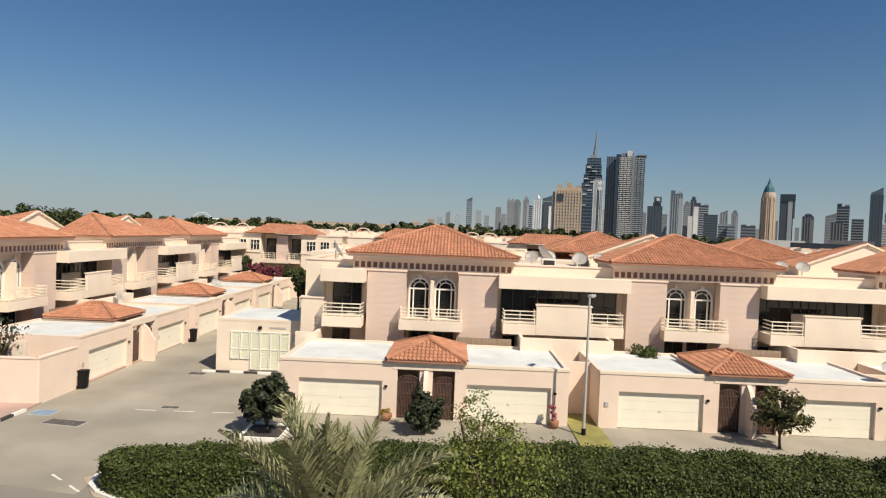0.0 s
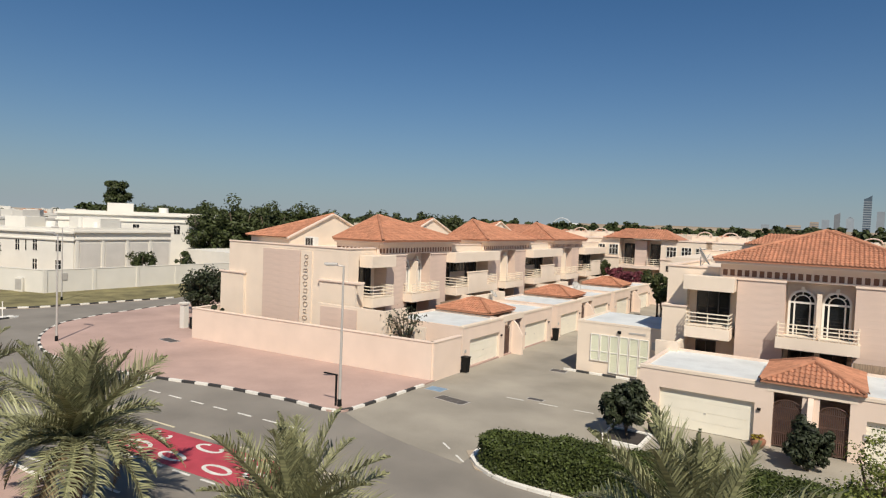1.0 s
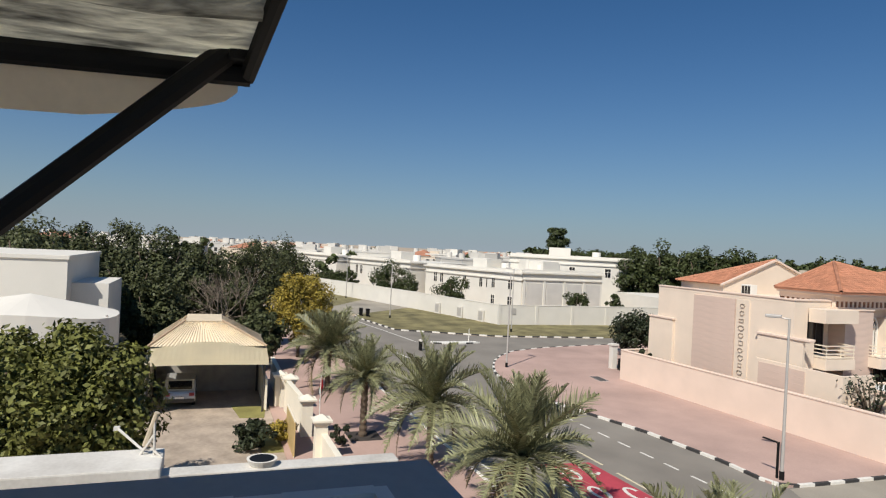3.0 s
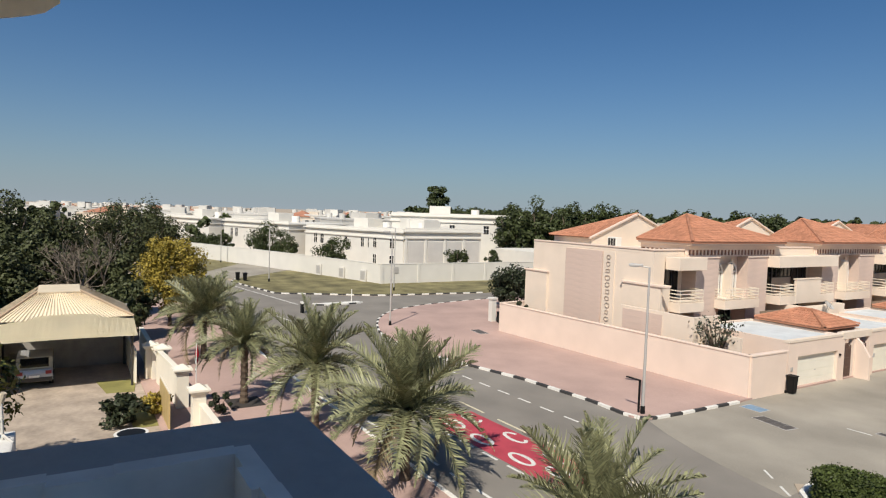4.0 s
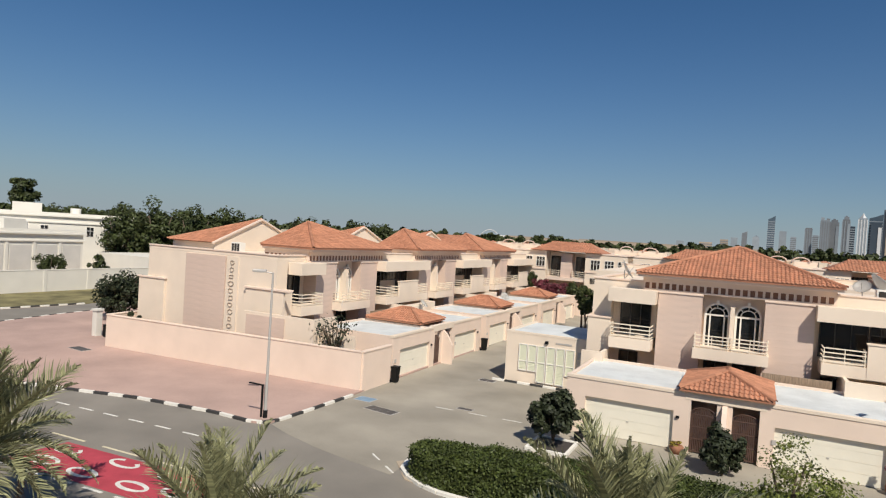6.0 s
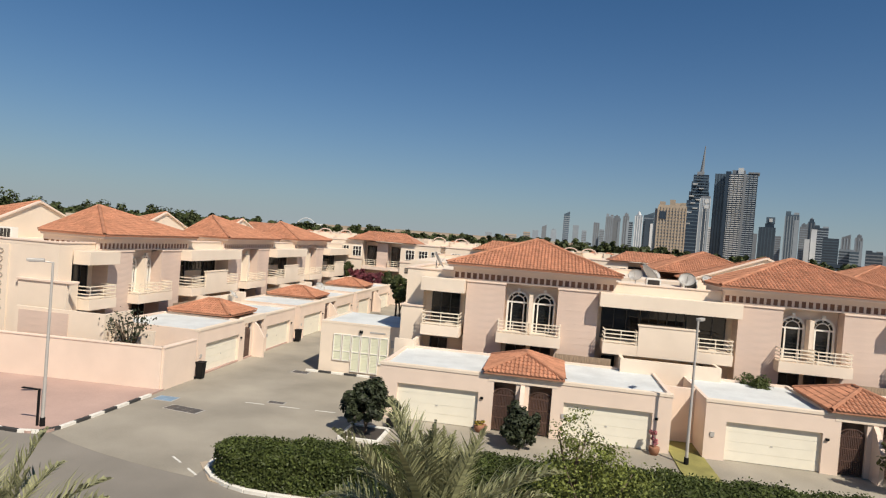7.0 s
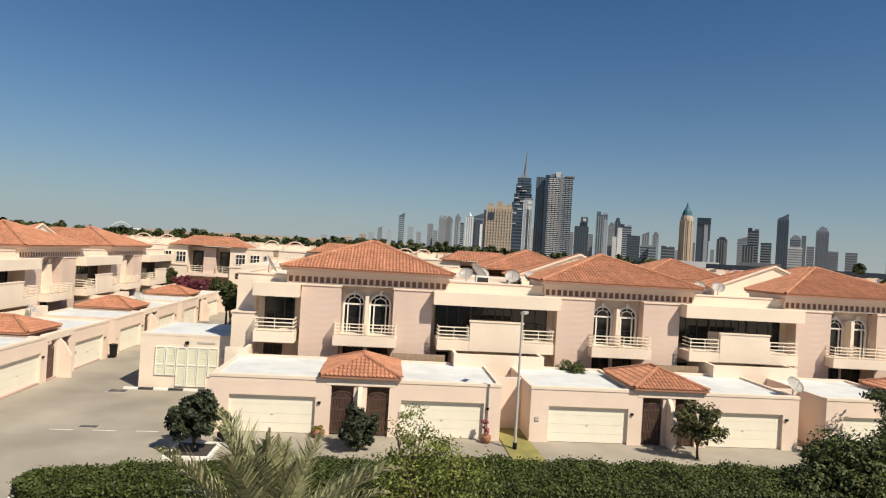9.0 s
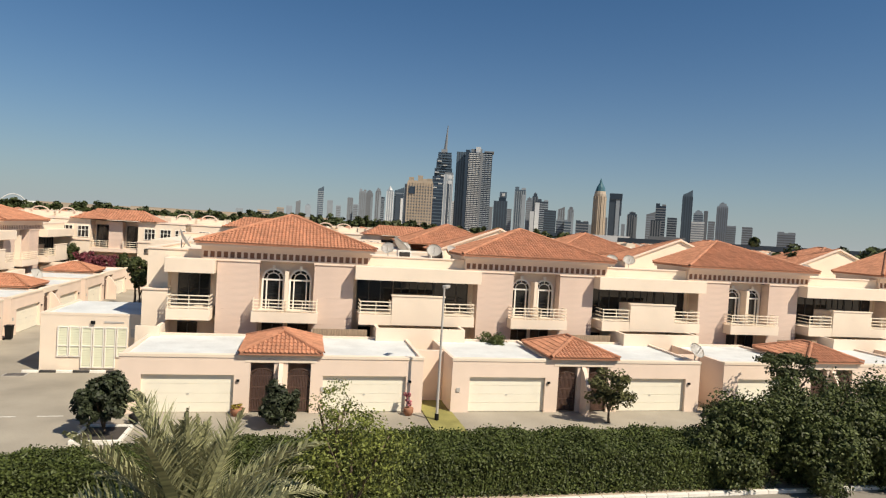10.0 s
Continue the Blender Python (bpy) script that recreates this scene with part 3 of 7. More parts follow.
def garage(parent_m, u0, u1, d0, d1, label, deep=6.9):
    """Flat-roofed garage, u0 to u1, with its door from d0 to d1."""
    g = thing("garage", parent_m, label, "garage", "garages")
    for r in ((u0, d0, 0, 0.3, 0, 3.22), (d1, u1, 0, 0.3, 0, 3.22), (u0, u0 + 0.2, 0.3, deep, 0, 3.22), (u1 - 0.2, u1, 0.3, deep, 0, 3.22), (u0 + 0.2, u1 - 0.2, deep - 0.2, deep, 0, 3.22)):
        part("wall", boxes(r), PINKW, g)
    part("lintel", boxes((d0, d1, 0, 0.3, 2.14, 3.22)), PINKW, g)
    # light fittings and number plates beside the door
    part("meter_box", boxes((u0 + 0.3, u0 + 0.52, -0.05, 0.0, 1.25, 1.5)), STEEL, g, "small grey meter box")
    part("coping", boxes((u0 - 0.03, u1 + 0.03, -0.04, 0.32, 3.1, 3.27), bevel=0.012), CREAM, g)
    part("roof", boxes((u0 + 0.2, u1 - 0.2, 0.32, deep - 0.2, 2.9, 3.08)), ROOFW, g, "white coated flat roof")
    dr = bmesh.new()
    n = 4
    for i in range(n):
        z = 0.02 + 2.1 * i / n
        box(dr, d0, d1, 0.2, 0.26, z + 0.006, z + 2.1 / n - 0.006, bevel=0.004)
    box(dr, d0, d1, 0.215, 0.25, 0.02, 2.13)
    d = part("garage_door", dr, DOOR, g, "closed cream sectional door")
    part("handle", boxes(((d0 + d1) / 2 - 0.06, (d0 + d1) / 2 + 0.06, 0.17, 0.2, 1.0, 1.06)), STEEL, d)
    part("lamp", boxes((d1 + 0.14, d1 + 0.3, -0.1, 0.0, 1.78, 1.9)), BLACK, g, "small wall lamp")
    return g


def gateway(parent_m, u0, u1, label, back=0.0):
    """Pair of gates under a small hipped tile roof."""
    g = thing("gateway", parent_m, label, "gate", "tiled gateways")
    c = (u0 + u1) / 2
    part("pier", boxes((u0, u0 + 0.3, 0, 0.4, 0, 2.85)), PINKW, g)
    part("pier", boxes((c - 0.38, c + 0.38, 0.05, 0.4, 0, 2.85)), PINKW, g)
    part("pier", boxes((u1 - 0.3, u1, 0, 0.4, 0, 2.85)), PINKW, g)
    part("fin_wall", profile_x(bmesh.new(), [(0.05, 0), (-0.9, 0), (-0.9, 1.6), (-0.35, 2.5), (0.05, 2.85)], c - 0.12, c + 0.12), PINKW, g, "stepped dividing fin wall")
    part("beam", boxes((u0, u1, -0.02, 0.42, 2.85, 3.32), bevel=0.01), CREAM, g)
    part("inner_wall", boxes((u0, u1, 3.2, 3.4, 0, 2.85)), PINKW, g)
    for a, b in ((u0 + 0.32, c - 0.4), (c + 0.4, u1 - 0.32)):
        # leaf bars, rails and arched top
        bm = bmesh.new()
        w = b - a
        box(bm, a, a + 0.05, 0.18, 0.23, 0.05, 2.1)
        box(bm, b - 0.05, b, 0.18, 0.23, 0.05, 2.1)
        k = 13
        for i in range(k):
            u = a + 0.05 + (w - 0.1) * (i + 0.5) / k
            top = 2.1 + 0.35 * math.sin(math.pi * (i + 0.5) / k)
            box(bm, u - 0.028, u + 0.028, 0.19, 0.22, 0.08, top)
        for z in (0.08, 0.75, 1.4, 2.05):
            box(bm, a + 0.05, b - 0.05, 0.186, 0.224, z, z + 0.06)
        for i in range(8):
            t0, t1 = math.pi * i / 8, math.pi * (i + 1) / 8
            rod(bm, ((a + b) / 2 - w / 2 * math.cos(t0), 0.205, 2.1 + 0.38 * math.sin(t0)), ((a + b) / 2 - w / 2 * math.cos(t1), 0.205, 2.1 + 0.38 * math.sin(t1)), 0.03, seg=5)
        part("gate_leaf", bm, IRON, g, "dark brown arched iron gate")
    hip_roof("roof", u0 - 0.35, u1 + 0.35, -0.25 + back, 5.1 + back, 3.44, 4.3, g, ridge=0.9, label="small terracotta tile hipped roof")
    return g


def row_of_houses(origin, count, shift, period, ue, pitch, deep=23.6, back=0.0):
    for k in range(count):
        m = origin @ Matrix.Translation((k * period, 0, 0))
        if k == 0:
            townhouse(m, True, "end-of-terrace cream house with arched windows and tiled roof", ue=ue, deep=deep)
        elif k == 1:
            base = townhouse(m, False, "cream and pink terraced house with arched windows and tiled roof")
        else:
            copy_thing(base, m)
        s = origin @ Matrix.Translation((k * pitch + shift, 0, 0))
        if k == 0:
            ga = garage(s, -8.25, -1.8, -7.15, -2.35, "pale pink garage with closed cream door and white roof")
            gw = gateway(s, -1.8, 2.1, "gateway with two dark iron gates under a tiled roof", back)
            gb = garage(s, 2.1, 8.3, 2.5, 7.3, "pale pink garage with closed cream door and white roof")
            notch = solo("garden_wall", boxes((8.3, 10.1, 2.6, 2.8, 0, 3.2), bevel=0.01), PINKW, "pale pink wall closing the gap between garages", "wall", "garden walls", m=s)
        else:
            for o in (ga, gw, gb, notch):
                copy_thing(o, s)


FRONT = pose(-1.9, 36.8, 0)
SIDE = pose(-24.0, 46.8, 0, 0, 0, 90)
row_of_houses(FRONT, 4, 0.0, PERIOD, -9.05, PERIOD)
row_of_houses(SIDE, 3, 1.85, 17.55, -9.0, 17.85, 22.8, 1.3)

# ---- end of the side terrace: boundary wall, end wall details ----
def long_wall(name, a, b, h, mat, label, thick=0.25, cap=0.04, group="boundary walls", piers=0.0, z=0.0, capmat=None):
    """Straight masonry wall with a projecting coping, optional piers."""
    a, b = Vector((*a, z)), Vector((*b, z))
    d = b - a
    t = thing(name, Matrix.Translation(a) @ Matrix.Rotation(math.atan2(d.y, d.x), 4, "Z"), label, "wall", group)
    n = d.length
    part("wall", boxes((0, n, -thick / 2, thick / 2, 0, h - 0.1)), mat, t)
    part("coping", boxes((-0.03, n + 0.03, -thick / 2 - cap, thick / 2 + cap, h - 0.1, h), bevel=0.02), capmat or mat, t)
    if piers:
        k = int(n / piers)
        me = None
        for i in range(k + 1):
            bm = boxes((-0.2, 0.2, -thick / 2 - 0.08, thick / 2 + 0.08, 0, h - 0.15), bevel=0.01)
            if me is None:
                me = part("pier", bm, mat, t)
                me.location = (0, 0, 0)
            else:
                bm.free()
                share("pier", me.data, t, Matrix.Translation((i * n / k, 0, 0)))
    return t


long_wall("boundary_wall", (-47.7, 34.9), (-23.95, 36.3), 2.72, PINKW, "pale pink boundary wall round the corner house")
long_wall("boundary_wall", (-23.95, 36.3), (-23.95, 39.9), 2.72, PINKW, "short return of the pale pink boundary wall", thick=0.3)
long_wall("boundary_wall", (-47.7, 34.9), (-48.6, 46.0), 2.72, PINKW, "pale pink boundary wall at the back of the plot")
solo("gate_pillar", boxes((-0.28, 0.28, -0.28, 0.28, 0, 2.2), (-0.36, 0.36, -0.36, 0.36, 2.2, 2.38), bevel=0.02), WHITE, "white painted gate pillar", "pillar", m=pose(-52.2, 37.2, 0.1))
solo("rubbish_bin", boxes((-0.3, 0.3, -0.35, 0.35, 0, 1.0), (-0.33, 0.33, -0.38, 0.38, 1.0, 1.08), bevel=0.03), BLACK, "black wheeled bin beside the pillar", "bin", "bins", m=pose(-51.2, 37.6, 0.1))

end = thing("end_wall_cladding", Matrix(), "pinkish stone cladding and relief on the end wall", "wall")
EW = 37.79
clad(end, -42.3, -38.0, EW - 0.14, EW, 0.1, 8.1)
part("coping", boxes((-35.8, -31.3, EW - 0.32, EW, 5.85, 6.0), bevel=0.02), PINKW, end)
part("buttress", boxes((-35.7, -32.0, EW - 0.22, EW, 0, 5.85)), CREAM, end)
part("buttress", boxes((-47.6, -44.6, EW - 0.22, EW, 0, 5.72)), CREAM, end)
part("coping", boxes((-47.75, -44.5, EW - 0.3, EW, 5.72, 5.86), bevel=0.02), PINKW, end)
part("patio_wall", boxes((-35.2, -28.6, EW - 0.82, EW - 0.6, 0, 4.2)), CREAM, end)
part("patio_wall", boxes((-28.82, -28.6, EW - 0.6, EW + 2.0, 0, 4.2)), CREAM, end)
part("patio_wall", boxes((-28.6, -25.6, EW - 0.05, EW + 0.15, 0, 3.3)), CREAM, end)
clad(end, -34.9, -31.2, EW - 0.88, EW - 0.822, 0.3, 4.0)
strip = part("relief_strip", boxes((-37.9, -36.7, EW - 0.08, EW, 1.2, 8.1)), CREAM, end)
RELIEF = material("grey_relief_paint", (0.40, 0.33, 0.26), vary=0.2, scale=3)
for i in range(12):
    z = 1.6 + 0.55 * i
    bm = bmesh.new()
    w, hh, sh = random.uniform(0.2, 0.3), random.uniform(0.15, 0.22), random.uniform(-0.06, 0.06)
    n = (4, 6, 8)[i % 3]
    tube(bm, [(-37.3 + sh + w * math.cos(6.2832 * k / n + 0.785), EW - 0.1, z + hh * math.sin(6.2832 * k / n + 0.785)) for k in range(n + 1)], [0.045] * (n + 1), 5)
    part("relief_ring", bm, RELIEF, strip, "raised scroll ornament")
ac = thing("air_conditioner", pose(-39.4, 40.4, 8.2), "cream rooftop air conditioner unit", "air conditioner", "rooftop units")
part("casing", boxes((-0.5, 0.5, -0.3, 0.3, 0.1, 0.95), bevel=0.02), FRAMEW, ac)
for i in range(3):
    part("grille", boxes((-0.42 + i * 0.29, -0.18 + i * 0.29, -0.32, -0.305, 0.2, 0.85)), DARK, ac)

# ---- substation beside the first garage ----
sub = thing("substation", pose(0, 0, 0), "cream utility building with pale louvred doors", "utility building")
part("wall", boxes((-17.45, -11.05, 46.35, 53.5, 0, 3.75)), CREAM, sub)
part("roof", boxes((-17.25, -11.25, 46.55, 53.3, 3.75, 3.8)), ROOFW, sub, "white coated flat roof")
part("parapet", boxes((-17.47, -17.25, 46.33, 53.5, 3.75, 3.9), (-17.25, -11.05, 46.33, 46.55, 3.75, 3.9), (-11.25, -11.03, 46.55, 53.5, 3.75, 3.9)), CREAM, sub)
LOUVRE = material("pale_louvre_paint", (0.70, 0.70, 0.52), rough=0.5, vary=0.06)
for i in range(6):
    a = -16.4 + 0.72 * i
    low = 0.25 if 2 <= i <= 4 else 1.0
    bm = boxes((a, a + 0.06, 46.26, 46.34, low, 3.0), (a + 0.6, a + 0.66, 46.26, 46.34, low, 3.0), (a + 0.06, a + 0.6, 46.26, 46.34, 2.94, 3.0), (a + 0.06, a + 0.6, 46.26, 46.34, low, low + 0.06), (a + 0.06, a + 0.6, 46.26, 46.34, 1.7, 1.76))
    lv = part("louvre_door", bm, FRAMEW, sub)
    n = int((2.94 - low) / 0.11)
    me = None
    for k in range(n):
        if me is None:
            o = part("slat", profile_x(bmesh.new(), [(46.285, 0), (46.3, 0), (46.335, 0.098), (46.32, 0.098)], a + 0.06, a + 0.6), LOUVRE, lv)
            o.location = (0, 0, low + 0.08)
            me = o.data
        else:
            share("slat", me, lv, Matrix.Translation((0, 0, low + 0.08 + k * 0.11)))
part("wall_lamp", boxes((-14.4, -14.15, 46.2, 46.345, 3.2, 3.42), bevel=0.03), BLACK, sub)
part("sign_plate", boxes((-13.6, -12.4, 46.32, 46.345, 3.28, 3.4)), STEEL, sub)
part("sign_plate", boxes((-11.95, -11.5, 46.32, 46.345, 2.35, 2.9)), STEEL, sub)

# ---- plants ----
def leaf_cards(pts, nrm, size, rng, squash=0.55):
    """Small folded leaves at the points, facing roughly along nrm."""
    n = len(pts)
    d = nrm + rng.normal(0, 0.55, (n, 3))
    d /= np.linalg.norm(d, axis=1)[:, None] + 1e-9
    r = rng.normal(0, 1, (n, 3))
    u = np.cross(d, r)
    u /= np.linalg.norm(u, axis=1)[:, None] + 1e-9
    w = np.cross(d, u)
    s = size * rng.uniform(0.6, 1.35, (n, 1))
    v = np.stack([pts - u * s, pts - w * s * squash + d * s * 0.18, pts + u * s, pts + w * s * squash + d * s * 0.18], 1).reshape(-1, 3)
    f = np.arange(4 * n).reshape(-1, 4)
    return v, f


def leaf_mesh(name, v, f, mat):
    me = bpy.data.meshes.new(name)
    me.vertices.add(len(v))
    me.vertices.foreach_set("co", v.astype(np.float32).ravel())
    me.loops.add(f.size)
    me.loops.foreach_set("vertex_index", f.astype(np.int32).ravel())
    me.polygons.add(len(f))
    me.polygons.foreach_set("loop_start", np.arange(0, f.size, 4, dtype=np.int32))
    me.update(calc_edges=True)
    me.materials.append(mat)
    return me


def crown_points(rng, r, h, clumps, per, base, flat=1.0):
    """Points and outward directions of a crown made of many uneven clumps, from height base to h."""
    pts, nr = [], []
    cz, rz = (base + h) / 2, (h - base) / 2
    for _ in range(clumps):
        d = rng.normal(0, 1, 3)
        d /= np.linalg.norm(d)
        k = rng.uniform(0.4, 0.92)
        c = np.array([d[0] * r * k, d[1] * r * k, cz + d[2] * rz * k * flat])
        cr = r * rng.uniform(0.14, 0.38)
        q = rng.normal(0, 1, (per, 3))
        q /= np.linalg.norm(q, axis=1)[:, None]
        rad = cr * rng.uniform(0.55, 1.08, (per, 1))
        pts.append(c + q * rad * np.array([1, 1, min(1.0, rz / r * 1.1)]))
        nr.append(q + np.array([0, 0, 0.35]))
    return np.concatenate(pts), np.concatenate(nr)


def tree(name, x, y, h, r, mat, label, base=None, clumps=26, per=150, size=0.16, seed=1, z=0.0, group="trees", trunk=None, category="tree", multi=3):
    rng = np.random.default_rng(seed)
    base = h * 0.3 if base is None else base
    t = thing(name, pose(x, y, z, 0, 0, float(rng.uniform(0, 360))), label, category, group)
    bm = bmesh.new()
    tr = trunk or max(0.05, h * 0.022)
    fork = max(base * 0.7, h * 0.12)
    tube(bm, [(0, 0, -0.05), (0.03, 0.02, fork * 0.5), (0, 0.04, fork)], [tr * 1.3, tr, tr * 0.9])
    for i in range(multi):
        a = 6.283 * i / multi + 0.6
        tube(bm, [(0, 0.04, fork * 0.9), (r * 0.3 * math.cos(a), r * 0.3 * math.sin(a), (fork + h) / 2 * 0.9), (r * 0.55 * math.cos(a), r * 0.55 * math.sin(a), h * 0.78)], [tr * 0.8, tr * 0.5, tr * 0.2], 6)
    part("trunk", bm, BARK, t, smooth=True)
    p, n = crown_points(rng, r, h, clumps, per, base)
    v, f = leaf_cards(p, n, size, rng)
    c = share("crown", leaf_mesh("crown", v, f, mat), t, Matrix())
    return t


def frond_mesh(name, length, droop, mat, rng, leaflets=56):
    """One arching feather frond along +x: rib and narrow leaflets."""
    vs, fs = [], []
    pts = []
    for i in range(leaflets + 1):
        s = i / leaflets
        pts.append(Vector((length * (s - 0.16 * s * s * droop), 0, length * (0.30 * s - 0.62 * droop * s * s))))
    for i in range(leaflets):
        a, b = pts[i], pts[i + 1]
        w = 0.035 * (1 - i / leaflets) + 0.008
        k = len(vs)
        vs += [a + Vector((0, -w, 0)), a + Vector((0, w, 0)), b + Vector((0, w * 0.9, 0)), b + Vector((0, -w * 0.9, 0))]
        fs.append((k, k + 1, k + 2, k + 3))
        if i < 6:
            continue
        s = i / leaflets
        ll = length * 0.27 * (math.sin(math.pi * min(1, 0.18 + s * 0.86)) ** 0.6) * rng.uniform(0.8, 1.15)
        d = (b - a).normalized()
        for side in (-1, 1):
            tip = a + d * ll * rng.uniform(0.62, 0.85) + Vector((0, side * ll * rng.uniform(0.45, 0.72), ll * rng.uniform(0.0, 0.5)))
            e = d * 0.0062
            k = len(vs)
            mid = a.lerp(tip, 0.5) + Vector((0, 0, 0.02))
            vs += [a - e, mid - e * 1.1, tip, mid + e * 1.1, a + e]
            fs.append((k, k + 1, k + 3, k + 4))
            fs.append((k + 1, k + 2, k + 3))
    me = bpy.data.meshes.new(name)
    me.from_pydata(vs, [], fs)
    me.materials.append(mat)
    return me


PR = np.random.default_rng(5)
FRONDS = [frond_mesh("frond", 1.0, d, PALMF, PR) for d in (0.12, 0.3, 0.55, 0.8, 1.1)]
DRYF = [frond_mesh("dry_frond", 1.0, d, PALMD, PR) for d in (1.35, 1.6)]


def palm(x, y, head, length, count, seed, label, z=0.1, lean=(0, 0)):
    rng = np.random.default_rng(seed)
    t = thing("palm_tree", pose(x, y, z), label, "palm tree", "date palms")
    bm = bmesh.new()
    n = int(head / 0.16)
    pts, rad = [], []
    for i in range(n + 1):
        s = i / n
        pts.append((lean[0] * s * s, lean[1] * s * s, head * s))
        rad.append(0.19 * (1.25 - 0.25 * min(1, s * 5)) * (1.12 if i % 2 else 0.93) * (1 + 0.35 * max(0, s - 0.8) * 5 * 0.6))
    tube(bm, pts, rad, 10)
    part("trunk", bm, BARK, t, "rough brown palm trunk with leaf scars")
    # leaf bases round the head
    st = bmesh.new()
    for i in range(70):
        a, k = i * 2.4, rng.uniform(0.55, 1.0)
        zz = head * (0.7 + 0.3 * k)
        b = Vector((lean[0] * k, lean[1] * k, zz))
        rod(st, b, b + Vector((0.33 * math.cos(a), 0.33 * math.sin(a), 0.22)), 0.035, 0.02, 4)
    part("leaf_stubs", st, BARK, t, "cut brown leaf bases")
    for i in range(count):
        s = (i + 0.5) / count
        tilt = 88 - 98 * s + rng.uniform(-9, 9)
        me = FRONDS[min(4, max(0, int(s * 4.4 + 0.5 + rng.uniform(-0.5, 0.7))))]
        if s > 0.95:
            me = DRYF[i % 2]
        ln = length * rng.uniform(0.82, 1.12) * (0.8 + 0.3 * min(1, s * 3))
        m = Matrix.Translation((lean[0], lean[1], head + 0.05)) @ Matrix.Rotation(i * 2.39996 + rng.uniform(-0.2, 0.2), 4, "Z") @ Matrix.Rotation(-radians(tilt - 12), 4, "Y") @ Matrix.Rotation(rng.uniform(-0.5, 0.5), 4, "X") @ Matrix.Scale(ln, 4)
        share("frond", me, t, m)
    return t


# date palms along the near pavement and in front of the camera
palm(-22.8, 12.2, 2.85, 3.65, 54, 1, "large date palm with grey-green arching fronds", lean=(0.2, -0.1))
palm(-29.7, 10.9, 3.2, 3.3, 50, 2, "date palm with grey-green arching fronds in paving")
palm(-35.5, 8.95, 3.2, 2.75, 46, 3, "date palm with short trunk in a square planting bed")
palm(-46.8, 8.9, 2.9, 3.4, 54, 4, "bushy date palm with drooping fronds")
palm(-12.1, 12.0, 2.95, 3.1, 44, 5, "date palm seen from above with upright young fronds", z=0.0)
palm(-3.0, 15.4, 3.3, 3.6, 46, 6, "date palm with pale upright fronds before the hedge", z=0.0)

# clipped hedge
def hedge(name, x0, x1, yf, yb, h0, h1, count, mat, label, seed):
    rng = np.random.default_rng(seed)
    n = count
    x = rng.uniform(x0, x1, n)
    s = (x - x0) / (x1 - x0)
    f = yf[0] + (yf[1] - yf[0]) * np.minimum(1, s * 2.2)
    b = yb[0] + (yb[1] - yb[0]) * np.minimum(1, s * 2.2)
    tip = np.clip((x - x0) / 1.3, 0.05, 1) ** 0.5
    mid = (f + b) / 2
    f, b = mid + (f - mid) * tip, mid + (b - mid) * tip
    h = (h0 + (h1 - h0) * np.minimum(1, s * 2)) * (0.85 + 0.15 * tip) + 0.08 * np.sin(x * 1.7) + 0.05 * np.sin(x * 4.1 + 1)
    kind = rng.uniform(0, 1, n)
    top = kind < 0.6
    y = np.where(top, f + (b - f) * rng.uniform(0, 1, n), np.where(kind < 0.86, f, b))
    z = np.where(top, h, rng.uniform(0.05, 1, n) * h)
    edge = np.minimum(np.abs(y - f), np.abs(b - y))
    z = np.where(top, z - 0.22 * np.exp(-edge / 0.18), z)
    out = np.stack([np.zeros(n), np.where(top, 0, np.where(kind < 0.86, -1, 1)), np.where(top, 1.0, 0.25)], 1)
    pts = np.stack([x, y, z], 1) + rng.normal(0, 0.07, (n, 3)) - out * rng.exponential(0.06, n)[:, None]
    pts[:, 2] = np.maximum(pts[:, 2], 0.03)
    v, fc = leaf_cards(pts, out, 0.062, rng)
    t = thing(name, Matrix(), label, "hedge")
    share("foliage", leaf_mesh("foliage", v, fc, mat), t, Matrix())
    # plain inner body, its near-black colour standing for shade between the leaves
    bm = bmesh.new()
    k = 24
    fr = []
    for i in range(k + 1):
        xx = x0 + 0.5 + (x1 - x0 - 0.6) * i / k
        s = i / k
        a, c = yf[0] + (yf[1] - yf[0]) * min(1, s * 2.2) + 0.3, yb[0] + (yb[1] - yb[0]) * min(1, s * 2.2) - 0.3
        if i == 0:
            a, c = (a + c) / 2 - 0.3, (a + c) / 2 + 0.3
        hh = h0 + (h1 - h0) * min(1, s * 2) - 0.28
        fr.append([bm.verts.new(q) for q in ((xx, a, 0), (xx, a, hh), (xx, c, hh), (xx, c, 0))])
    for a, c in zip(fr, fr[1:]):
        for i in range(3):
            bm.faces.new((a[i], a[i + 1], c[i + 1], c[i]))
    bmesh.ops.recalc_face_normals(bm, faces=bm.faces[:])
    part("shade_core", bm, material("hedge_inner_shade", (0.022, 0.025, 0.012), vary=0.5, scale=4), t, "near-black core for the shade between the leaves")
    return t


hedge("hedge", -14.1, 20.0, (24.5, 24.95), (26.9, 28.5), 1.4, 1.75, 150000, LEAFH, "long clipped green hedge between road and garages", 3)
tree("shrub_tree", -9.75, 33.2, 3.35, 1.28, LEAFB, "dark rounded shrub in a kerbed planter", base=0.45, clumps=44, per=170, size=0.12, seed=11, group="garden shrubs")
OLIVE = leafmat("olive_leaves", (0.085, 0.085, 0.03))
tree("small_tree", 17.3, 34.6, 3.3, 1.55, OLIVE, "small loose-crowned tree before the garages", base=1.1, clumps=30, per=120, size=0.1, seed=12)
tree("shrub", -1.65, 34.2, 2.45, 1.05, LEAFB, "dark green bush before the gates", base=0.1, clumps=30, per=150, size=0.1, seed=13, group="garden shrubs", category="shrub")
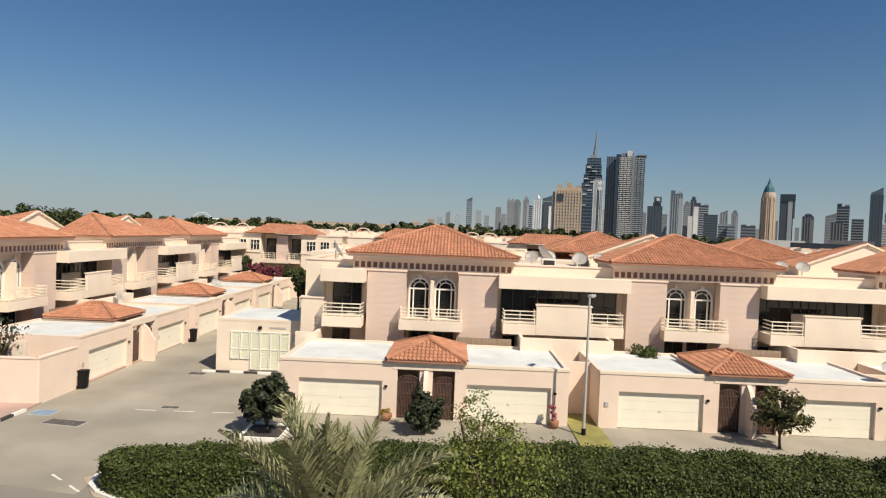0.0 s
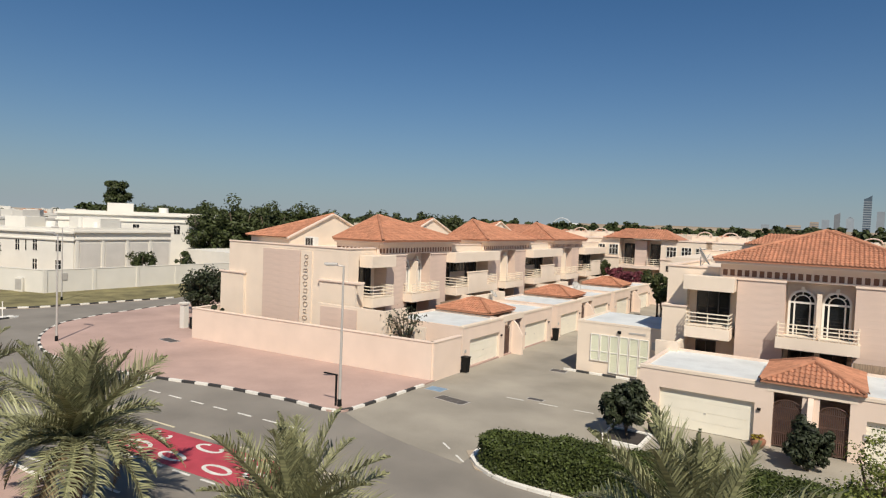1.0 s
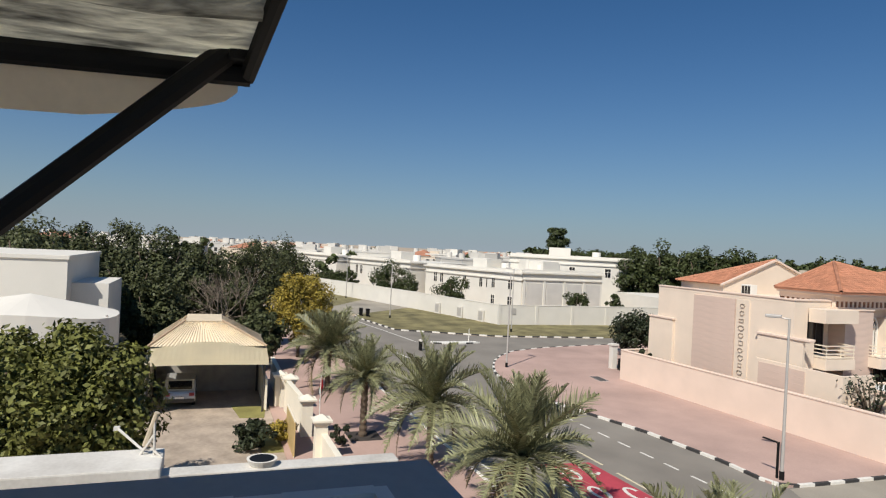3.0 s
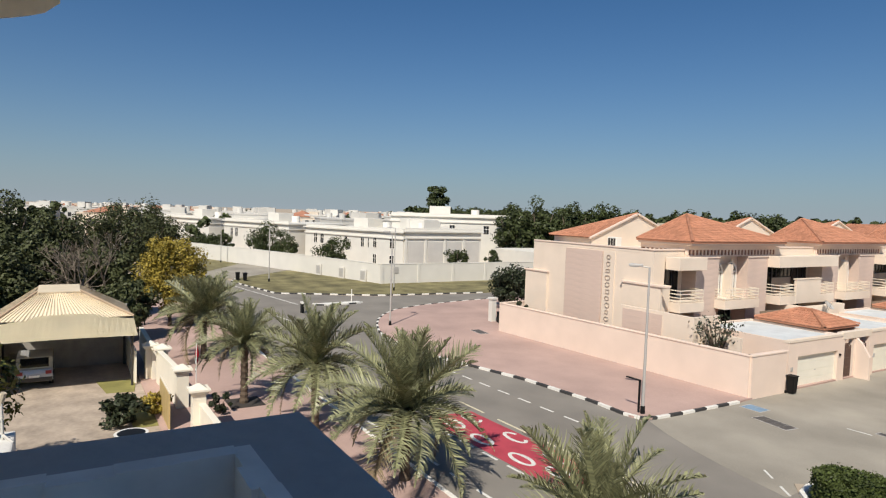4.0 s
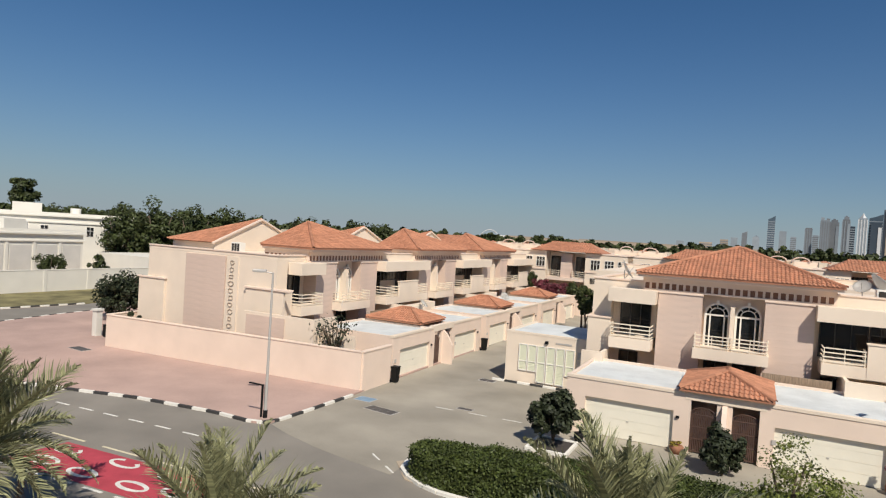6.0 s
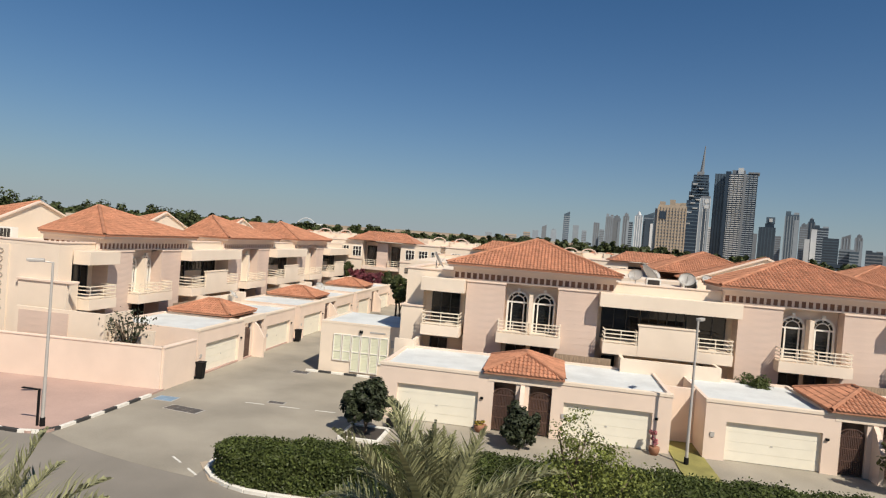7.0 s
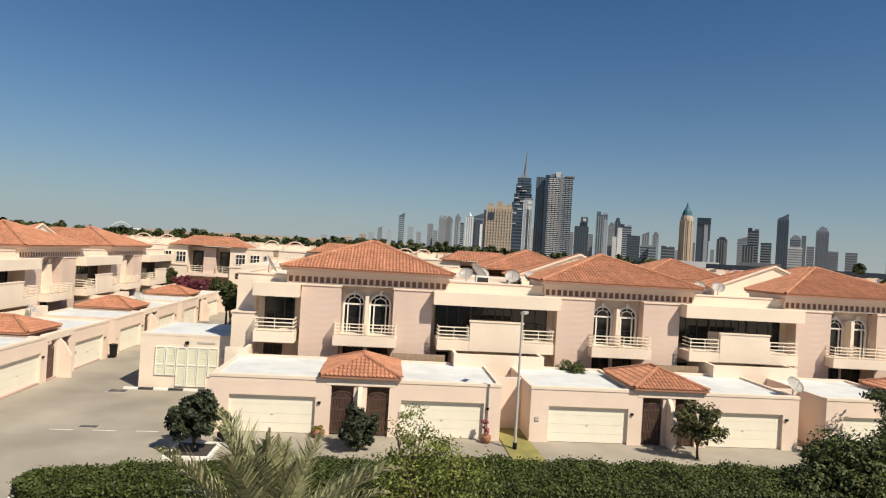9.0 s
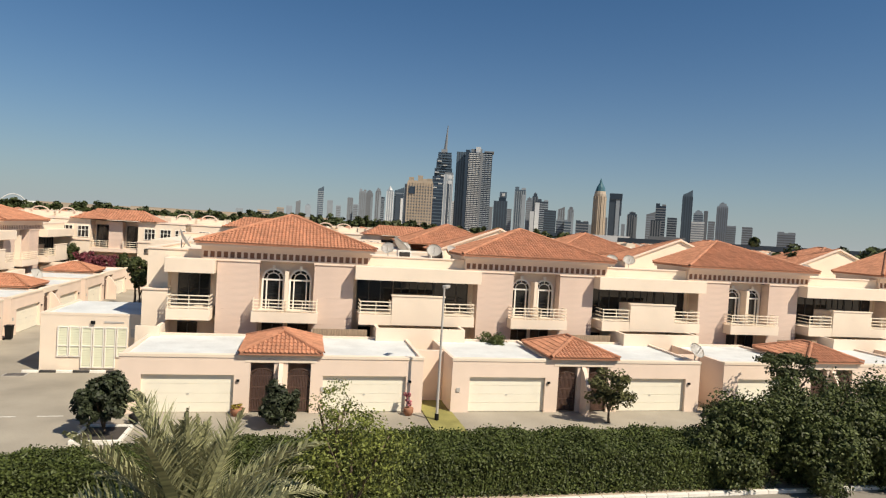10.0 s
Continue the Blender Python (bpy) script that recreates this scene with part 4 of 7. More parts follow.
tree("feathery_tree", 1.3, 22.8, 4.5, 2.3, LEAFL, "light green feathery tree leaning over the hedge", base=1.0, clumps=70, per=110, size=0.06, seed=14)
tree("feathery_tree", 0.6, 24.0, 5.2, 1.1, LEAFL, "light green feathery tree with thin top shoots", base=2.2, clumps=26, per=50, size=0.055, seed=15)
SHRUBL = leafmat("large_shrub_leaves", (0.062, 0.077, 0.021))
tree("large_shrub", 20.4, 26.6, 3.9, 2.4, SHRUBL, "large dense dark green shrub at the hedge end", base=-0.2, clumps=95, per=210, size=0.085, seed=16, group="large shrubs", category="shrub")
tree("large_shrub", 23.8, 26.6, 4.7, 2.6, SHRUBL, "large dense dark green shrub at the hedge end", base=-0.2, clumps=95, per=210, size=0.085, seed=17, group="large shrubs", category="shrub")
tree("large_shrub", 28.0, 27.2, 5.0, 3.0, SHRUBL, "large dense dark green shrub at the hedge end", base=-0.2, clumps=95, per=210, size=0.085, seed=18, group="large shrubs", category="shrub")
tree("large_shrub", 18.4, 25.8, 2.7, 1.7, SHRUBL, "large dense green shrub merging with the hedge", base=-0.2, clumps=95, per=210, size=0.085, seed=61, group="large shrubs", category="shrub")
tree("large_shrub", 22.6, 24.9, 3.4, 2.0, SHRUBL, "large dense dark green shrub at the hedge end", base=-0.3, clumps=95, per=210, size=0.085, seed=62, group="large shrubs", category="shrub")
tree("large_shrub", 26.6, 24.9, 3.6, 2.1, SHRUBL, "large dense dark green shrub at the hedge end", base=-0.3, clumps=95, per=210, size=0.085, seed=63, group="large shrubs", category="shrub")
tree("climber", 12.6, 43.4, 3.75, 1.3, LEAFH, "green climber topping the wall behind the garages", base=2.4, clumps=24, per=90, size=0.08, seed=64, category="shrub")
tree("spreading_tree", 28.5, 33.2, 4.6, 2.2, LEAF, "tree with a loose spreading crown by the garages", base=2.9, clumps=26, per=120, size=0.11, seed=19)
tree("courtyard_tree", -27.2, 37.6, 4.9, 1.75, LEAFB, "thin dark frangipani behind the boundary wall", base=2.2, clumps=70, per=6, size=0.11, seed=20, multi=18)
tree("courtyard_shrub", -46.9, 36.7, 3.1, 0.75, LEAFB, "small clipped dark shrub inside the wall", base=0.4, clumps=20, per=90, size=0.1, seed=21, group="garden shrubs", category="shrub")
tree("courtyard_shrub", -39.6, 36.8, 2.9, 0.7, LEAFB, "small dark shrub inside the wall", base=0.4, clumps=16, per=90, size=0.1, seed=22, group="garden shrubs", category="shrub")
tree("corner_tree", -59.0, 44.5, 5.4, 2.7, LEAFB, "dense dark tree at the paved corner", base=0.6, clumps=50, per=120, size=0.16, seed=23)
tree("yellow_tree", -60.3, 8.5, 8.2, 3.1, LEAFY, "rounded tree in yellow flower", base=1.2, clumps=80, per=220, size=0.125, seed=24)
tree("garden_tree", -26.8, -3.6, 7.3, 2.5, LEAFG, "yellow-green garden tree below the roof", base=1.2, clumps=120, per=150, size=0.125, seed=25)
tree("garden_tree", -28.0, -5.4, 7.5, 2.4, LEAFG, "dark green garden tree below the roof", base=1.2, clumps=110, per=150, size=0.125, seed=26)
tree("driveway_bush", -34.7, 3.1, 1.6, 1.25, LEAFB, "spiky dark bush beside the driveway", base=0.05, clumps=26, per=80, size=0.12, seed=27, category="shrub")
tree("yellow_bush", -35.6, 4.6, 1.5, 0.85, LEAFY, "yellow-green bush against the wall", base=0.05, clumps=20, per=90, size=0.09, seed=28, category="shrub")
tree("pavement_shrub", -34.2, 7.4, 1.2, 0.6, LEAFB, "clipped round shrub on the pavement", base=0.05, clumps=16, per=80, size=0.07, seed=29, category="shrub")
k = 30
WOOD_LEAF = leafmat("garden_tree_leaves", (0.062, 0.07, 0.026))
for x, y, h, r in ((-58.5, -13.5, 12.6, 4.4), (-66, -11.6, 12.0, 4.4), (-76, -9.8, 13.2, 4.2), (-70.6, -4.5, 11.6, 4.0), (-75.8, -0.7, 11.4, 3.8), (-62.5, -5.7, 9.5, 3.6), (-62.8, -0.6, 8.6, 3.3), (-57.0, -9.4, 8.6, 3.4), (-66.7, 4.4, 7.2, 2.6), (-58, -4.0, 7.4, 2.9), (-84, 6.0, 11.0, 4.6), (-95, 11.3, 11.3, 4.6), (-80, -16, 12.5, 5.0), (-66, -17, 11.6, 4.6), (-55.5, 4.4, 5.2, 2.4)):
    tree("garden_tree", x, y, h, r, WOOD_LEAF, "dense dark green garden tree in a group", base=0.8, clumps=60, per=200, size=0.16, seed=k)
    k += 1
for x, y, h, r, b in ((-130.3, 76.2, 17.8, 2.9, 9.5), (-118, 77, 12.8, 5.0, 1), (-114, 83, 13.0, 4.8, 1), (-97.4, 80, 14.2, 4.6, 1), (-96.6, 88.4, 14.3, 4.8, 1), (-95.9, 96.3, 12.6, 3.6, 1), (-77, 93.2, 12.3, 2.6, 1), (-72, 97, 13.6, 3.8, 1), (-68.3, 100, 12.5, 4.0, 1), (-71, 110, 12.7, 4.6, 1), (-69, 117, 12.4, 4.2, 1), (-105, 92, 12.0, 4.5, 1), (-86, 95, 11.8, 4.0, 1), (-122, 80, 12.4, 5.2, 1), (-110, 84, 12.6, 5.0, 1), (-104, 78, 12.8, 4.4, 1), (-101, 84, 13.4, 4.6, 1), (-93, 85, 13.6, 4.6, 1), (-91, 92, 13.4, 4.6, 1), (-127, 74, 12.6, 4.4, 1), (-88, 88, 12.8, 4.4, 1), (-80, 100, 12.6, 4.0, 1), (-66, 107, 12.6, 4.2, 1)):
    tree("street_tree", x, y, h, r, LEAF, "tall dark green tree behind the houses", base=b, clumps=40, per=110, size=0.3, seed=k)
    k += 1
for x, y, h, r in ((-101.5, 39.4, 6.4, 3.7), (-119.5, 33.8, 8.6, 4.0), (-114.5, 35.2, 6.2, 2.6), (-135.3, 29.0, 5.2, 1.8), (-144, 25.0, 5.2, 3.6), (-91.8, 57.8, 5.2, 2.1), (-88.0, 62.5, 5.4, 1.4), (-124, 33, 5.6, 2.5), (-139, 27.5, 5.0, 2.4)):
    tree("compound_tree", x, y, h, r, LEAF, "dark clipped tree standing over the white wall", base=0.6, clumps=30, per=100, size=0.18, seed=k)
    k += 1
BOUGAIN = leafmat("bougainvillea_leaves", (0.13, 0.03, 0.04))
for x, y, h, r, mt, note in ((-33.6, 94.0, 5.3, 1.8, LEAFB, "dark shrub over the wall at the alley end"), (-31.3, 94.0, 6.3, 1.2, LEAF, "slim dark shrub over the wall at the alley end"), (-29.6, 94.0, 5.1, 1.7, BOUGAIN, "dark red bougainvillea over the alley wall"), (-27.0, 94.0, 4.9, 1.8, BOUGAIN, "dark red bougainvillea over the alley wall"), (-25.2, 94.0, 5.1, 1.2, LEAF, "dark shrub over the wall at the alley end"), (-19.4, 78.0, 6.0, 1.5, LEAF, "dark leafy shrub hanging over the alley wall"), (-18.2, 75.2, 4.6, 1.3, LEAF, "dark leafy shrub hanging over the alley wall")):
    tree("alley_shrub", x, y, h, r, mt, note, base=min(3.2, h * 0.55), clumps=26, per=100, size=0.15, seed=k, category="shrub")
    k += 1


def bare_tree(x, y, h, seed, label):
    rng = np.random.default_rng(seed)
    bm = bmesh.new()

    def grow(p, d, ln, r, depth):
        q = p + d * ln
        rod(bm, p, q, r, r * 0.65, 4)
        if depth:
            for _ in range(3):
                e = (d + Vector(rng.normal(0, 0.42, 3)) + Vector((0, 0, 0.12))).normalized()
                grow(q, e, ln * rng.uniform(0.62, 0.85), r * 0.62, depth - 1)
    grow(Vector((0, 0, 0)), Vector((0, 0, 1)), h * 0.26, 0.16, 5)
    t = thing("bare_tree", pose(x, y, 0), label, "tree", "trees")
    part("branch_crown", bm, TWIG, t)


bare_tree(-59.5, 3.6, 9.6, 3, "leafless grey-brown tree among the green ones")
bare_tree(-58.0, 1.4, 9.4, 4, "leafless grey-brown tree among the green ones")

# ---- the building the camera stands on ----
OWN = material("grey_roof_concrete", (0.40, 0.37, 0.345), rough=0.9, vary=0.14, scale=1.3, fine=30, bump=0.3)
OWNL = material("pale_roof_screed", (0.34, 0.30, 0.26), rough=0.9, vary=0.15, scale=2.0, fine=24, bump=0.3)
own = thing("roof_terrace", Matrix(), "grey concrete roof ledge with a raised rim, partly in shade", "roof terrace", kind="structure")
part("wall", boxes((-1.95, 14.0, -14.0, 0.80, -0.3, 10.30)), WHITE, own)
RX, RY, RZ = -2.09, 0.95, 10.40
RW = 0.122
part("rim", prism(bmesh.new(), [(RX, -6.0), (RX + RW, -6.0), (RX + RW, RY - RW), (14.0, RY - RW), (14.0, RY), (RX, RY)], RZ - 0.3, RZ), OWN, own, "smooth grey painted rim")
lip = bmesh.new()
for i in range(40):
    a = RX + RW + 0.001 + i * 0.08
    d = 0.03 + random.uniform(-0.006, 0.008)
    box(lip, a, a + 0.081, RY - RW - d, RY - RW + 0.004, RZ - 0.2, RZ + 0.003 + random.uniform(-0.003, 0.002))
for i in range(70):
    a = RY - RW - 0.02 - i * 0.08
    d = 0.03 + random.uniform(-0.006, 0.008)
    box(lip, RX + RW - 0.004, RX + RW + d, a - 0.081, a, RZ - 0.2, RZ + 0.003 + random.uniform(-0.003, 0.002))
part("chipped_edge", lip, material("pale_chipped_render", (0.74, 0.70, 0.64), vary=0.15, scale=6), own, "chipped pale render edge")
part("floor", boxes((RX + RW, 14.0, -14.0, RY - RW, RZ - 0.28, RZ - 0.15)), OWNL, own, "pale weathered screed")
# unseen wall added behind the camera, placed so its shadow falls on the ledge
part("unseen_shade_wall", boxes((-0.95, 6.0, -4.5, -1.1, RZ - 0.16, 14.6)), WHITE, own)

# lower annexe roof with white parapet
low = thing("annexe_roof", Matrix(), "lower white parapet and roof beside the garden", "roof", kind="structure")
part("wall", boxes((-12.75, -12.45, -16.0, 4.0, 0, 6.3)), OWNW, low)
part("parapet", boxes((-12.8, -12.4, -16.0, 4.05, 6.3, 6.78), bevel=0.02), OWNW, low)
part("water_tank_roof", boxes((-13.3, -12.2, -9.0, -0.1, 6.0, 6.98), bevel=0.03), OWNW, low, "white painted roof box")
bowl = bmesh.new()
bmesh.ops.create_circle(bowl, segments=24, radius=0.25, cap_ends=False, matrix=Matrix.Translation((0, 0, 0.2)))
tube(bowl, [(0, 0, 0.0), (0, 0, 0.1), (0, 0, 0.2)], [0.16, 0.22, 0.27], 20)
solo("basin", bowl, WHITE, "white round basin on the parapet", "basin", m=pose(-12.62, 1.55, 6.7))
# flat black disc just below the basin's edge
solo("basin_disc", rod(bmesh.new(), (0, 0, 0), (0, 0, 0.012), 0.22, seg=20), BLACK, "flat black disc in the round basin", "basin", m=pose(-12.62, 1.55, 6.89))
an = thing("antenna_bracket", pose(-12.9, -0.25, 6.98), "old white wall bracket with folding arms", "bracket")
b1 = bmesh.new()
for a, b in (((0, 0, 0), (0.02, -0.02, 0.8)), ((0, 0, 0.15), (-0.3, -0.28, 0.05)), ((-0.3, -0.28, 0.05), (-0.9, -0.9, 0.42)), ((0, 0, 0.1), (0.25, 0.2, -0.02)), ((-0.1, -0.3, 0.0), (0.02, 0.0, 0.5))):
    rod(b1, Vector(a) * 0.75, Vector(b) * 0.75, 0.024, seg=6)
box(b1, -0.73, -0.63, -0.73, -0.63, 0.28, 0.34)
part("bracket_arm", b1, OWNW, an)
b2 = bmesh.new()
rod(b2, (-0.09, -0.15, 0.15), (0.02, 0.02, 0.75), 0.06, 0.045, 8)
part("rolled_mat", b2, material("beige_roll", (0.5, 0.42, 0.3), vary=0.2), an, "rolled beige fabric")

# awning beyond the ledge
FAB = cloth("grey_awning_fabric", (0.50, 0.48, 0.40), 0.3, rough=0.8, vary=0.9, scale=2.2, fine=9, bump=2.0, stretch=(6.0, 1.3, 1))
VAL = cloth("beige_valance", (0.86, 0.78, 0.64), 0.6, rough=0.9, vary=0.12, scale=1.5)
aw = thing("awning", Matrix(), "weathered grey fabric awning with beige valance and black arm", "awning")
g = bmesh.new()
nx, ny = 48, 120
grid = []
X0, X1, Y0, Y1 = -3.30, -1.75, 0.60, -4.5
for i in range(nx + 1):
    row = []
    for j in range(ny + 1):
        u, w = i / nx, j / ny
        x, y = X0 + (X1 - X0) * u, Y0 + (Y1 - Y0) * w
        free = min(1.0, u * 5)
        zz = 11.46 + 0.42 * u - 0.16 * w + free * (0.03 * noise.noise(Vector((x * 9, y * 2.4, 0))) + 0.02 * noise.noise(Vector((x * 22, y * 5, 3)))) + 0.02 * math.sin(w * 3.1) * math.sin(u * 3.1)
        # a loose fold along the front
        zz -= 0.05 * math.exp(-((u - 0.24 - 0.06 * w) / 0.03) ** 2) - 0.03 * math.exp(-((u - 0.31 - 0.06 * w) / 0.03) ** 2)
        row.append(g.verts.new((x - 0.08 * (1 - free) + 0.03 * u, y + 0.22 * u * (1 - w), zz)))
    grid.append(row)
for i in range(nx):
    for j in range(ny):
        g.faces.new((grid[i][j], grid[i + 1][j], grid[i + 1][j + 1], grid[i][j + 1]))
r = bmesh.ops.solidify(g, geom=g.faces[:], thickness=0.008)
part("canopy", g, FAB, aw, "crinkled grey fabric underside", smooth=True)
vb = bmesh.new()
for j in range(ny):
    y0, y1 = Y0 + (Y1 - Y0) * j / ny - 0.02, Y0 + (Y1 - Y0) * (j + 1) / ny - 0.02
    z0, z1 = 11.41 - 0.17 * j / ny, 11.41 - 0.17 * (j + 1) / ny
    s0 = 0.125 * min(1, (j / 12) ** 0.5) + 0.03
    s1 = 0.125 * min(1, ((j + 1) / 12) ** 0.5) + 0.03
    a = [vb.verts.new(p) for p in ((X0 - 0.06, y0, z0), (X0 - 0.06, y1, z1), (X0 - 0.07, y1, z1 - s1), (X0 - 0.07, y0, z0 - s0))]
    vb.faces.new(a)
bmesh.ops.remove_doubles(vb, verts=vb.verts[:], dist=0.0005)
bmesh.ops.solidify(vb, geom=vb.faces[:], thickness=0.006)
part("valance", vb, VAL, aw, "beige scalloped valance")
br = bmesh.new()
rod(br, (X0 - 0.02, Y0 + 0.02, 11.44), (X0 - 0.02, Y1, 11.27), 0.045, seg=10)
part("front_bar", br, BLACK, aw, "black front bar")
br = bmesh.new()
rod(br, (X0 - 0.02, Y0 + 0.01, 11.43), (X1, Y0 + 0.2, 11.86), 0.03, seg=8)
part("side_bar", br, BLACK, aw, "black side bar")
br = bmesh.new()
rod(br, (X0 + 0.05, Y0 - 0.01, 11.545), (X0 + 0.04, -4.0, 7.15), 0.045, seg=10)
part("strut", br, BLACK, aw, "black diagonal support arm")
part("corner_bracket", boxes((X0 - 0.02, X0 + 0.10, Y0 - 0.06, Y0 + 0.03, 11.46, 11.5), bevel=0.01), BLACK, aw, "black corner joint")
br = bmesh.new()
tube(br, [(X0 + 0.55, Y0, 11.57), (X0 + 0.55, -1.5, 11.50), (X0 + 0.55, Y1, 11.40)], [0.022, 0.022, 0.022], 8)
part("seam_rib", br, OWNW, aw, "pale rolled seam")

# ---- garden, driveway and carport next door ----
sheet("driveway", [(-49, -4.5), (-30, -4.5), (-30, 4.75), (-49, 4.75)], 0.03, material("beige_block_paving", (0.40, 0.325, 0.25), vary=0.3, scale=0.8, fine=5, bump=0.2), "beige block paved driveway", 0.3, "pavement")
sheet("garden_soil", [(-110, -30), (-49, -30), (-49, 4.6), (-110, 6)], 0.02, material("garden_soil", (0.20, 0.16, 0.09), vary=0.3, scale=0.3, fine=4), "shaded garden soil under the trees")
sheet("garden_strip", [(-36.8, 3.4), (-33.8, 3.4), (-33.8, 4.7), (-36.8, 4.7)], 0.05, LAWN, "small lawn strip by the wall", 0.1, "grass")
sheet("flower_bed", [(-43.4, 2.2), (-40.6, 2.6), (-40.4, 4.0), (-43.0, 4.3)], 0.06, LAWN, "small oval flower bed on the driveway", 0.1, "grass")
YW = material("cream_boundary_paint", (0.80, 0.74, 0.60), vary=0.05, scale=0.8)
long_wall("garden_wall", (-50, 5.25), (-42.4, 5.25), 2.0, YW, "low cream garden wall", thick=0.22, group="garden walls")
long_wall("garden_wall", (-41.6, 5.4), (-36.4, 5.75), 2.1, YW, "cream garden wall stepping down to the gate", thick=0.22, group="garden walls")
long_wall("garden_wall", (-32.6, 6.1), (-24.0, 6.3), 1.5, YW, "cream garden wall beside the pavement", thick=0.22, group="garden walls")


def pillar(x, y, h, label):
    t = thing("gate_pillar", pose(x, y, 0), label, "pillar", "garden pillars")
    part("shaft", boxes((-0.3, 0.3, -0.3, 0.3, 0, h), bevel=0.01), YW, t)
    part("capital", boxes((-0.4, 0.4, -0.4, 0.4, h, h + 0.12), (-0.48, 0.48, -0.48, 0.48, h + 0.12, h + 0.22), bevel=0.015), YW, t)
    b = bmesh.new()
    bmesh.ops.create_cone(b, cap_ends=True, segments=4, radius1=0.5, radius2=0.06, depth=0.22, matrix=Matrix.Translation((0, 0, h + 0.33)) @ Matrix.Rotation(radians(45), 4, "Z"))
    part("finial", b, YW, t)


for x, y, h in ((-43.0, 5.1, 1.95), (-41.6, 5.6, 2.0), (-36.2, 5.9, 1.95), (-32.0, 6.0, 1.95)):
    pillar(x, y, h, "cream gate pillar with stepped cap")
gate = thing("driveway_gate", Matrix(), "open beige panelled driveway gate", "gate")
for i in range(5):
    a = -35.9 + i * 0.66
    part("gate_panel", boxes((a, a + 0.6, 4.78, 4.86, 0.15, 1.85), bevel=0.01), material("ochre_gate_paint", (0.52, 0.38, 0.17), rough=0.5, vary=0.1), gate)
part("gate_frame", boxes((-35.95, -32.6, 4.8, 4.84, 0.08, 0.16), (-35.95, -32.6, 4.8, 4.84, 1.86, 1.94)), YW, gate)
fl = thing("flag", pose(-35.3, 6.45, 0), "limp red, white, green and black flag on a pole", "flag")
part("pole", rod(bmesh.new(), (0, 0, 0), (0, 0, 3.6), 0.03, 0.02), FRAMEW, fl)
for nm, rgb, o in (("red_stripe", (0.45, 0.02, 0.03), 0.0), ("green_stripe", (0.02, 0.16, 0.06), 0.14), ("white_stripe", (0.75, 0.74, 0.7), 0.25), ("black_stripe", (0.02, 0.02, 0.02), 0.34)):
    bm = bmesh.new()
    tube(bm, [(-0.03 - o * 0.5, 0.02, 3.5 - o * 1.2), (-0.10 - o * 0.6, 0.06, 3.0 - o), (-0.08 - o * 0.5, 0.02, 2.4 - o)], [0.03, 0.10, 0.05], 6)
    part(nm, bm, material(nm, rgb, vary=0.15, bump=0), fl)

# carport
cp = thing("carport", Matrix(), "cream fabric and sheet metal carport, open in front", "carport")
CF = material("cream_shade_fabric", (0.74, 0.66, 0.47), rough=0.9, vary=0.06, scale=0.8)
CS = material("cream_corrugated_sheet", (0.72, 0.60, 0.42), rough=0.6, vary=0.12, scale=1.0)
for y in (-2.65, 4.0):
    for x in (-41.8, -47.6):
        part("post", rod(bmesh.new(), (x, y, 0), (x, y, 3.3), 0.07), FRAMED, cp)
fb = bmesh.new()
n = 24
rowa, rowb = [], []
for i in range(n + 1):
    s = i / n
    y = -2.85 + 7.1 * s
    arch = math.sin(math.pi * s)
    rowa.append(fb.verts.new((-41.3, y, 3.08 + 0.05 * arch)))
    rowb.append(fb.verts.new((-42.9, y * 0.98, 3.95 + 0.32 * arch)))
for i in range(n):
    fb.faces.new((rowa[i], rowa[i + 1], rowb[i + 1], rowb[i]))
bmesh.ops.solidify(fb, geom=fb.faces[:], thickness=0.02)
part("front_canopy", fb, CF, cp, "stretched cream fabric canopy")
vl = bmesh.new()
a = [vl.verts.new((-41.32, -2.85 + 7.1 * i / n, 3.08 + 0.05 * math.sin(math.pi * i / n))) for i in range(n + 1)]
b = [vl.verts.new((-42.3, -2.75 + 6.9 * i / n, 3.06 + 0.5 * math.sin(math.pi * i / n))) for i in range(n + 1)]
for i in range(n):
    vl.faces.new((a[i], a[i + 1], b[i + 1], b[i]))
part("inner_valance", vl, CF, cp, "arched fabric lining")
# corrugated hipped end
cr = bmesh.new()
m = 64
lo, hi = [], []
for i in range(m + 1):
    s = i / m
    w = 0.04 * math.cos(i * math.pi)
    lo.append(cr.verts.new((-42.7 + w, -2.75 + 6.85 * s, 4.02)))
    yy = -0.75 + 2.15 * s
    hi.append(cr.verts.new((-44.4 + w, yy, 5.4)))
for i in range(m):
    cr.faces.new((lo[i], lo[i + 1], hi[i + 1], hi[i]))
part("roof_sheet", cr, CS, cp, "ribbed cream roof sheet with peeling spots")
sd = bmesh.new()
for y0, y1 in ((-2.75, -0.75), (4.1, 1.4)):
    v = [sd.verts.new(p) for p in ((-42.7, y0, 4.02), (-48.0, y0, 4.02), (-48.0, y1, 5.4), (-44.4, y1, 5.4))]
    sd.faces.new(v)
bmesh.ops.solidify(sd, geom=sd.faces[:], thickness=0.03)
part("roof_sheet", sd, CS, cp)
for a, b in (((-42.7, -2.8, 4.04), (-44.4, -0.78, 5.44)), ((-42.7, 4.15, 4.04), (-44.4, 1.42, 5.44))):
    part("hip_flashing", rod(bmesh.new(), a, b, 0.08, seg=6), material("brown_flashing", (0.45, 0.33, 0.22), vary=0.15), cp)
part("roof_top", boxes((-48.0, -44.3, -0.78, 1.43, 5.36, 5.42)), CS, cp)
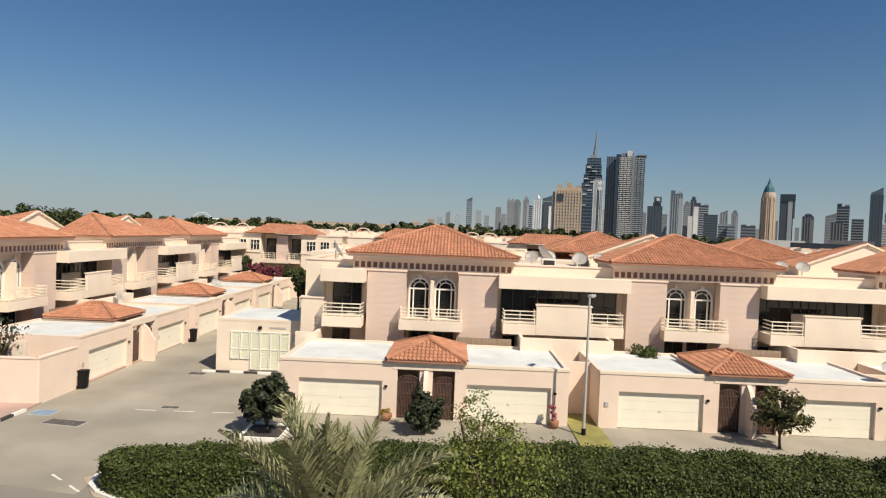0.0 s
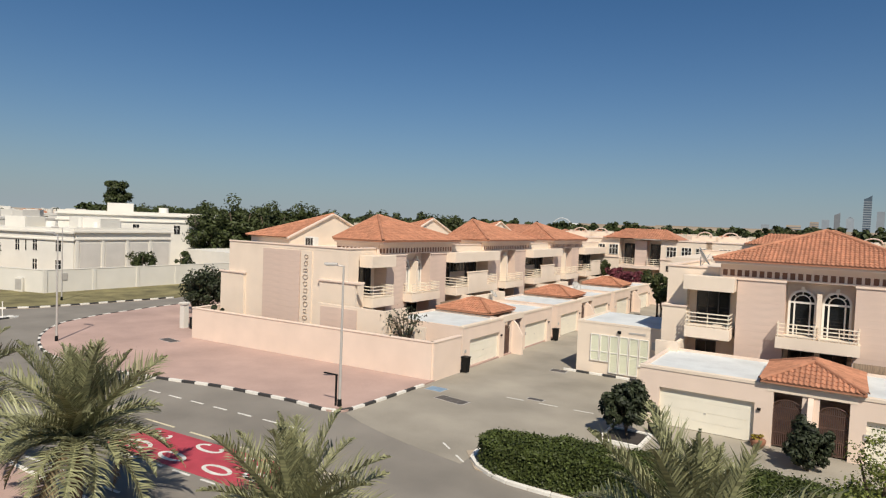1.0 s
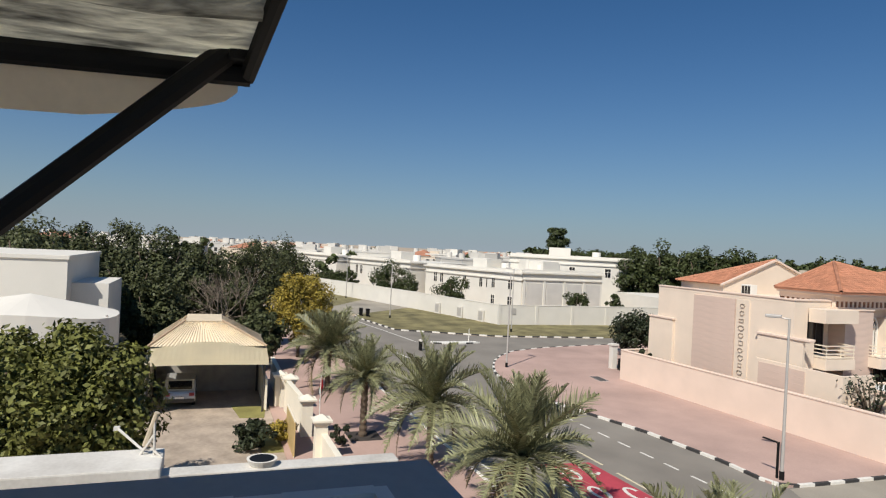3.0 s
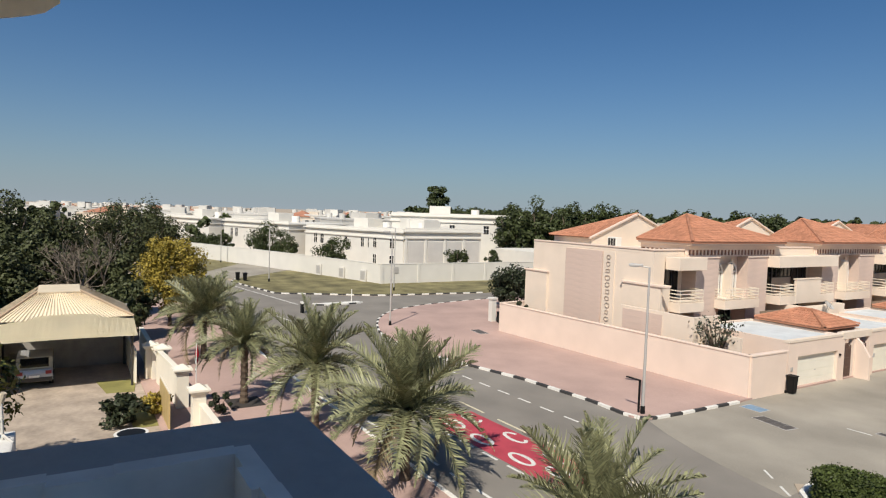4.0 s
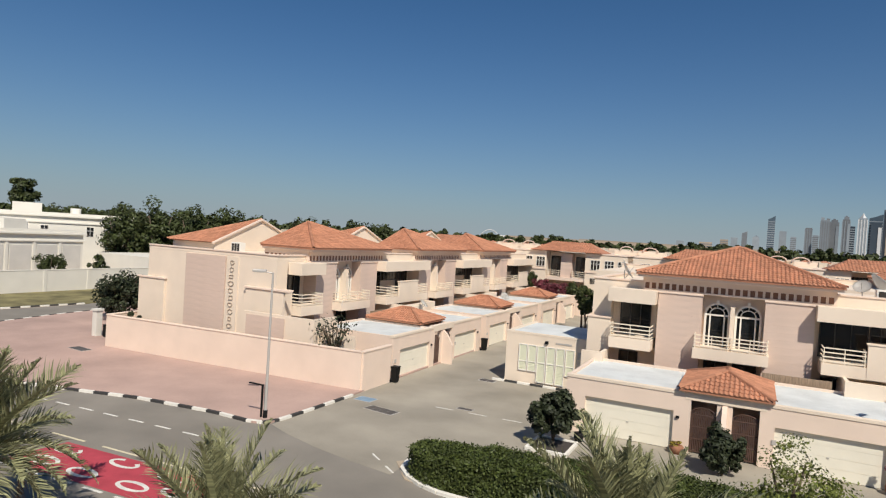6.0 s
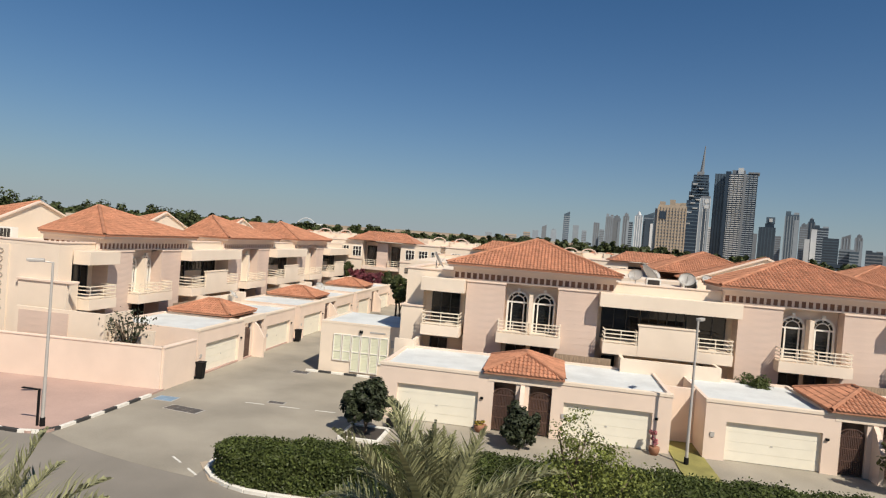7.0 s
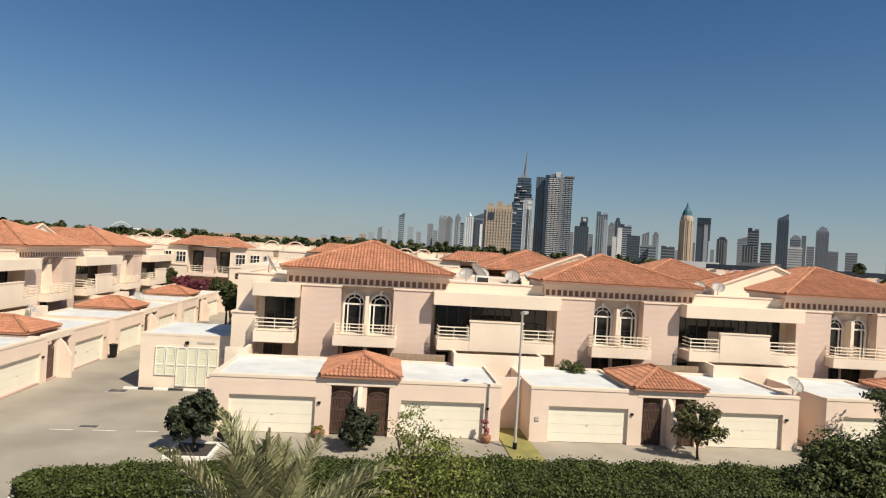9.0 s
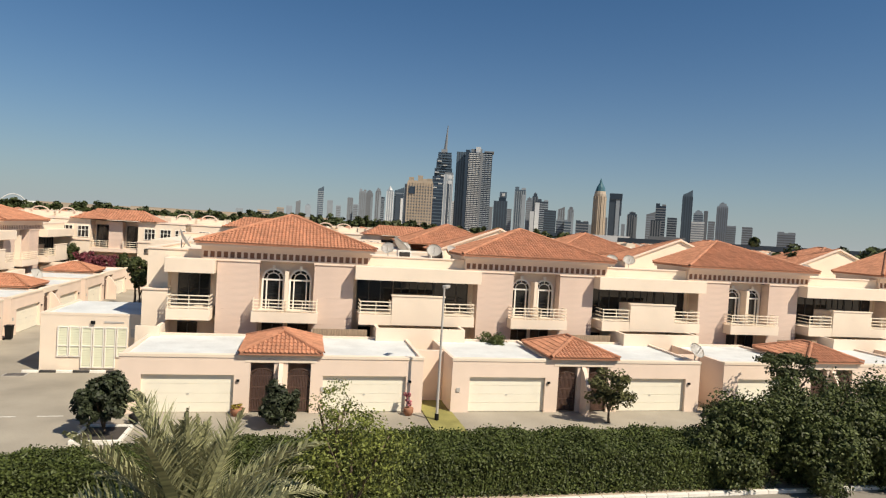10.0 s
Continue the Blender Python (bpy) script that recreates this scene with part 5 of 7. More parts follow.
# grey of the back wall has the carport's inside shade mixed in
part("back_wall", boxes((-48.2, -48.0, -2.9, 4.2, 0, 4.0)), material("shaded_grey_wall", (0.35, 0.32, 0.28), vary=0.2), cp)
part("side_wall", boxes((-48.0, -42.2, 4.15, 4.27, 0, 2.0)), YW, cp)
# left wall is an addition that blocks light, keeping the inside dark
part("side_wall", boxes((-48.0, -42.6, -2.85, -2.72, 0, 3.3)), YW, cp)
# ceiling coloured near-black to stand for shade under the cream roof
part("ceiling", boxes((-48.0, -42.72, -2.7, 4.1, 3.9, 3.96)), DARK, cp, "underside of the roof, near-black for its shade")


def car(m, label, paint):
    c = thing("car", m, label, "car")
    bm = bmesh.new()
    prof = [(-2.3, 0.35), (-2.32, 0.75), (-2.2, 1.0), (-1.9, 1.08), (-1.5, 1.62), (0.5, 1.68), (1.05, 1.12), (2.1, 0.98), (2.28, 0.7), (2.28, 0.35)]
    profile_y(bm, prof, -0.9, 0.9)
    bmesh.ops.bevel(bm, geom=bm.edges[:], offset=0.06, segments=2, affect="EDGES")
    part("body", bm, paint, c, smooth=False)
    part("rear_window", profile_y(bmesh.new(), [(-1.93, 1.12), (-1.56, 1.57), (-1.5, 1.57), (-1.85, 1.12)], -0.7, 0.7), GLASS, c)
    part("windscreen", profile_y(bmesh.new(), [(0.6, 1.6), (1.05, 1.16), (1.1, 1.16), (0.66, 1.62)], -0.72, 0.72), GLASS, c)
    for s in (-1, 1):
        part("side_window", boxes((-1.4, 0.5, s * 0.885, s * 0.915, 1.12, 1.5)), GLASS, c)
        part("tail_light", boxes((-2.36, -2.28, s * 0.55, s * 0.85, 0.78, 0.98)), material("tail_light_red", (0.25, 0.02, 0.02), rough=0.3, bump=0), c)
    for x in (-1.4, 1.4):
        for s in (-1, 1):
            w = part("wheel", rod(bmesh.new(), (x, s * 0.72, 0.34), (x, s * 0.93, 0.34), 0.34, seg=20), BLACK, c)
            part("rim", rod(bmesh.new(), (x, s * 0.932, 0.34), (x, s * 0.945, 0.34), 0.2, seg=14), STEEL, w)
    part("bumper", boxes((-2.38, -2.2, -0.88, 0.88, 0.38, 0.6), bevel=0.03), FRAMED, c)
    part("number_plate", boxes((-2.4, -2.385, -0.26, 0.26, 0.62, 0.74)), FRAMEW, c)


car(pose(-45.7, -0.9, 0.03, 0, 0, 180), "silver-white estate car parked under the carport", material("silver_paint", (0.55, 0.55, 0.54), rough=0.25, metal=0.4, vary=0.03, bump=0))

# white neighbouring house and tent roof
nb = thing("neighbour_house", Matrix(), "white flat-roofed house with rounded walls", "house")
part("wall", boxes((-56.5, -44.8, -26, -7.6, 0, 9.0)), WHITE, nb)
part("parapet", boxes((-56.6, -44.7, -26, -7.5, 9.0, 9.25), bevel=0.02), WHITE, nb)
part("lower_wing", boxes((-52.5, -46.2, -7.6, -5.5, 0, 7.5)), WHITE, nb)
tb = bmesh.new()
rod(tb, (-47, -13.0, 9.2), (-47, -13.0, 10.1), 0.55, 0.5, 16)
part("water_tank", tb, WHITE, nb)
tn = thing("tent_canopy", Matrix(), "pale stretched fabric tent canopy", "canopy")
tv = bmesh.new()
c = tv.verts.new((-41.0, -8.6, 7.25))
ring = [tv.verts.new((-41.0 + 4.6 * math.cos(a) * 0.55, -9.2 + 5.0 * math.sin(a), 6.2 + 0.15 * math.cos(3 * a))) for a in [6.2832 * i / 32 for i in range(32)]]
rim = [tv.verts.new((v.co.x, v.co.y, v.co.z - 1.6)) for v in ring]
for i in range(32):
    j = (i + 1) % 32
    tv.faces.new((ring[i], ring[j], c))
    tv.faces.new((rim[i], rim[j], ring[j], ring[i]))
bmesh.ops.recalc_face_normals(tv, faces=tv.faces[:])
part("fabric", tv, WHITE, tn)
for a in (0.3, 1.2, 2.4, 3.8, 5.2):
    part("post", rod(bmesh.new(), (-41.0 + 2.4 * math.cos(a), -9.2 + 4.8 * math.sin(a), 0), (-41.0 + 2.4 * math.cos(a), -9.2 + 4.8 * math.sin(a), 6.2), 0.06), STEEL, tn)

# ---- street furniture and markings ----
def lamp_post(x, y, h, turn, label, z=0.0, arm=0.55):
    t = thing("street_lamp", pose(x, y, z, 0, 0, turn), label, "street lamp", "street lamps")
    part("base", rod(bmesh.new(), (0, 0, 0), (0, 0, 0.42), 0.13, 0.12, 12), BLACK, t, "black painted base")
    part("pole", rod(bmesh.new(), (0, 0, 0.42), (0, 0, h), 0.085, 0.055, 12), STEEL, t)
    part("arm", rod(bmesh.new(), (0, 0, h - 0.03), (arm, 0, h + 0.04), 0.035), STEEL, t)
    hd = boxes((arm - 0.2, arm + 0.55, -0.13, 0.13, h + 0.0, h + 0.15), bevel=0.04)
    head = part("lamp_head", hd, STEEL, t)
    part("lens", boxes((arm, arm + 0.45, -0.09, 0.09, h - 0.02, h + 0.0)), FRAMEW, head)
    return t


lamp_post(-24.6, 27.8, 8.05, 215, "grey steel street lamp on the paved corner", 0.11)
lamp_post(-53.8, 26.7, 8.6, 200, "grey steel street lamp on the kerbed bend", 0.11)
lamp_post(7.0, 35.2, 7.55, 60, "grey steel street lamp in a grass patch", arm=0.2)
lamp_post(-91.4, 25.8, 8.0, 200, "grey steel street lamp on the far verge", 0.1)
lamp_post(-77.0, 38.6, 8.4, 240, "grey steel street lamp on the far verge", 0.1)
lamp_post(-112.0, 14.0, 8.0, 200, "grey steel street lamp by the far road")
lamp_post(-125.0, 26.0, 8.0, 200, "grey steel street lamp by the far road")
sg = thing("post_sign", pose(-24.84, 27.75, 0.11), "black bracket sign beside the lamp post", "sign")
part("post", boxes((-0.045, 0.045, -0.045, 0.045, 0, 1.75)), BLACK, sg)
part("bracket", boxes((-0.95, 0.045, -0.06, 0.06, 1.75, 1.81)), BLACK, sg)


def plate(name, x, y, w, d, z, mat, label, turn=0, category="manhole cover", frame_mat=None):
    t = thing(name, pose(x, y, z, 0, 0, turn), label, category)
    part("frame", boxes((-w / 2, w / 2, -d / 2, d / 2, -0.02, 0.012)), frame_mat or STEEL, t)
    n = max(1, round(w / 0.6))
    for i in range(n):
        a = -w / 2 + 0.05 + (w - 0.1) * i / n
        part("cover", boxes((a + 0.015, a + (w - 0.1) / n - 0.015, -d / 2 + 0.05, d / 2 - 0.05, 0.0, 0.02)), mat, t)


DARKIRON = material("cast_iron", (0.10, 0.09, 0.08), rough=0.6, vary=0.25, scale=6)
plate("drain_cover", -20.5, 33.4, 2.2, 0.9, 0.006, DARKIRON, "dark cast iron drain grating in the paving", -8)
plate("drain_cover", -18.4, 45.3, 1.3, 0.8, 0.006, DARKIRON, "dark cast iron drain grating by the substation")
plate("drain_cover", -47.9, 32.8, 2.0, 0.9, 0.112, DARKIRON, "dark cast iron cover in the red paving", -6)
plate("utility_cover", -22.6, 34.9, 1.3, 1.0, 0.006, material("blue_grey_cover", (0.20, 0.29, 0.38), vary=0.15), "blue-grey painted utility cover")
plate("drain_cover", -16.5, 36.9, 1.1, 0.5, 0.006, DARKIRON, "worn patch cover in the alley")

dashes("lane_line", (-41.5, 22.95), (-22.5, 23.9), 1.05, 0.85, 0.13, "broken white lane line")
YLINE = material("cream_line_paint", (0.62, 0.55, 0.38), vary=0.15, scale=2)
dashes("centre_line", (-34.5, 19.85), (-15.0, 20.65), 2.3, 1.2, 0.13, "broken cream centre line", YLINE)
dashes("lane_line", (-34.4, 16.2), (-14.0, 17.4), 1.05, 0.68, 0.13, "broken white lane line near the palms")
dashes("edge_line", (-32.0, 13.8), (-12.0, 14.9), 0.95, 0.9, 0.13, "broken white edge line")
dashes("alley_line", (-18.2, 36.2), (-10.4, 36.5), 1.2, 1.0, 0.1, "faint pale line in the alley paving")
dashes("stop_line", (-64.9, 18.4), (-58.9, 19.1), 5.2, 0.5, 0.2, "white give-way line")
dashes("edge_line", (-88.3, 20.2), (-68.6, 23.1), 19.0, 0.9, 0.16, "pale edge line at the junction")
dashes("edge_line", (-67.3, 17.6), (-75.2, 18.1), 2.6, 2.2, 0.14, "broken line at the junction")
dashes("alley_line", (-14.8, 25.2), (-18.4, 27.9), 0.9, 0.8, 0.1, "worn pale line at the alley mouth")

redm = thing("road_marking", Matrix(), "faded red painted road panel with white markings", "road marking", kind="structure")
bm = bmesh.new()
prism(bm, [(-29.4, 16.7), (-19.5, 17.25), (-19.2, 20.15), (-29.2, 19.6)], -0.02, 0.006)
part("red_panel", bm, REDPAINT, redm, "faded red road paint")


def oval(cx, cy, rx, ry, w, gap):
    bm = bmesh.new()
    n = 22
    for i in range(n):
        if gap and 3 <= i <= 6:
            continue
        a0, a1 = 6.2832 * i / n, 6.2832 * (i + 1) / n
        p = [(cx + (rx - k) * math.cos(a), cy + (ry - k) * math.sin(a)) for a, k in ((a0, 0), (a1, 0), (a1, w), (a0, w))]
        bm.faces.new([bm.verts.new((x, y, 0.010)) for x, y in p])
    return bm


for cx, cy, g in ((-24.9, 19.3, 1), (-22.6, 17.9, 0), (-28.3, 19.0, 1), (-27.9, 17.7, 0), (-22.0, 19.4, 1), (-20.6, 18.4, 0), (-25.4, 17.7, 0)):
    part("white_bar", oval(cx, cy, 0.85, 0.42, 0.2, g), LINE, redm)

# junction island, far kerbs, bins and small things
sheet("traffic_island", [(-68.2, 24.7), (-67.9, 27.5), (-68.4, 30.1), (-69.2, 30.0), (-69.0, 24.7)], 0.13, KERBW, "small kerbed traffic island", 0.3, "kerb")
bl = thing("bollard", pose(-63.9, 21.6, 0), "short black and white bollard", "bollard")
part("post", boxes((-0.25, 0.25, -0.12, 0.12, 0, 0.95), bevel=0.02), BLACK, bl)
part("cap", boxes((-0.26, 0.26, -0.13, 0.13, 0.95, 1.15), bevel=0.02), FRAMEW, bl)
bl2 = thing("bollard", pose(-68.6, 29.0, 0.13), "thin white marker post on the traffic island", "bollard")
part("post", rod(bmesh.new(), (0, 0, 0), (0, 0, 1.5), 0.05), FRAMEW, bl2)


def bin_(x, y, z, turn=0.0, h=1.05):
    t = thing("rubbish_bin", pose(x, y, z, 0, 0, turn), "black plastic wheeled bin", "bin", "bins")
    bm = bmesh.new()
    bmesh.ops.create_cone(bm, cap_ends=True, segments=4, radius1=0.30, radius2=0.37, depth=h, matrix=Matrix.Translation((0, 0, h / 2 + 0.06)) @ Matrix.Rotation(radians(45), 4, "Z"))
    bmesh.ops.bevel(bm, geom=bm.edges[:], offset=0.03, segments=2, affect="EDGES")
    part("body", bm, BLACK, t)
    part("lid", boxes((-0.28, 0.28, -0.29, 0.28, h + 0.06, h + 0.13), bevel=0.02), BLACK, t)
    part("handle", boxes((-0.22, 0.22, 0.27, 0.33, h, h + 0.05)), BLACK, t)
    for s in (-1, 1):
        part("wheel", rod(bmesh.new(), (s * 0.2, 0.25, 0.1), (s * 0.26, 0.25, 0.1), 0.1, seg=12), BLACK, t)


bin_(-23.5, 40.1, 0, 90)
bin_(-23.55, 57.0, 0, 90)
bin_(-94.0, 22.0, 0.1)
bin_(-93.0, 22.8, 0.1)


def pot(x, y, r, h, mat, leaf, label, lh=0.5, seed=1):
    t = thing("plant_pot", pose(x, y, 0), label, "plant pot", "pots")
    bm = bmesh.new()
    tube(bm, [(0, 0, 0), (0, 0, h * 0.5), (0, 0, h * 0.9), (0, 0, h)], [r * 0.65, r, r * 1.05, r * 0.95], 18)
    part("pot", bm, mat, t, smooth=True)
    rng = np.random.default_rng(seed)
    p, n = crown_points(rng, r * 1.15, h + lh, 10, 50, h * 0.9)
    v, f = leaf_cards(p, n, 0.06, rng)
    share("plant", leaf_mesh("plant", v, f, leaf), t, Matrix())


pot(-3.95, 36.35, 0.36, 0.42, TERRA, LEAFY, "terracotta pot with a low yellow-green plant", 0.2, 1)
pot(5.55, 36.3, 0.28, 0.45, TERRA, leafmat("pink_blossom", (0.45, 0.16, 0.17)), "terracotta pot with a pink flowering shrub", 1.1, 2)
pot(-8.85, 35.0, 0.26, 0.5, BLACK, LEAFB, "black pot with a small green plant", 0.5, 3)
sheet("grass_patch", [(6.5, 33.2), (8.3, 33.2), (8.2, 39.3), (6.5, 39.3)], 0.06, LAWN, "small yellow-green grass patch between garages", 0.2, "grass")
pl = thing("planter_kerb", Matrix(), "pale kerb round the shrub planter", "kerb", kind="structure")
for a in ((-10.9, -8.7, 31.9, 32.05), (-10.9, -8.7, 34.2, 34.35), (-10.9, -10.75, 32.05, 34.2), (-8.85, -8.7, 32.05, 34.2)):
    part("kerb_stone", boxes((*a, 0, 0.2), bevel=0.02), KERBW, pl)
part("soil", boxes((-10.75, -8.85, 32.05, 34.2, 0, 0.12)), DARK, pl)
pb = thing("palm_bed", Matrix(), "square planting bed cut in the paving", "planter", kind="structure")
part("soil", boxes((-36.4, -34.6, 8.1, 9.9, 0.1, 0.125)), DARK, pb)


def dish(x, y, z, r, az, label, tilt=40, up=0.7):
    t = thing("satellite_dish", pose(x, y, z, 0, 0, az), label, "satellite dish", "satellite dishes")
    bm = bmesh.new()
    rings = []
    for i in range(6):
        rr = r * i / 5
        rings.append([bm.verts.new((rr * math.cos(a), rr * math.sin(a), 0.28 * rr * rr / r)) for a in [6.2832 * k / 22 for k in range(22)]] if i else [bm.verts.new((0, 0, 0))])
    for k in range(22):
        bm.faces.new((rings[0][0], rings[1][k], rings[1][(k + 1) % 22]))
    for i in range(1, 5):
        for k in range(22):
            bm.faces.new((rings[i][k], rings[i + 1][k], rings[i + 1][(k + 1) % 22], rings[i][(k + 1) % 22]))
    bmesh.ops.solidify(bm, geom=bm.faces[:], thickness=0.02)
    bmesh.ops.transform(bm, matrix=Matrix.Translation((0, 0, up)) @ Matrix.Rotation(radians(90 - tilt), 4, "X"), verts=bm.verts[:])
    part("reflector", bm, DISHM, t, smooth=True)
    part("mast", rod(bmesh.new(), (0, 0.06, 0), (0, 0.06, up), 0.035), STEEL, t)
    d = Matrix.Rotation(radians(90 - tilt), 3, "X") @ Vector((0, 0, r * 0.9))
    part("feed_arm", rod(bmesh.new(), (0, 0, up - r * 0.8), Vector((0, 0, up)) + d, 0.02, seg=6), STEEL, t)
    part("mount", boxes((-0.25, 0.25, -0.2, 0.3, 0, 0.06)), STEEL, t)


dish(24.9, 37.7, 3.08, 0.55, 15, "grey satellite dish on a garage roof")
for x, y, z, r, az in ((5.4, 48.5, 8.2, 0.52, -20), (6.6, 50.5, 8.2, 0.95, 105), (8.8, 47.6, 8.2, 0.58, -10), (10.6, 49.4, 8.2, 0.5, 20), (24.0, 48.6, 8.2, 0.5, -10), (26.0, 49.4, 8.2, 0.5, -15), (41.0, 48, 8.2, 0.55, -15), (42.6, 48.4, 8.2, 0.55, -15), (7.4, 53.0, 8.2, 0.5, 30)):
    dish(x, y, z, r, az, "pale satellite dish on the flat roof", up=0.95)
dish(-9.2, 47.8, 8.2, 0.75, 100, "large white satellite dish on the flat roof", 30, 0.9)
dish(-27.0, 71.0, 3.08, 0.6, 60, "white satellite dish on a garage roof", 35, 0.9)
dish(-29.6, 55.4, 3.08, 0.5, 100, "grey satellite dish on a garage roof", 45, 0.9)
for x, y in ((6.4, 46.9), (9.6, 50.5), (22.9, 49.0), (24.6, 51.0), (42, 50)):
    a = thing("air_conditioner", pose(x, y, 8.2), "pale rooftop air conditioner unit", "air conditioner", "rooftop units")
    part("casing", boxes((-0.5, 0.5, -0.35, 0.35, 0.1, 0.95), bevel=0.02), FRAMEW, a)
    part("grille", boxes((-0.4, 0.4, -0.365, -0.352, 0.22, 0.84)), DARK, a)
    part("stand", boxes((-0.45, -0.35, -0.3, 0.3, 0, 0.1), (0.35, 0.45, -0.3, 0.3, 0, 0.1)), STEEL, a)

# ---- white villa compound across the junction ----
for a, b, pr in (((-84.7, 40.4), (-84.4, 95.0), 5.6), ((-84.7, 40.4), (-120.0, 29.9), 0), ((-120.0, 29.9), (-138.5, 23.3), 0), ((-138.5, 23.3), (-175.0, 10.0), 0)):
    long_wall("compound_wall", a, b, 3.0, WHITE, "long white compound wall with coping", thick=0.3, piers=pr, group="compound walls")


GREYP = material("pale_grey_panel", (0.56, 0.53, 0.48), vary=0.08, scale=0.5)


def flat_villa(m, w, d, h, label, wins=(), band=True, panels=0, group="white villas", mat=WHITE, z0=0.0):
    """Flat-roofed villa: front along local x at y = 0, cornice bands, recessed panels, windows (x, z, width, height)."""
    t = thing("villa", m, label, "house", group)
    part("wall", boxes((0, w, 0, d, z0, h)), mat, t)
    if band:
        part("cornice", boxes((-0.4, w + 0.4, -0.4, d + 0.4, h, h + 0.3), bevel=0.03), mat, t)
        part("string_course", boxes((-0.22, w + 0.22, -0.22, d + 0.22, h - 1.1, h - 0.85), bevel=0.03), mat, t)
    if band:
        part("parapet", boxes((0.1, w - 0.1, 0.1, 0.35, h + 0.3, h + 0.75)), mat, t)
        part("plinth", boxes((-0.08, w + 0.08, -0.08, -0.002, z0, z0 + 0.7)), mat, t)
        part("roof_room", boxes((w * 0.3, w * 0.3 + 4.5, d * 0.45, d * 0.45 + 4, h + 0.3, h + 2.3), bevel=0.03), mat, t)
        part("water_tank", rod(bmesh.new(), (w * 0.68, d * 0.5, h + 0.3), (w * 0.68, d * 0.5, h + 1.7), 0.9, seg=14), FRAMEW, t)
    for i in range(panels):
        a0, a1 = w * (i + 0.04) / panels + 0.45, w * (i + 1.04) / panels - 0.45
        part("wall_panel", boxes((a0, min(a1, w - 0.4), -0.06, -0.002, z0 + 1.2, h - 1.6)), GREYP, t, "pale grey recessed panel")
        a = w * (i + 0.04) / panels
        part("pilaster", boxes((a - 0.2, a + 0.2, -0.15, -0.002, z0, h - 1.11)), mat, t)
    for x, z, ww, hh in wins:
        window(t, x, x + ww, -0.06, z, z + hh, (0.5,), FRAMEW, trans=(0.6,))
    return t


AX = math.degrees(math.atan2(0.28, 0.96))
# local x runs along the wing towards the corner at (-97, 50.5)
flat_villa(pose(-97.0, 50.5, 0, 0, 0, 90), 15.6, 16.0, 7.2, "white flat-roofed villa wing with pilasters", panels=4)
c, s = math.cos(radians(AX)), math.sin(radians(AX))
flat_villa(pose(-97.0 - 9.0 * c - 0.3, 50.5 - 9.0 * s - 0.2, 0, 0, 0, AX), 9.0, 15.0, 7.0, "white flat-roofed villa with paired windows", ((1.2, 4.2, 1.0, 1.9), (5.6, 4.2, 1.2, 2.0), (1.2, 1.2, 1.0, 1.8), (5.6, 1.2, 1.2, 1.8)))
flat_villa(pose(-97.0 - 34.0 * c, 53.5 - 34.0 * s, 0, 0, 0, AX), 25.0, 15.0, 6.8, "long white flat-roofed villa with paired windows", ((3.0, 3.8, 1.2, 2.0), (5.2, 3.8, 1.2, 2.0), (13.0, 3.8, 1.0, 1.8), (18.0, 3.8, 1.0, 1.8), (20.0, 3.8, 1.0, 1.8)))
flat_villa(pose(-97.0 - 62.0 * c, 50.5 - 62.0 * s, 0, 0, 0, AX), 27.0, 15.0, 7.2, "long white flat-roofed villa with small windows", ((3.0, 3.8, 1.2, 2.0), (5.2, 3.8, 1.2, 2.0), (13.0, 3.8, 1.0, 1.8), (20.0, 3.8, 1.0, 1.8)))
flat_villa(pose(-97.0 - 95.0 * c, 48.0 - 95.0 * s, 0, 0, 0, AX), 31.0, 15.0, 7.4, "long white flat-roofed villa far along the wall", ((5.2, 3.8, 1.2, 2.0), (13.0, 3.8, 1.0, 1.8), (24.0, 3.8, 1.0, 1.8)))
flat_villa(pose(-118.0, 58.0, 0, 0, 0, 60), 26.0, 14.0, 9.8, "taller white villa block behind the first wing", ((3.0, 6.5, 1.2, 1.8), (12.0, 6.5, 1.2, 1.8), (19.0, 6.5, 1.2, 1.8)))
flat_villa(pose(-86.5, 70.0, 0, 0, 0, 90), 22.0, 12.0, 4.4, "low white outbuilding behind the wall", band=False)

for i, y in enumerate((0.10, 0.24, 0.40)):
    px, py = -84.7 - 35.3 * y, 40.4 - 10.5 * y
    mb = thing("meter_box", pose(px + 0.1, py - 0.35, 0.1, 0, 0, 16.6), "white utility box against the compound wall", "utility box", "utility boxes")
    part("cabinet", boxes((-0.65, 0.65, -0.12, 0.12, 0, 1.75), bevel=0.02), WHITE, mb)
    part("door", boxes((-0.5, 0.5, -0.15, -0.122, 0.25, 1.55), bevel=0.01), STEEL, mb)
part("plaque", boxes((-0.4, 0.4, -0.03, 0.0, 0, 0.9)), STEEL, thing("wall_plaque", pose(-84.5, 42.6, 1.6, 0, 0, 90), "small grey plaque on the compound wall", "plaque"))

# ---- rear terrace, seen over the first row ----
rear = None
for k in range(0, 5):
    m = pose(-1.9 + PERIOD * k, 91.0, 0, 0, 0, 180)
    if rear is None:
        rear = townhouse(m, False, "terraced house of the rear row with tiled roof", gable=False, full=True)
    else:
        copy_thing(rear, m)


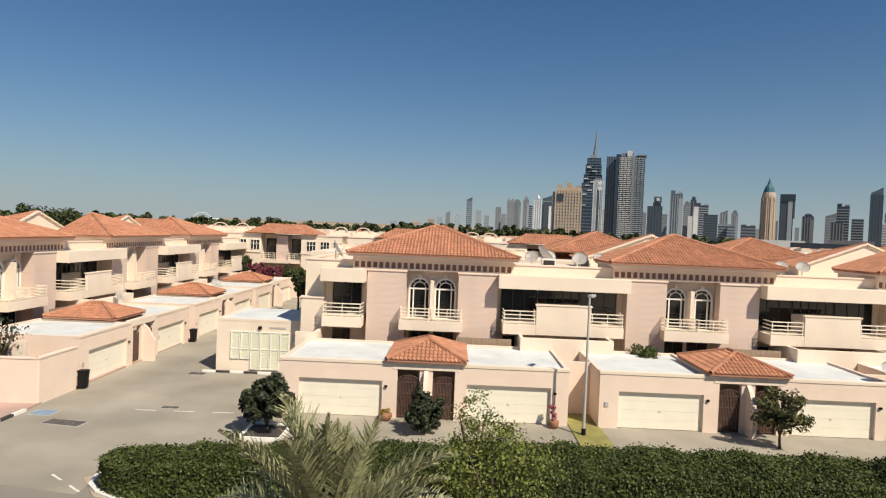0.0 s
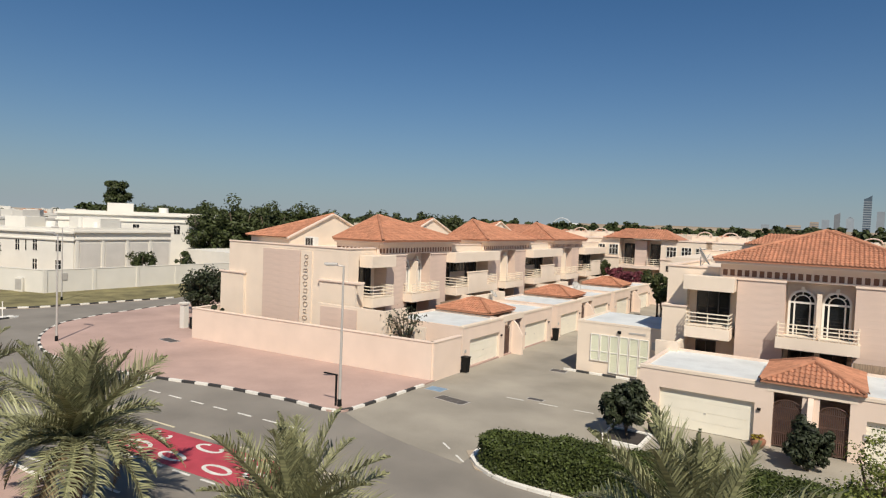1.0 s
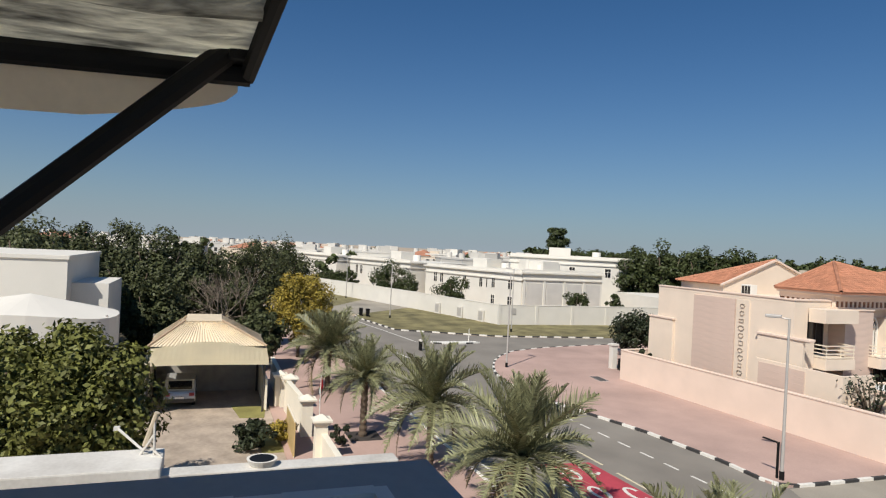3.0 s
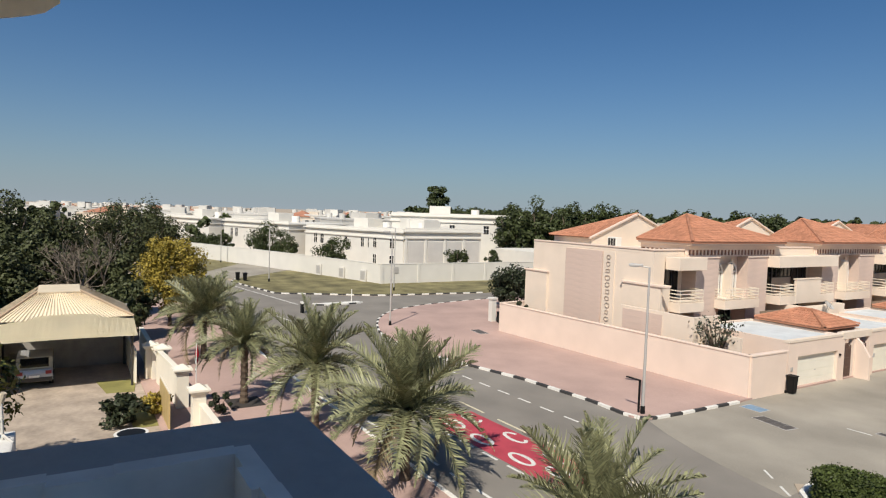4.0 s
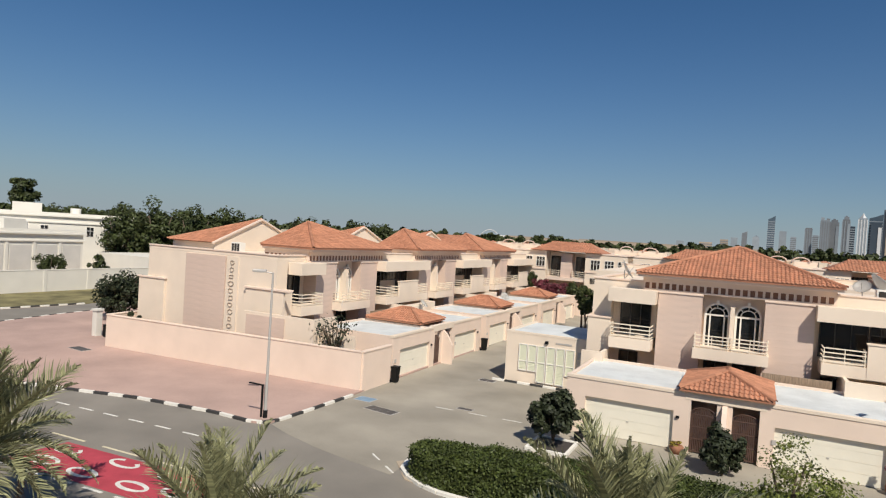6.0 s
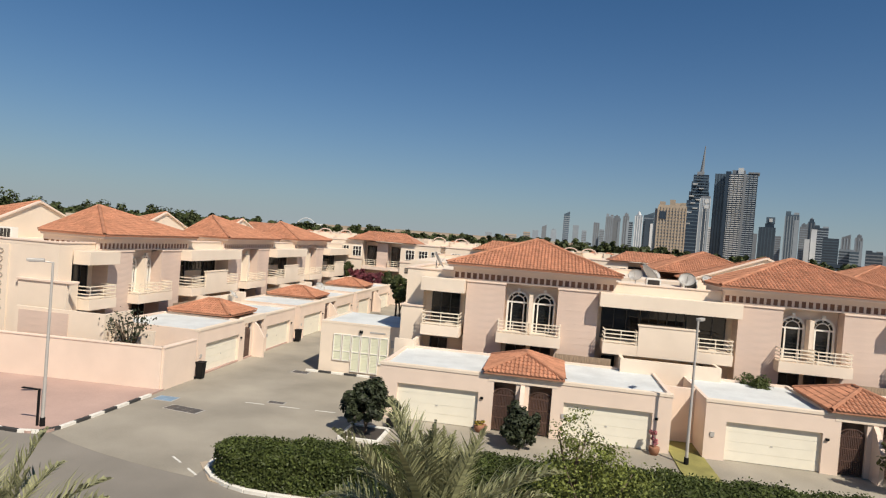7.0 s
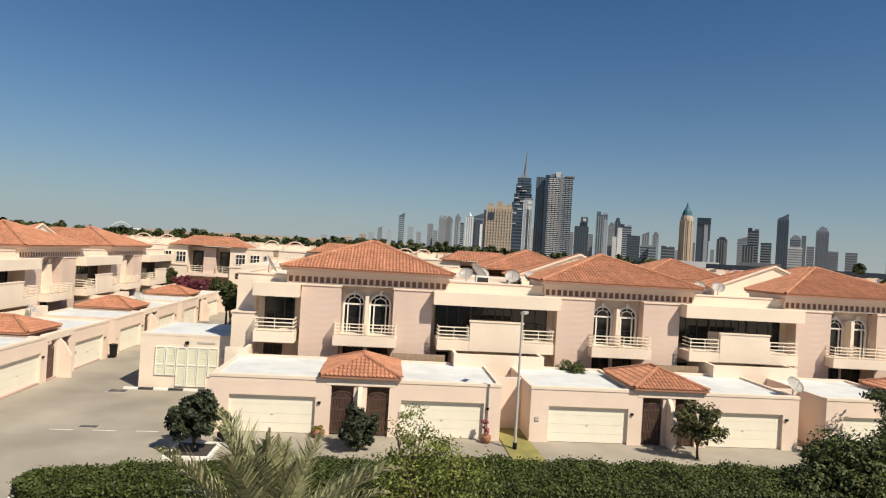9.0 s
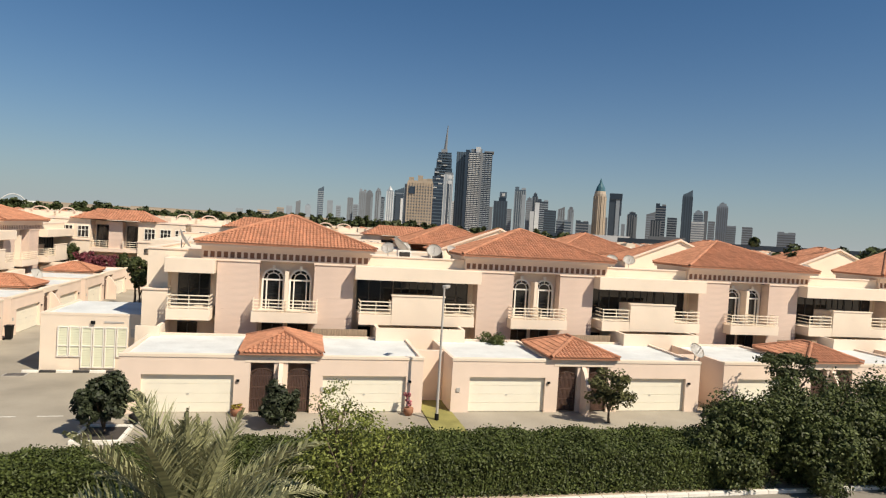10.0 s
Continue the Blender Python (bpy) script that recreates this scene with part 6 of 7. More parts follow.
# ---- cream houses closing the alley ----
def alley_house(m, label):
    t = thing("townhouse", m, label, "house", "houses beyond the alley")
    part("wall", boxes((-9.2, -2.8, 0, 14, 0, 9.3)), CREAM, t)
    part("wall", boxes((2.8, 9.2, 0, 14, 0, 9.3)), CREAM, t)
    part("recess_wall", boxes((-2.8, 2.8, 2.2, 14, 0, 9.3)), CREAM, t)
    for a, b in ((-9.25, -2.75), (2.75, 9.25)):
        part("coping", boxes((a, b, -0.1, 14.1, 9.3, 9.45), bevel=0.02), PINKW, t)
        part("string_course", boxes((a, b, -0.12, -0.002, 6.5, 6.72), bevel=0.02), PINKW, t)
    slab = part("balcony", boxes((-2.79, 2.79, 0.2, 2.19, 5.0, 5.5)), PINKW, t)
    part("divider", boxes((-0.8, 0.8, 0.6, 2.19, 5.5, 9.2)), PINK, t, "pinkish wall between two balconies")
    railing("railing", slab, -2.7, -0.9, 0.25, 5.5, 6.5, 1.0)
    railing("railing", slab, 0.9, 2.7, 0.25, 5.5, 6.5, 1.0)
    for c in (-7.1, -5.45, -3.6, 4.2, 6.1, 7.9):
        window(t, c - 0.65, c + 0.65, -0.08, 6.95, 8.5, (0.33, 0.66), FRAMEW, trans=(0.62,))
    for a in (-2.6, 1.0):
        window(t, a, a + 1.6, 2.1, 5.6, 8.7, (0.5,))
    window(t, 3.6, 4.8, -0.05, 4.9, 5.7)
    window(t, -6.6, -5.4, -0.05, 2.6, 3.6)
    r = bmesh.new()
    v = [r.verts.new(p) for p in ((-5.1, -0.5, 9.48), (5.1, -0.5, 9.48), (5.1, 7.0, 9.48), (-5.1, 7.0, 9.48), (-2.8, 3.3, 10.95), (2.8, 3.3, 10.95))]
    for f in ((0, 1, 5, 4), (1, 2, 5), (2, 3, 4, 5), (3, 0, 4), (3, 2, 1, 0)):
        r.faces.new([v[i] for i in f])
    core = part("roof", r, TILE_PLAIN, t, "low hipped terracotta roof")
    tv, tf = [], []
    tile_slope(tv, tf, (-5.1, -0.5, 9.5), (5.1, -0.5, 9.5), (-2.8, 3.3, 10.97), (2.8, 3.3, 10.97), 0.34, 0.42)
    tagged(from_arrays("roof_tiles", tv, tf, TILE, core), kind="stuff")
    for c in (-7.3, 7.3):
        part("roof_room", boxes((c - 1.7, c + 1.7, 6.0, 9.5, 9.45, 10.2), bevel=0.03), CREAM, t)
        hoop = bmesh.new()
        tube(hoop, [(c + 0.9 * math.cos(math.pi * i / 12), 5.9, 10.2 + 0.6 * math.sin(math.pi * i / 12)) for i in range(13)], [0.1] * 13, 6)
        part("arched_parapet", hoop, PINK, t, "cream half-round roof ornament")
    return t


WIDER = Matrix.Diagonal((1.09, 1, 1, 1))
ah = alley_house(pose(-26.7, 96, 0) @ WIDER, "cream terraced house with low tiled roof and square windows")
for x in (-46.9, -6.5, 13.7):
    copy_thing(ah, pose(x, 96, 0) @ WIDER)
long_wall("alley_wall", (-36, 95.2), (-12, 95.2), 3.5, PINKW, "pale pink courtyard wall at the alley end")

# ---- low houses in the distance ----
rng = random.Random(9)
FARC = material("far_cream_walls", (0.62, 0.53, 0.42), vary=0.08, scale=0.3, obj=0.12)
FARW = material("far_white_walls", (0.60, 0.57, 0.51), vary=0.06, scale=0.3, obj=0.12)
FARD = material("far_windows", (0.05, 0.05, 0.05), rough=0.3, vary=0.3, bump=0)


def far_house(mat, label, roof, seed, w=11.0, d=10.0, h=7.5):
    r = random.Random(seed)
    t = thing("distant_house", Matrix(), label, "house", "distant low houses")
    part("wall", boxes((-w / 2, w / 2, -d / 2, d / 2, 0, h), (-w / 2, -w / 6, -d / 2 - 1.5, -d / 2, 0, h - 1.2)), mat, t)
    part("parapet", boxes((-w / 2 - 0.1, w / 2 + 0.1, -d / 2 - 0.1, d / 2 + 0.1, h, h + 0.35)), mat, t)
    for i in range(4):
        a = -w / 2 + 1 + i * (w - 3) / 3
        for z in (h - 2.7,):
            part("window", boxes((a, a + 1.1, -d / 2 - (1.54 if a + 1.1 < -w / 6 else 0.04), -d / 2, z, z + 1.3)), FARD, t)
    part("roof_room", boxes((w / 6, w / 2 - 1, -1, 3, h + 0.35, h + 2.0)), mat, t)
    tk = bmesh.new()
    rod(tk, (-w / 4, 1, h + 0.35), (-w / 4, 1, h + 1.7), 0.8, seg=14)
    part("water_tank", tk, FARW, t)
    if roof:
        bm = bmesh.new()
        v = [bm.verts.new(p) for p in ((-w / 3, -d / 2 - 0.3, h + 0.4), (w / 3, -d / 2 - 0.3, h + 0.4), (w / 3, d / 3, h + 0.4), (-w / 3, d / 3, h + 0.4), (0, -d / 12, h + 2.2))]
        for i in range(4):
            bm.faces.new((v[i], v[(i + 1) % 4], v[4]))
        bm.faces.new(v[3::-1])
        part("roof", bm, TILE_PLAIN, t, "small terracotta hipped roof")
    return t


kinds = [far_house(FARC, "distant cream house with flat roof and water tank", False, 1), far_house(FARC, "distant cream house with small tiled roof", True, 2, 12, 11, 7.8), far_house(FARW, "distant white flat-roofed house with water tank", False, 3, 14, 12, 8.0), far_house(FARW, "distant white house with two storeys", False, 4, 10, 9, 8.6)]
spots = []
for yy in range(112, 330, 18):
    for i in range(-6, 22):
        x = i * 15 + rng.uniform(-3, 3) - yy * 0.1
        if rng.random() < 0.78:
            spots.append((x, yy + rng.uniform(-4, 4), rng.choice((0, 1, 1, 0)), 180 * (rng.random() < 0.4)))
for i in range(95):
    a, r = radians(rng.uniform(52, 102)), rng.uniform(165, 420)
    spots.append((-r * math.sin(a), r * math.cos(a), rng.choice((2, 3, 2, 3, 1)), rng.uniform(40, 100)))
used = set()
for x, y, kd, tr in spots:
    m = pose(x, y, 0, 0, 0, tr)
    if kd in used:
        copy_thing(kinds[kd], m)
    else:
        kinds[kd].matrix_world = m
        used.add(kd)
for kd in range(4):
    if kd not in used:
        kinds[kd].matrix_world = pose(-300, 60 + 20 * kd, 0)


def woods(name, spots, label, seed, size=0.9, per=130, mat=LEAF):
    """Far belt of trees as one mass of leaf clumps."""
    r = np.random.default_rng(seed)
    P, N = [], []
    for x, y, h, rad in spots:
        p, n = crown_points(r, rad, h, 9, per // 3, h * 0.05)
        P.append(p + np.array([x, y, 0]))
        N.append(n)
    v, f = leaf_cards(np.concatenate(P), np.concatenate(N), size, r, 0.7)
    return tagged(share(name, leaf_mesh(name, v, f, mat), None, Matrix()), label, "trees", "", "stuff")


belt = []
for i in range(330):
    a = radians(-62 + 86 * i / 330)
    r = rng.uniform(330, 400)
    belt.append((r * math.sin(a), r * math.cos(a), (rng.uniform(13.5, 16.8) if -8 < math.degrees(a) < 10 else rng.uniform(12.0, 14.2)), rng.uniform(4.5, 7.0)))
woods("tree_belt", belt, "distant belt of dark green trees on the horizon", 71, 1.1)
belt = []
for i in range(110):
    a = radians(rng.uniform(48, 105))
    r = rng.uniform(150, 400)
    belt.append((-r * math.sin(a), r * math.cos(a), rng.uniform(7.5, 11.5), rng.uniform(2.5, 4.5)))
woods("distant_trees", belt, "scattered dark trees among distant white houses", 72, 0.6)
belt = [(rng.uniform(62, 110), rng.uniform(62, 86), rng.uniform(11.6, 13.2), rng.uniform(3, 4.5)) for _ in range(30)]
woods("tree_group", belt, "dark green trees behind the terrace roofs", 73, 0.35, 330)

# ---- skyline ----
# far-tower surface: the distance haze is put into its base colour
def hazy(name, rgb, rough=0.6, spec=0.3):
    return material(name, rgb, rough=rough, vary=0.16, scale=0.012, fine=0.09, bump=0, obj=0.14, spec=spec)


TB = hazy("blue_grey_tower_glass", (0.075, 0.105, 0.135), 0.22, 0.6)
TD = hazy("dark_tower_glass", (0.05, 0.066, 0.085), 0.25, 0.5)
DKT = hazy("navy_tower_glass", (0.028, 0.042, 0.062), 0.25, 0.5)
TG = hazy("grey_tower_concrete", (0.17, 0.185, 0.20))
TL = hazy("pale_haze_tinted_tower", (0.25, 0.285, 0.315))
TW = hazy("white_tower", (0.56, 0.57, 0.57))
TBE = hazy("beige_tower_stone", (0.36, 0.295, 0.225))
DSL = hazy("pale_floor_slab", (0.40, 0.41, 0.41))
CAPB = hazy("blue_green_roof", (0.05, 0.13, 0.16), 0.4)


def tower(az0, az1, elev, dist, mat, label, depth=0.8, group="skyline towers", name="tower"):
    """Far tower between two bearings (degrees from +y), its top at an elevation in degrees: Empty, width, depth and height."""
    a = radians((az0 + az1) / 2)
    w = dist * radians(az1 - az0)
    h = 10.85 + dist * math.tan(radians(elev))
    t = thing(name, Matrix.Translation((dist * math.sin(a), dist * math.cos(a), 0)) @ Matrix.Rotation(-a, 4, "Z"), label, "skyscraper", group)
    d = w * depth
    if mat:
        part("shaft", boxes((-w / 2, w / 2, -d / 2, d / 2, 0, h)), mat, t)
    return t, w, d, h


def floor_bands(t, x0, x1, yf, yb, z0, z1, n, mat, frac=0.4, proud=0.6):
    """Floor edges standing proud of a far facade."""
    bm = bmesh.new()
    st = (z1 - z0) / n
    for i in range(n):
        box(bm, x0 - proud, x1 + proud, yf - proud, yb, z0 + st * i, z0 + st * (i + frac))
    tagged(part("floor_edging", bm, mat, t, "repeating floor edges"), kind="stuff")


def upright_fins(t, x0, x1, yf, z0, z1, n, mat, frac=0.35, proud=0.9):
    """Upright piers standing proud of a far facade."""
    bm = bmesh.new()
    st = (x1 - x0) / n
    for i in range(n + 1):
        c = x0 + st * i
        box(bm, c - st * frac / 2, c + st * frac / 2, yf - proud, yf + 1, z0, z1)
    tagged(part("facade_cladding", bm, mat, t, "repeating upright piers"), kind="stuff")


# stepped supertall with a needle
t, w, d, h = tower(10.95, 12.65, 4.7, 2300, DKT, "dark stepped supertall tower with a needle spire")
top = 10.85 + 2300 * math.tan(radians(6.85))
for x0, x1, z1, mt in ((-0.42, 0.5, 0.80, DKT), (-0.34, 0.46, 0.92, TD), (-0.27, 0.42, 1.0, DKT), (-0.12, 0.2, 1.035, TG)):
    part("shaft", boxes((w * x0, w * x1, -d * 0.42, d * 0.42, h * 0.96, top * z1)), mt, t)
floor_bands(t, -w * 0.5, w * 0.5, -d / 2, 0, h * 0.1, h, 15, TB, 0.3, 0.8)
floor_bands(t, -w * 0.27, w * 0.42, -d * 0.42, 0, h, top, 9, TB, 0.35, 0.8)
for i, (c, z) in enumerate(((-0.36, 0.55), (-0.22, 0.66), (-0.30, 0.74), (-0.1, 0.6), (0.1, 0.83), (-0.18, 0.88), (-0.38, 0.42), (0.02, 0.7))):
    part("sky_terrace", boxes((w * (c - 0.1), w * (c + 0.12), -d * 0.5 - 3, -d * 0.4, top * z, top * z + 4)), DSL, t)
part("spire", rod(bmesh.new(), (w * 0.08, 0, top), (w * 0.16, 0, 10.85 + 2300 * math.tan(radians(9.3))), w * 0.1, w * 0.02, 8), TG, t, "tapering grey needle")
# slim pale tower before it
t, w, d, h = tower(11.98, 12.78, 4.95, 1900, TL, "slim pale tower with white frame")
part("glass_strip", boxes((-w * 0.2, w * 0.26, -d / 2 - 0.5, -d / 2 - 0.01, h * 0.1, h * 0.86)), TD, t)
part("crown", boxes((-w * 0.42, w * 0.5, -d * 0.4, d * 0.4, h, h * 1.035)), TG, t)
for z in (0.84, 0.93):
    part("crown_panel", boxes((-w * 0.05, w * 0.4, -d / 2 - 0.9, -d / 2 - 0.52, h * z, h * (z + 0.055))), TW, t)
upright_fins(t, -w * 0.5, w * 0.5, -d / 2, 0, h, 3, TW, 0.18, 0.8)
# blue slab and unfinished tower
t, w, d, h = tower(13.02, 14.1, 7.0, 1510, TB, "blue-grey slab tower beside the unfinished one")
upright_fins(t, -w / 2, w / 2, -d / 2, 0, h, 5, TD, 0.35, 0.5)
t, w, d, h = tower(13.8, 16.15, 6.95, 1480, DKT, "unfinished concrete tower with open floors")
floor_bands(t, -w * 0.36, w * 0.06, -d / 2, 0, 0, h, 44, DSL, 0.5, 1.0)
floor_bands(t, w * 0.16, w * 0.5, -d / 2, 0, 0, h, 44, TL, 0.42, 0.8)
part("hoist_strip", boxes((w * 0.07, w * 0.15, -d / 2 - 1.6, -d / 2, 0, h * 1.0)), TG, t, "grey hoist strip up the facade")
upright_fins(t, -w * 0.34, w * 0.5, -d / 2, 0, h, 7, TD, 0.12, 1.2)
part("lift_core", boxes((-w * 0.3, w * 0.12, -d * 0.2, d * 0.3, h, h * 1.05)), TG, t)
part("lift_core", boxes((-w * 0.12, w * 0.06, -d * 0.25, d * 0.2, h, h * 1.075)), DSL, t)
part("formwork", boxes((w * 0.2, w * 0.56, -d * 0.55, d * 0.3, h * 1.005, h * 1.02)), TG, t)
part("formwork", boxes((-w * 0.5, -w * 0.33, -d * 0.4, d * 0.3, h, h * 1.03)), DKT, t)
# hotel block
t, w, d, h = tower(8.75, 10.95, 4.2, 1700, TBE, "beige stone hotel block with regular windows")
floor_bands(t, -w / 2, w / 2, -d / 2, 0, 0, h * 0.93, 16, TG, 0.45, 0.3)
upright_fins(t, -w / 2, w / 2, -d / 2, 0, h * 0.96, 9, TBE, 0.45, 1.4)
for c, k in ((-0.36, 1.06), (0.0, 1.1), (0.2, 1.04), (0.38, 1.05)):
    part("roof_turret", boxes((w * (c - 0.1), w * (c + 0.1), -d * 0.5, 0, h, h * k)), TBE, t)
part("side_wing", boxes((-w * 0.62, -w * 0.5, -d * 0.3, d * 0.4, 0, h * 0.93)), TL, t)
part("sign_panel", boxes((-w * 0.44, -w * 0.2, -d / 2 - 2.4, -d / 2 - 1.5, h * 0.74, h * 0.88)), DKT, t, "dark square panel")
# beige tower with a domed point
t, w, d, h = tower(25.3, 26.4, 4.15, 1800, None, "beige tower with blue-green pointed crown")
r = w / 2
bm = bmesh.new()
tube(bm, [(0, 0, 0), (0, 0, h * 0.8), (0, 0, h * 0.94), (0, 0, h)], [r, r * 0.99, r * 0.93, r * 0.8], 12)
part("shaft", bm, TBE, t)
bm = bmesh.new()
tip = 10.85 + 1800 * math.tan(radians(5.3))
tube(bm, [(0, 0, h), (0, 0, h + (tip - h) * 0.3), (0, 0, h + (tip - h) * 0.6), (0, 0, tip)], [r * 0.78, r * 0.62, r * 0.26, r * 0.02], 12)
part("pointed_roof", bm, CAPB, t)
bm = bmesh.new()
for i in range(12):
    a = 6.2832 * (i + 0.5) / 12
    rod(bm, (r * math.cos(a), r * math.sin(a), 0), (r * 0.96 * math.cos(a), r * 0.96 * math.sin(a), h * 0.9), r * 0.1, seg=4)
tagged(part("facade_cladding", bm, TBE, t), kind="stuff")
# dark slab with an overhanging top
t, w, d, h = tower(26.66, 27.62, 3.6, 1700, TD, "dark grey slab tower with overhanging top")
part("top_storey", boxes((-w * 0.5, w * 0.62, -d * 0.6, d * 0.4, h * 0.97, h * 1.1)), DKT, t)
part("side_strip", boxes((w * 0.1, w * 0.42, -d / 2 - 1.2, -d / 2 - 0.01, 0, h * 0.97)), TL, t)
part("side_strip", boxes((w * 0.46, w * 0.6, -d / 2 - 1.2, d * 0.2, h * 0.62, h * 0.97)), TD, t)
# square-topped tower with a framed opening
t, w, d, h = tower(16.6, 17.75, 2.85, 2000, TD, "dark glass tower with open framed top")
part("core", boxes((-w * 0.15, w * 0.42, -d * 0.4, d * 0.4, h, h * 1.1)), DKT, t)
part("top_frame", boxes((-w * 0.1, w * 0.45, -d * 0.42, d * 0.4, h * 1.1, h * 1.26)), TB, t)
part("top_panel", boxes((w * 0.08, w * 0.3, -d * 0.42 - 2, -d * 0.42 - 0.01, h * 1.14, h * 1.22)), TW, t)
upright_fins(t, -w / 2, w / 2, -d / 2, 0, h, 5, TB, 0.3, 0.6)


def plain_tower(a0, a1, e, dist, mat, trim, style, crown, label="hazy distant high-rise block on the skyline"):
    """Ordinary high-rise with floor edges or piers, a strip whose trim colour stands for a differently lit side, and
    one of several tops.
    """
    t, w, d, h = tower(a0, a1, e if crown == "flat" else e * 0.94, dist, mat, label)
    if "b" in style:
        floor_bands(t, -w / 2, w / 2, -d / 2, 0, 0, h * 0.98, max(6, int(h / 7)), trim, 0.4, 0.4)
    if "f" in style:
        upright_fins(t, -w / 2, w / 2, -d / 2, 0, h * 0.97, max(2, int(w / 6)), trim, 0.4, 0.7)
    if "s" in style:
        part("side_strip", boxes((w * 0.18, w * 0.5, -d / 2 - 1.4, -d / 2 - 0.01, 0, h * 0.9)), trim, t)
    if crown == "step":
        part("crown", boxes((-w * 0.32, w * 0.36, -d * 0.35, d * 0.35, h, h * 1.06)), mat, t)
        part("plant_room", boxes((-w * 0.14, w * 0.12, -d * 0.2, d * 0.2, h * 1.06, h * 1.085)), TG, t)
    elif crown == "slope":
        part("crown", profile_y(bmesh.new(), [(-w / 2, h), (w / 2, h), (w / 2, h * 1.09), (-w * 0.1, h * 1.03)], -d / 2, d / 2), mat, t)
    elif crown == "point":
        part("crown", rod(bmesh.new(), (0, 0, h), (0, 0, h * 1.1), w * 0.4, w * 0.05, 4), trim, t)
    elif crown == "pair":
        part("crown", boxes((-w * 0.5, -w * 0.12, -d / 2, d * 0.3, h, h * 1.06)), mat, t)
        part("crown", boxes((w * 0.1, w * 0.48, -d / 2, d * 0.3, h, h * 1.04)), trim, t)


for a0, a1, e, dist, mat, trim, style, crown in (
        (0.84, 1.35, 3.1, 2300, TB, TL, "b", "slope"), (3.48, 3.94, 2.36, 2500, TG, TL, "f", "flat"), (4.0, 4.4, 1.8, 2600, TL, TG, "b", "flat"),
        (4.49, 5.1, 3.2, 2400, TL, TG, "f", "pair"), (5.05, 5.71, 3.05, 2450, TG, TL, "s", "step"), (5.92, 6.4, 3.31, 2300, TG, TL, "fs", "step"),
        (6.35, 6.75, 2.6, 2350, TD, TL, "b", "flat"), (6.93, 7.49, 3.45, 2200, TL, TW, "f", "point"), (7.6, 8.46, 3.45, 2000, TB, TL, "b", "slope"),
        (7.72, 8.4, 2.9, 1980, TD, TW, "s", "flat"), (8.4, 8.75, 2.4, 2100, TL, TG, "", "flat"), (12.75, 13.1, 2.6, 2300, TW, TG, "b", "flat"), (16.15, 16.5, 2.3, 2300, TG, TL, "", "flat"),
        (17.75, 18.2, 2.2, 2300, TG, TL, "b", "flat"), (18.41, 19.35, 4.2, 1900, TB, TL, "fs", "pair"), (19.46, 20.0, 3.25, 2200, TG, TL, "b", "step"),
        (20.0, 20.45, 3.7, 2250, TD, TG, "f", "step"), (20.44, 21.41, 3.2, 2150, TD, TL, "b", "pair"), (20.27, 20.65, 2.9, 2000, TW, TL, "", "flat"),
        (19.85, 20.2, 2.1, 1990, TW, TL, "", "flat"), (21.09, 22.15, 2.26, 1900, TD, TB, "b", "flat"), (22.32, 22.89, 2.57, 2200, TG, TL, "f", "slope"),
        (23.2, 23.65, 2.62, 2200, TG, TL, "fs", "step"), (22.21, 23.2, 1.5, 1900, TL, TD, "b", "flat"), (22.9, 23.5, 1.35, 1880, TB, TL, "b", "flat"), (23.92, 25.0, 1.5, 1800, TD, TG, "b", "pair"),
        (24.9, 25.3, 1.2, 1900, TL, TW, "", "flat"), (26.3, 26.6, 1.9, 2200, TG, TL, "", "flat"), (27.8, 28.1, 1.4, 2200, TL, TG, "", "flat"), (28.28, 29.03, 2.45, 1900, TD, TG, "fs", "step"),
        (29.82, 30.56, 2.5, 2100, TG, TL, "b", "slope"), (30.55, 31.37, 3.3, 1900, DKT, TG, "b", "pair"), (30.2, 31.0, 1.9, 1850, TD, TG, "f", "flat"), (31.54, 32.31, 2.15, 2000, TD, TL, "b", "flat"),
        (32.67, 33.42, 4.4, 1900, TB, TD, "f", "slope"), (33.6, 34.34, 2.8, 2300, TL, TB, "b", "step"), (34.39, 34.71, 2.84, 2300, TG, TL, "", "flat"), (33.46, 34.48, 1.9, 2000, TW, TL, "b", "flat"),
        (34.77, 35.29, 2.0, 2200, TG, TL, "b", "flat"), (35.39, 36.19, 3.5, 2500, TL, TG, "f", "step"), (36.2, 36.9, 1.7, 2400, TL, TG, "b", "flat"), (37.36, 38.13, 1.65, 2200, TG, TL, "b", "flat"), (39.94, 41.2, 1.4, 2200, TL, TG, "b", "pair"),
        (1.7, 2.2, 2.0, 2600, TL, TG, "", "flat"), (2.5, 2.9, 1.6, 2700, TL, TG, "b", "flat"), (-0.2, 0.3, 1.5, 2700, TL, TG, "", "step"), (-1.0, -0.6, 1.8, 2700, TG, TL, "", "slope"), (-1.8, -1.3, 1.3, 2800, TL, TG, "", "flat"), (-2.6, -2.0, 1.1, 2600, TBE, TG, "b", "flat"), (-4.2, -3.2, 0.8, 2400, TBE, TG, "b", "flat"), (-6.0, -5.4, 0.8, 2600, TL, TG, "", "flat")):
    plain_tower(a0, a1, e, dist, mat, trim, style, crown)
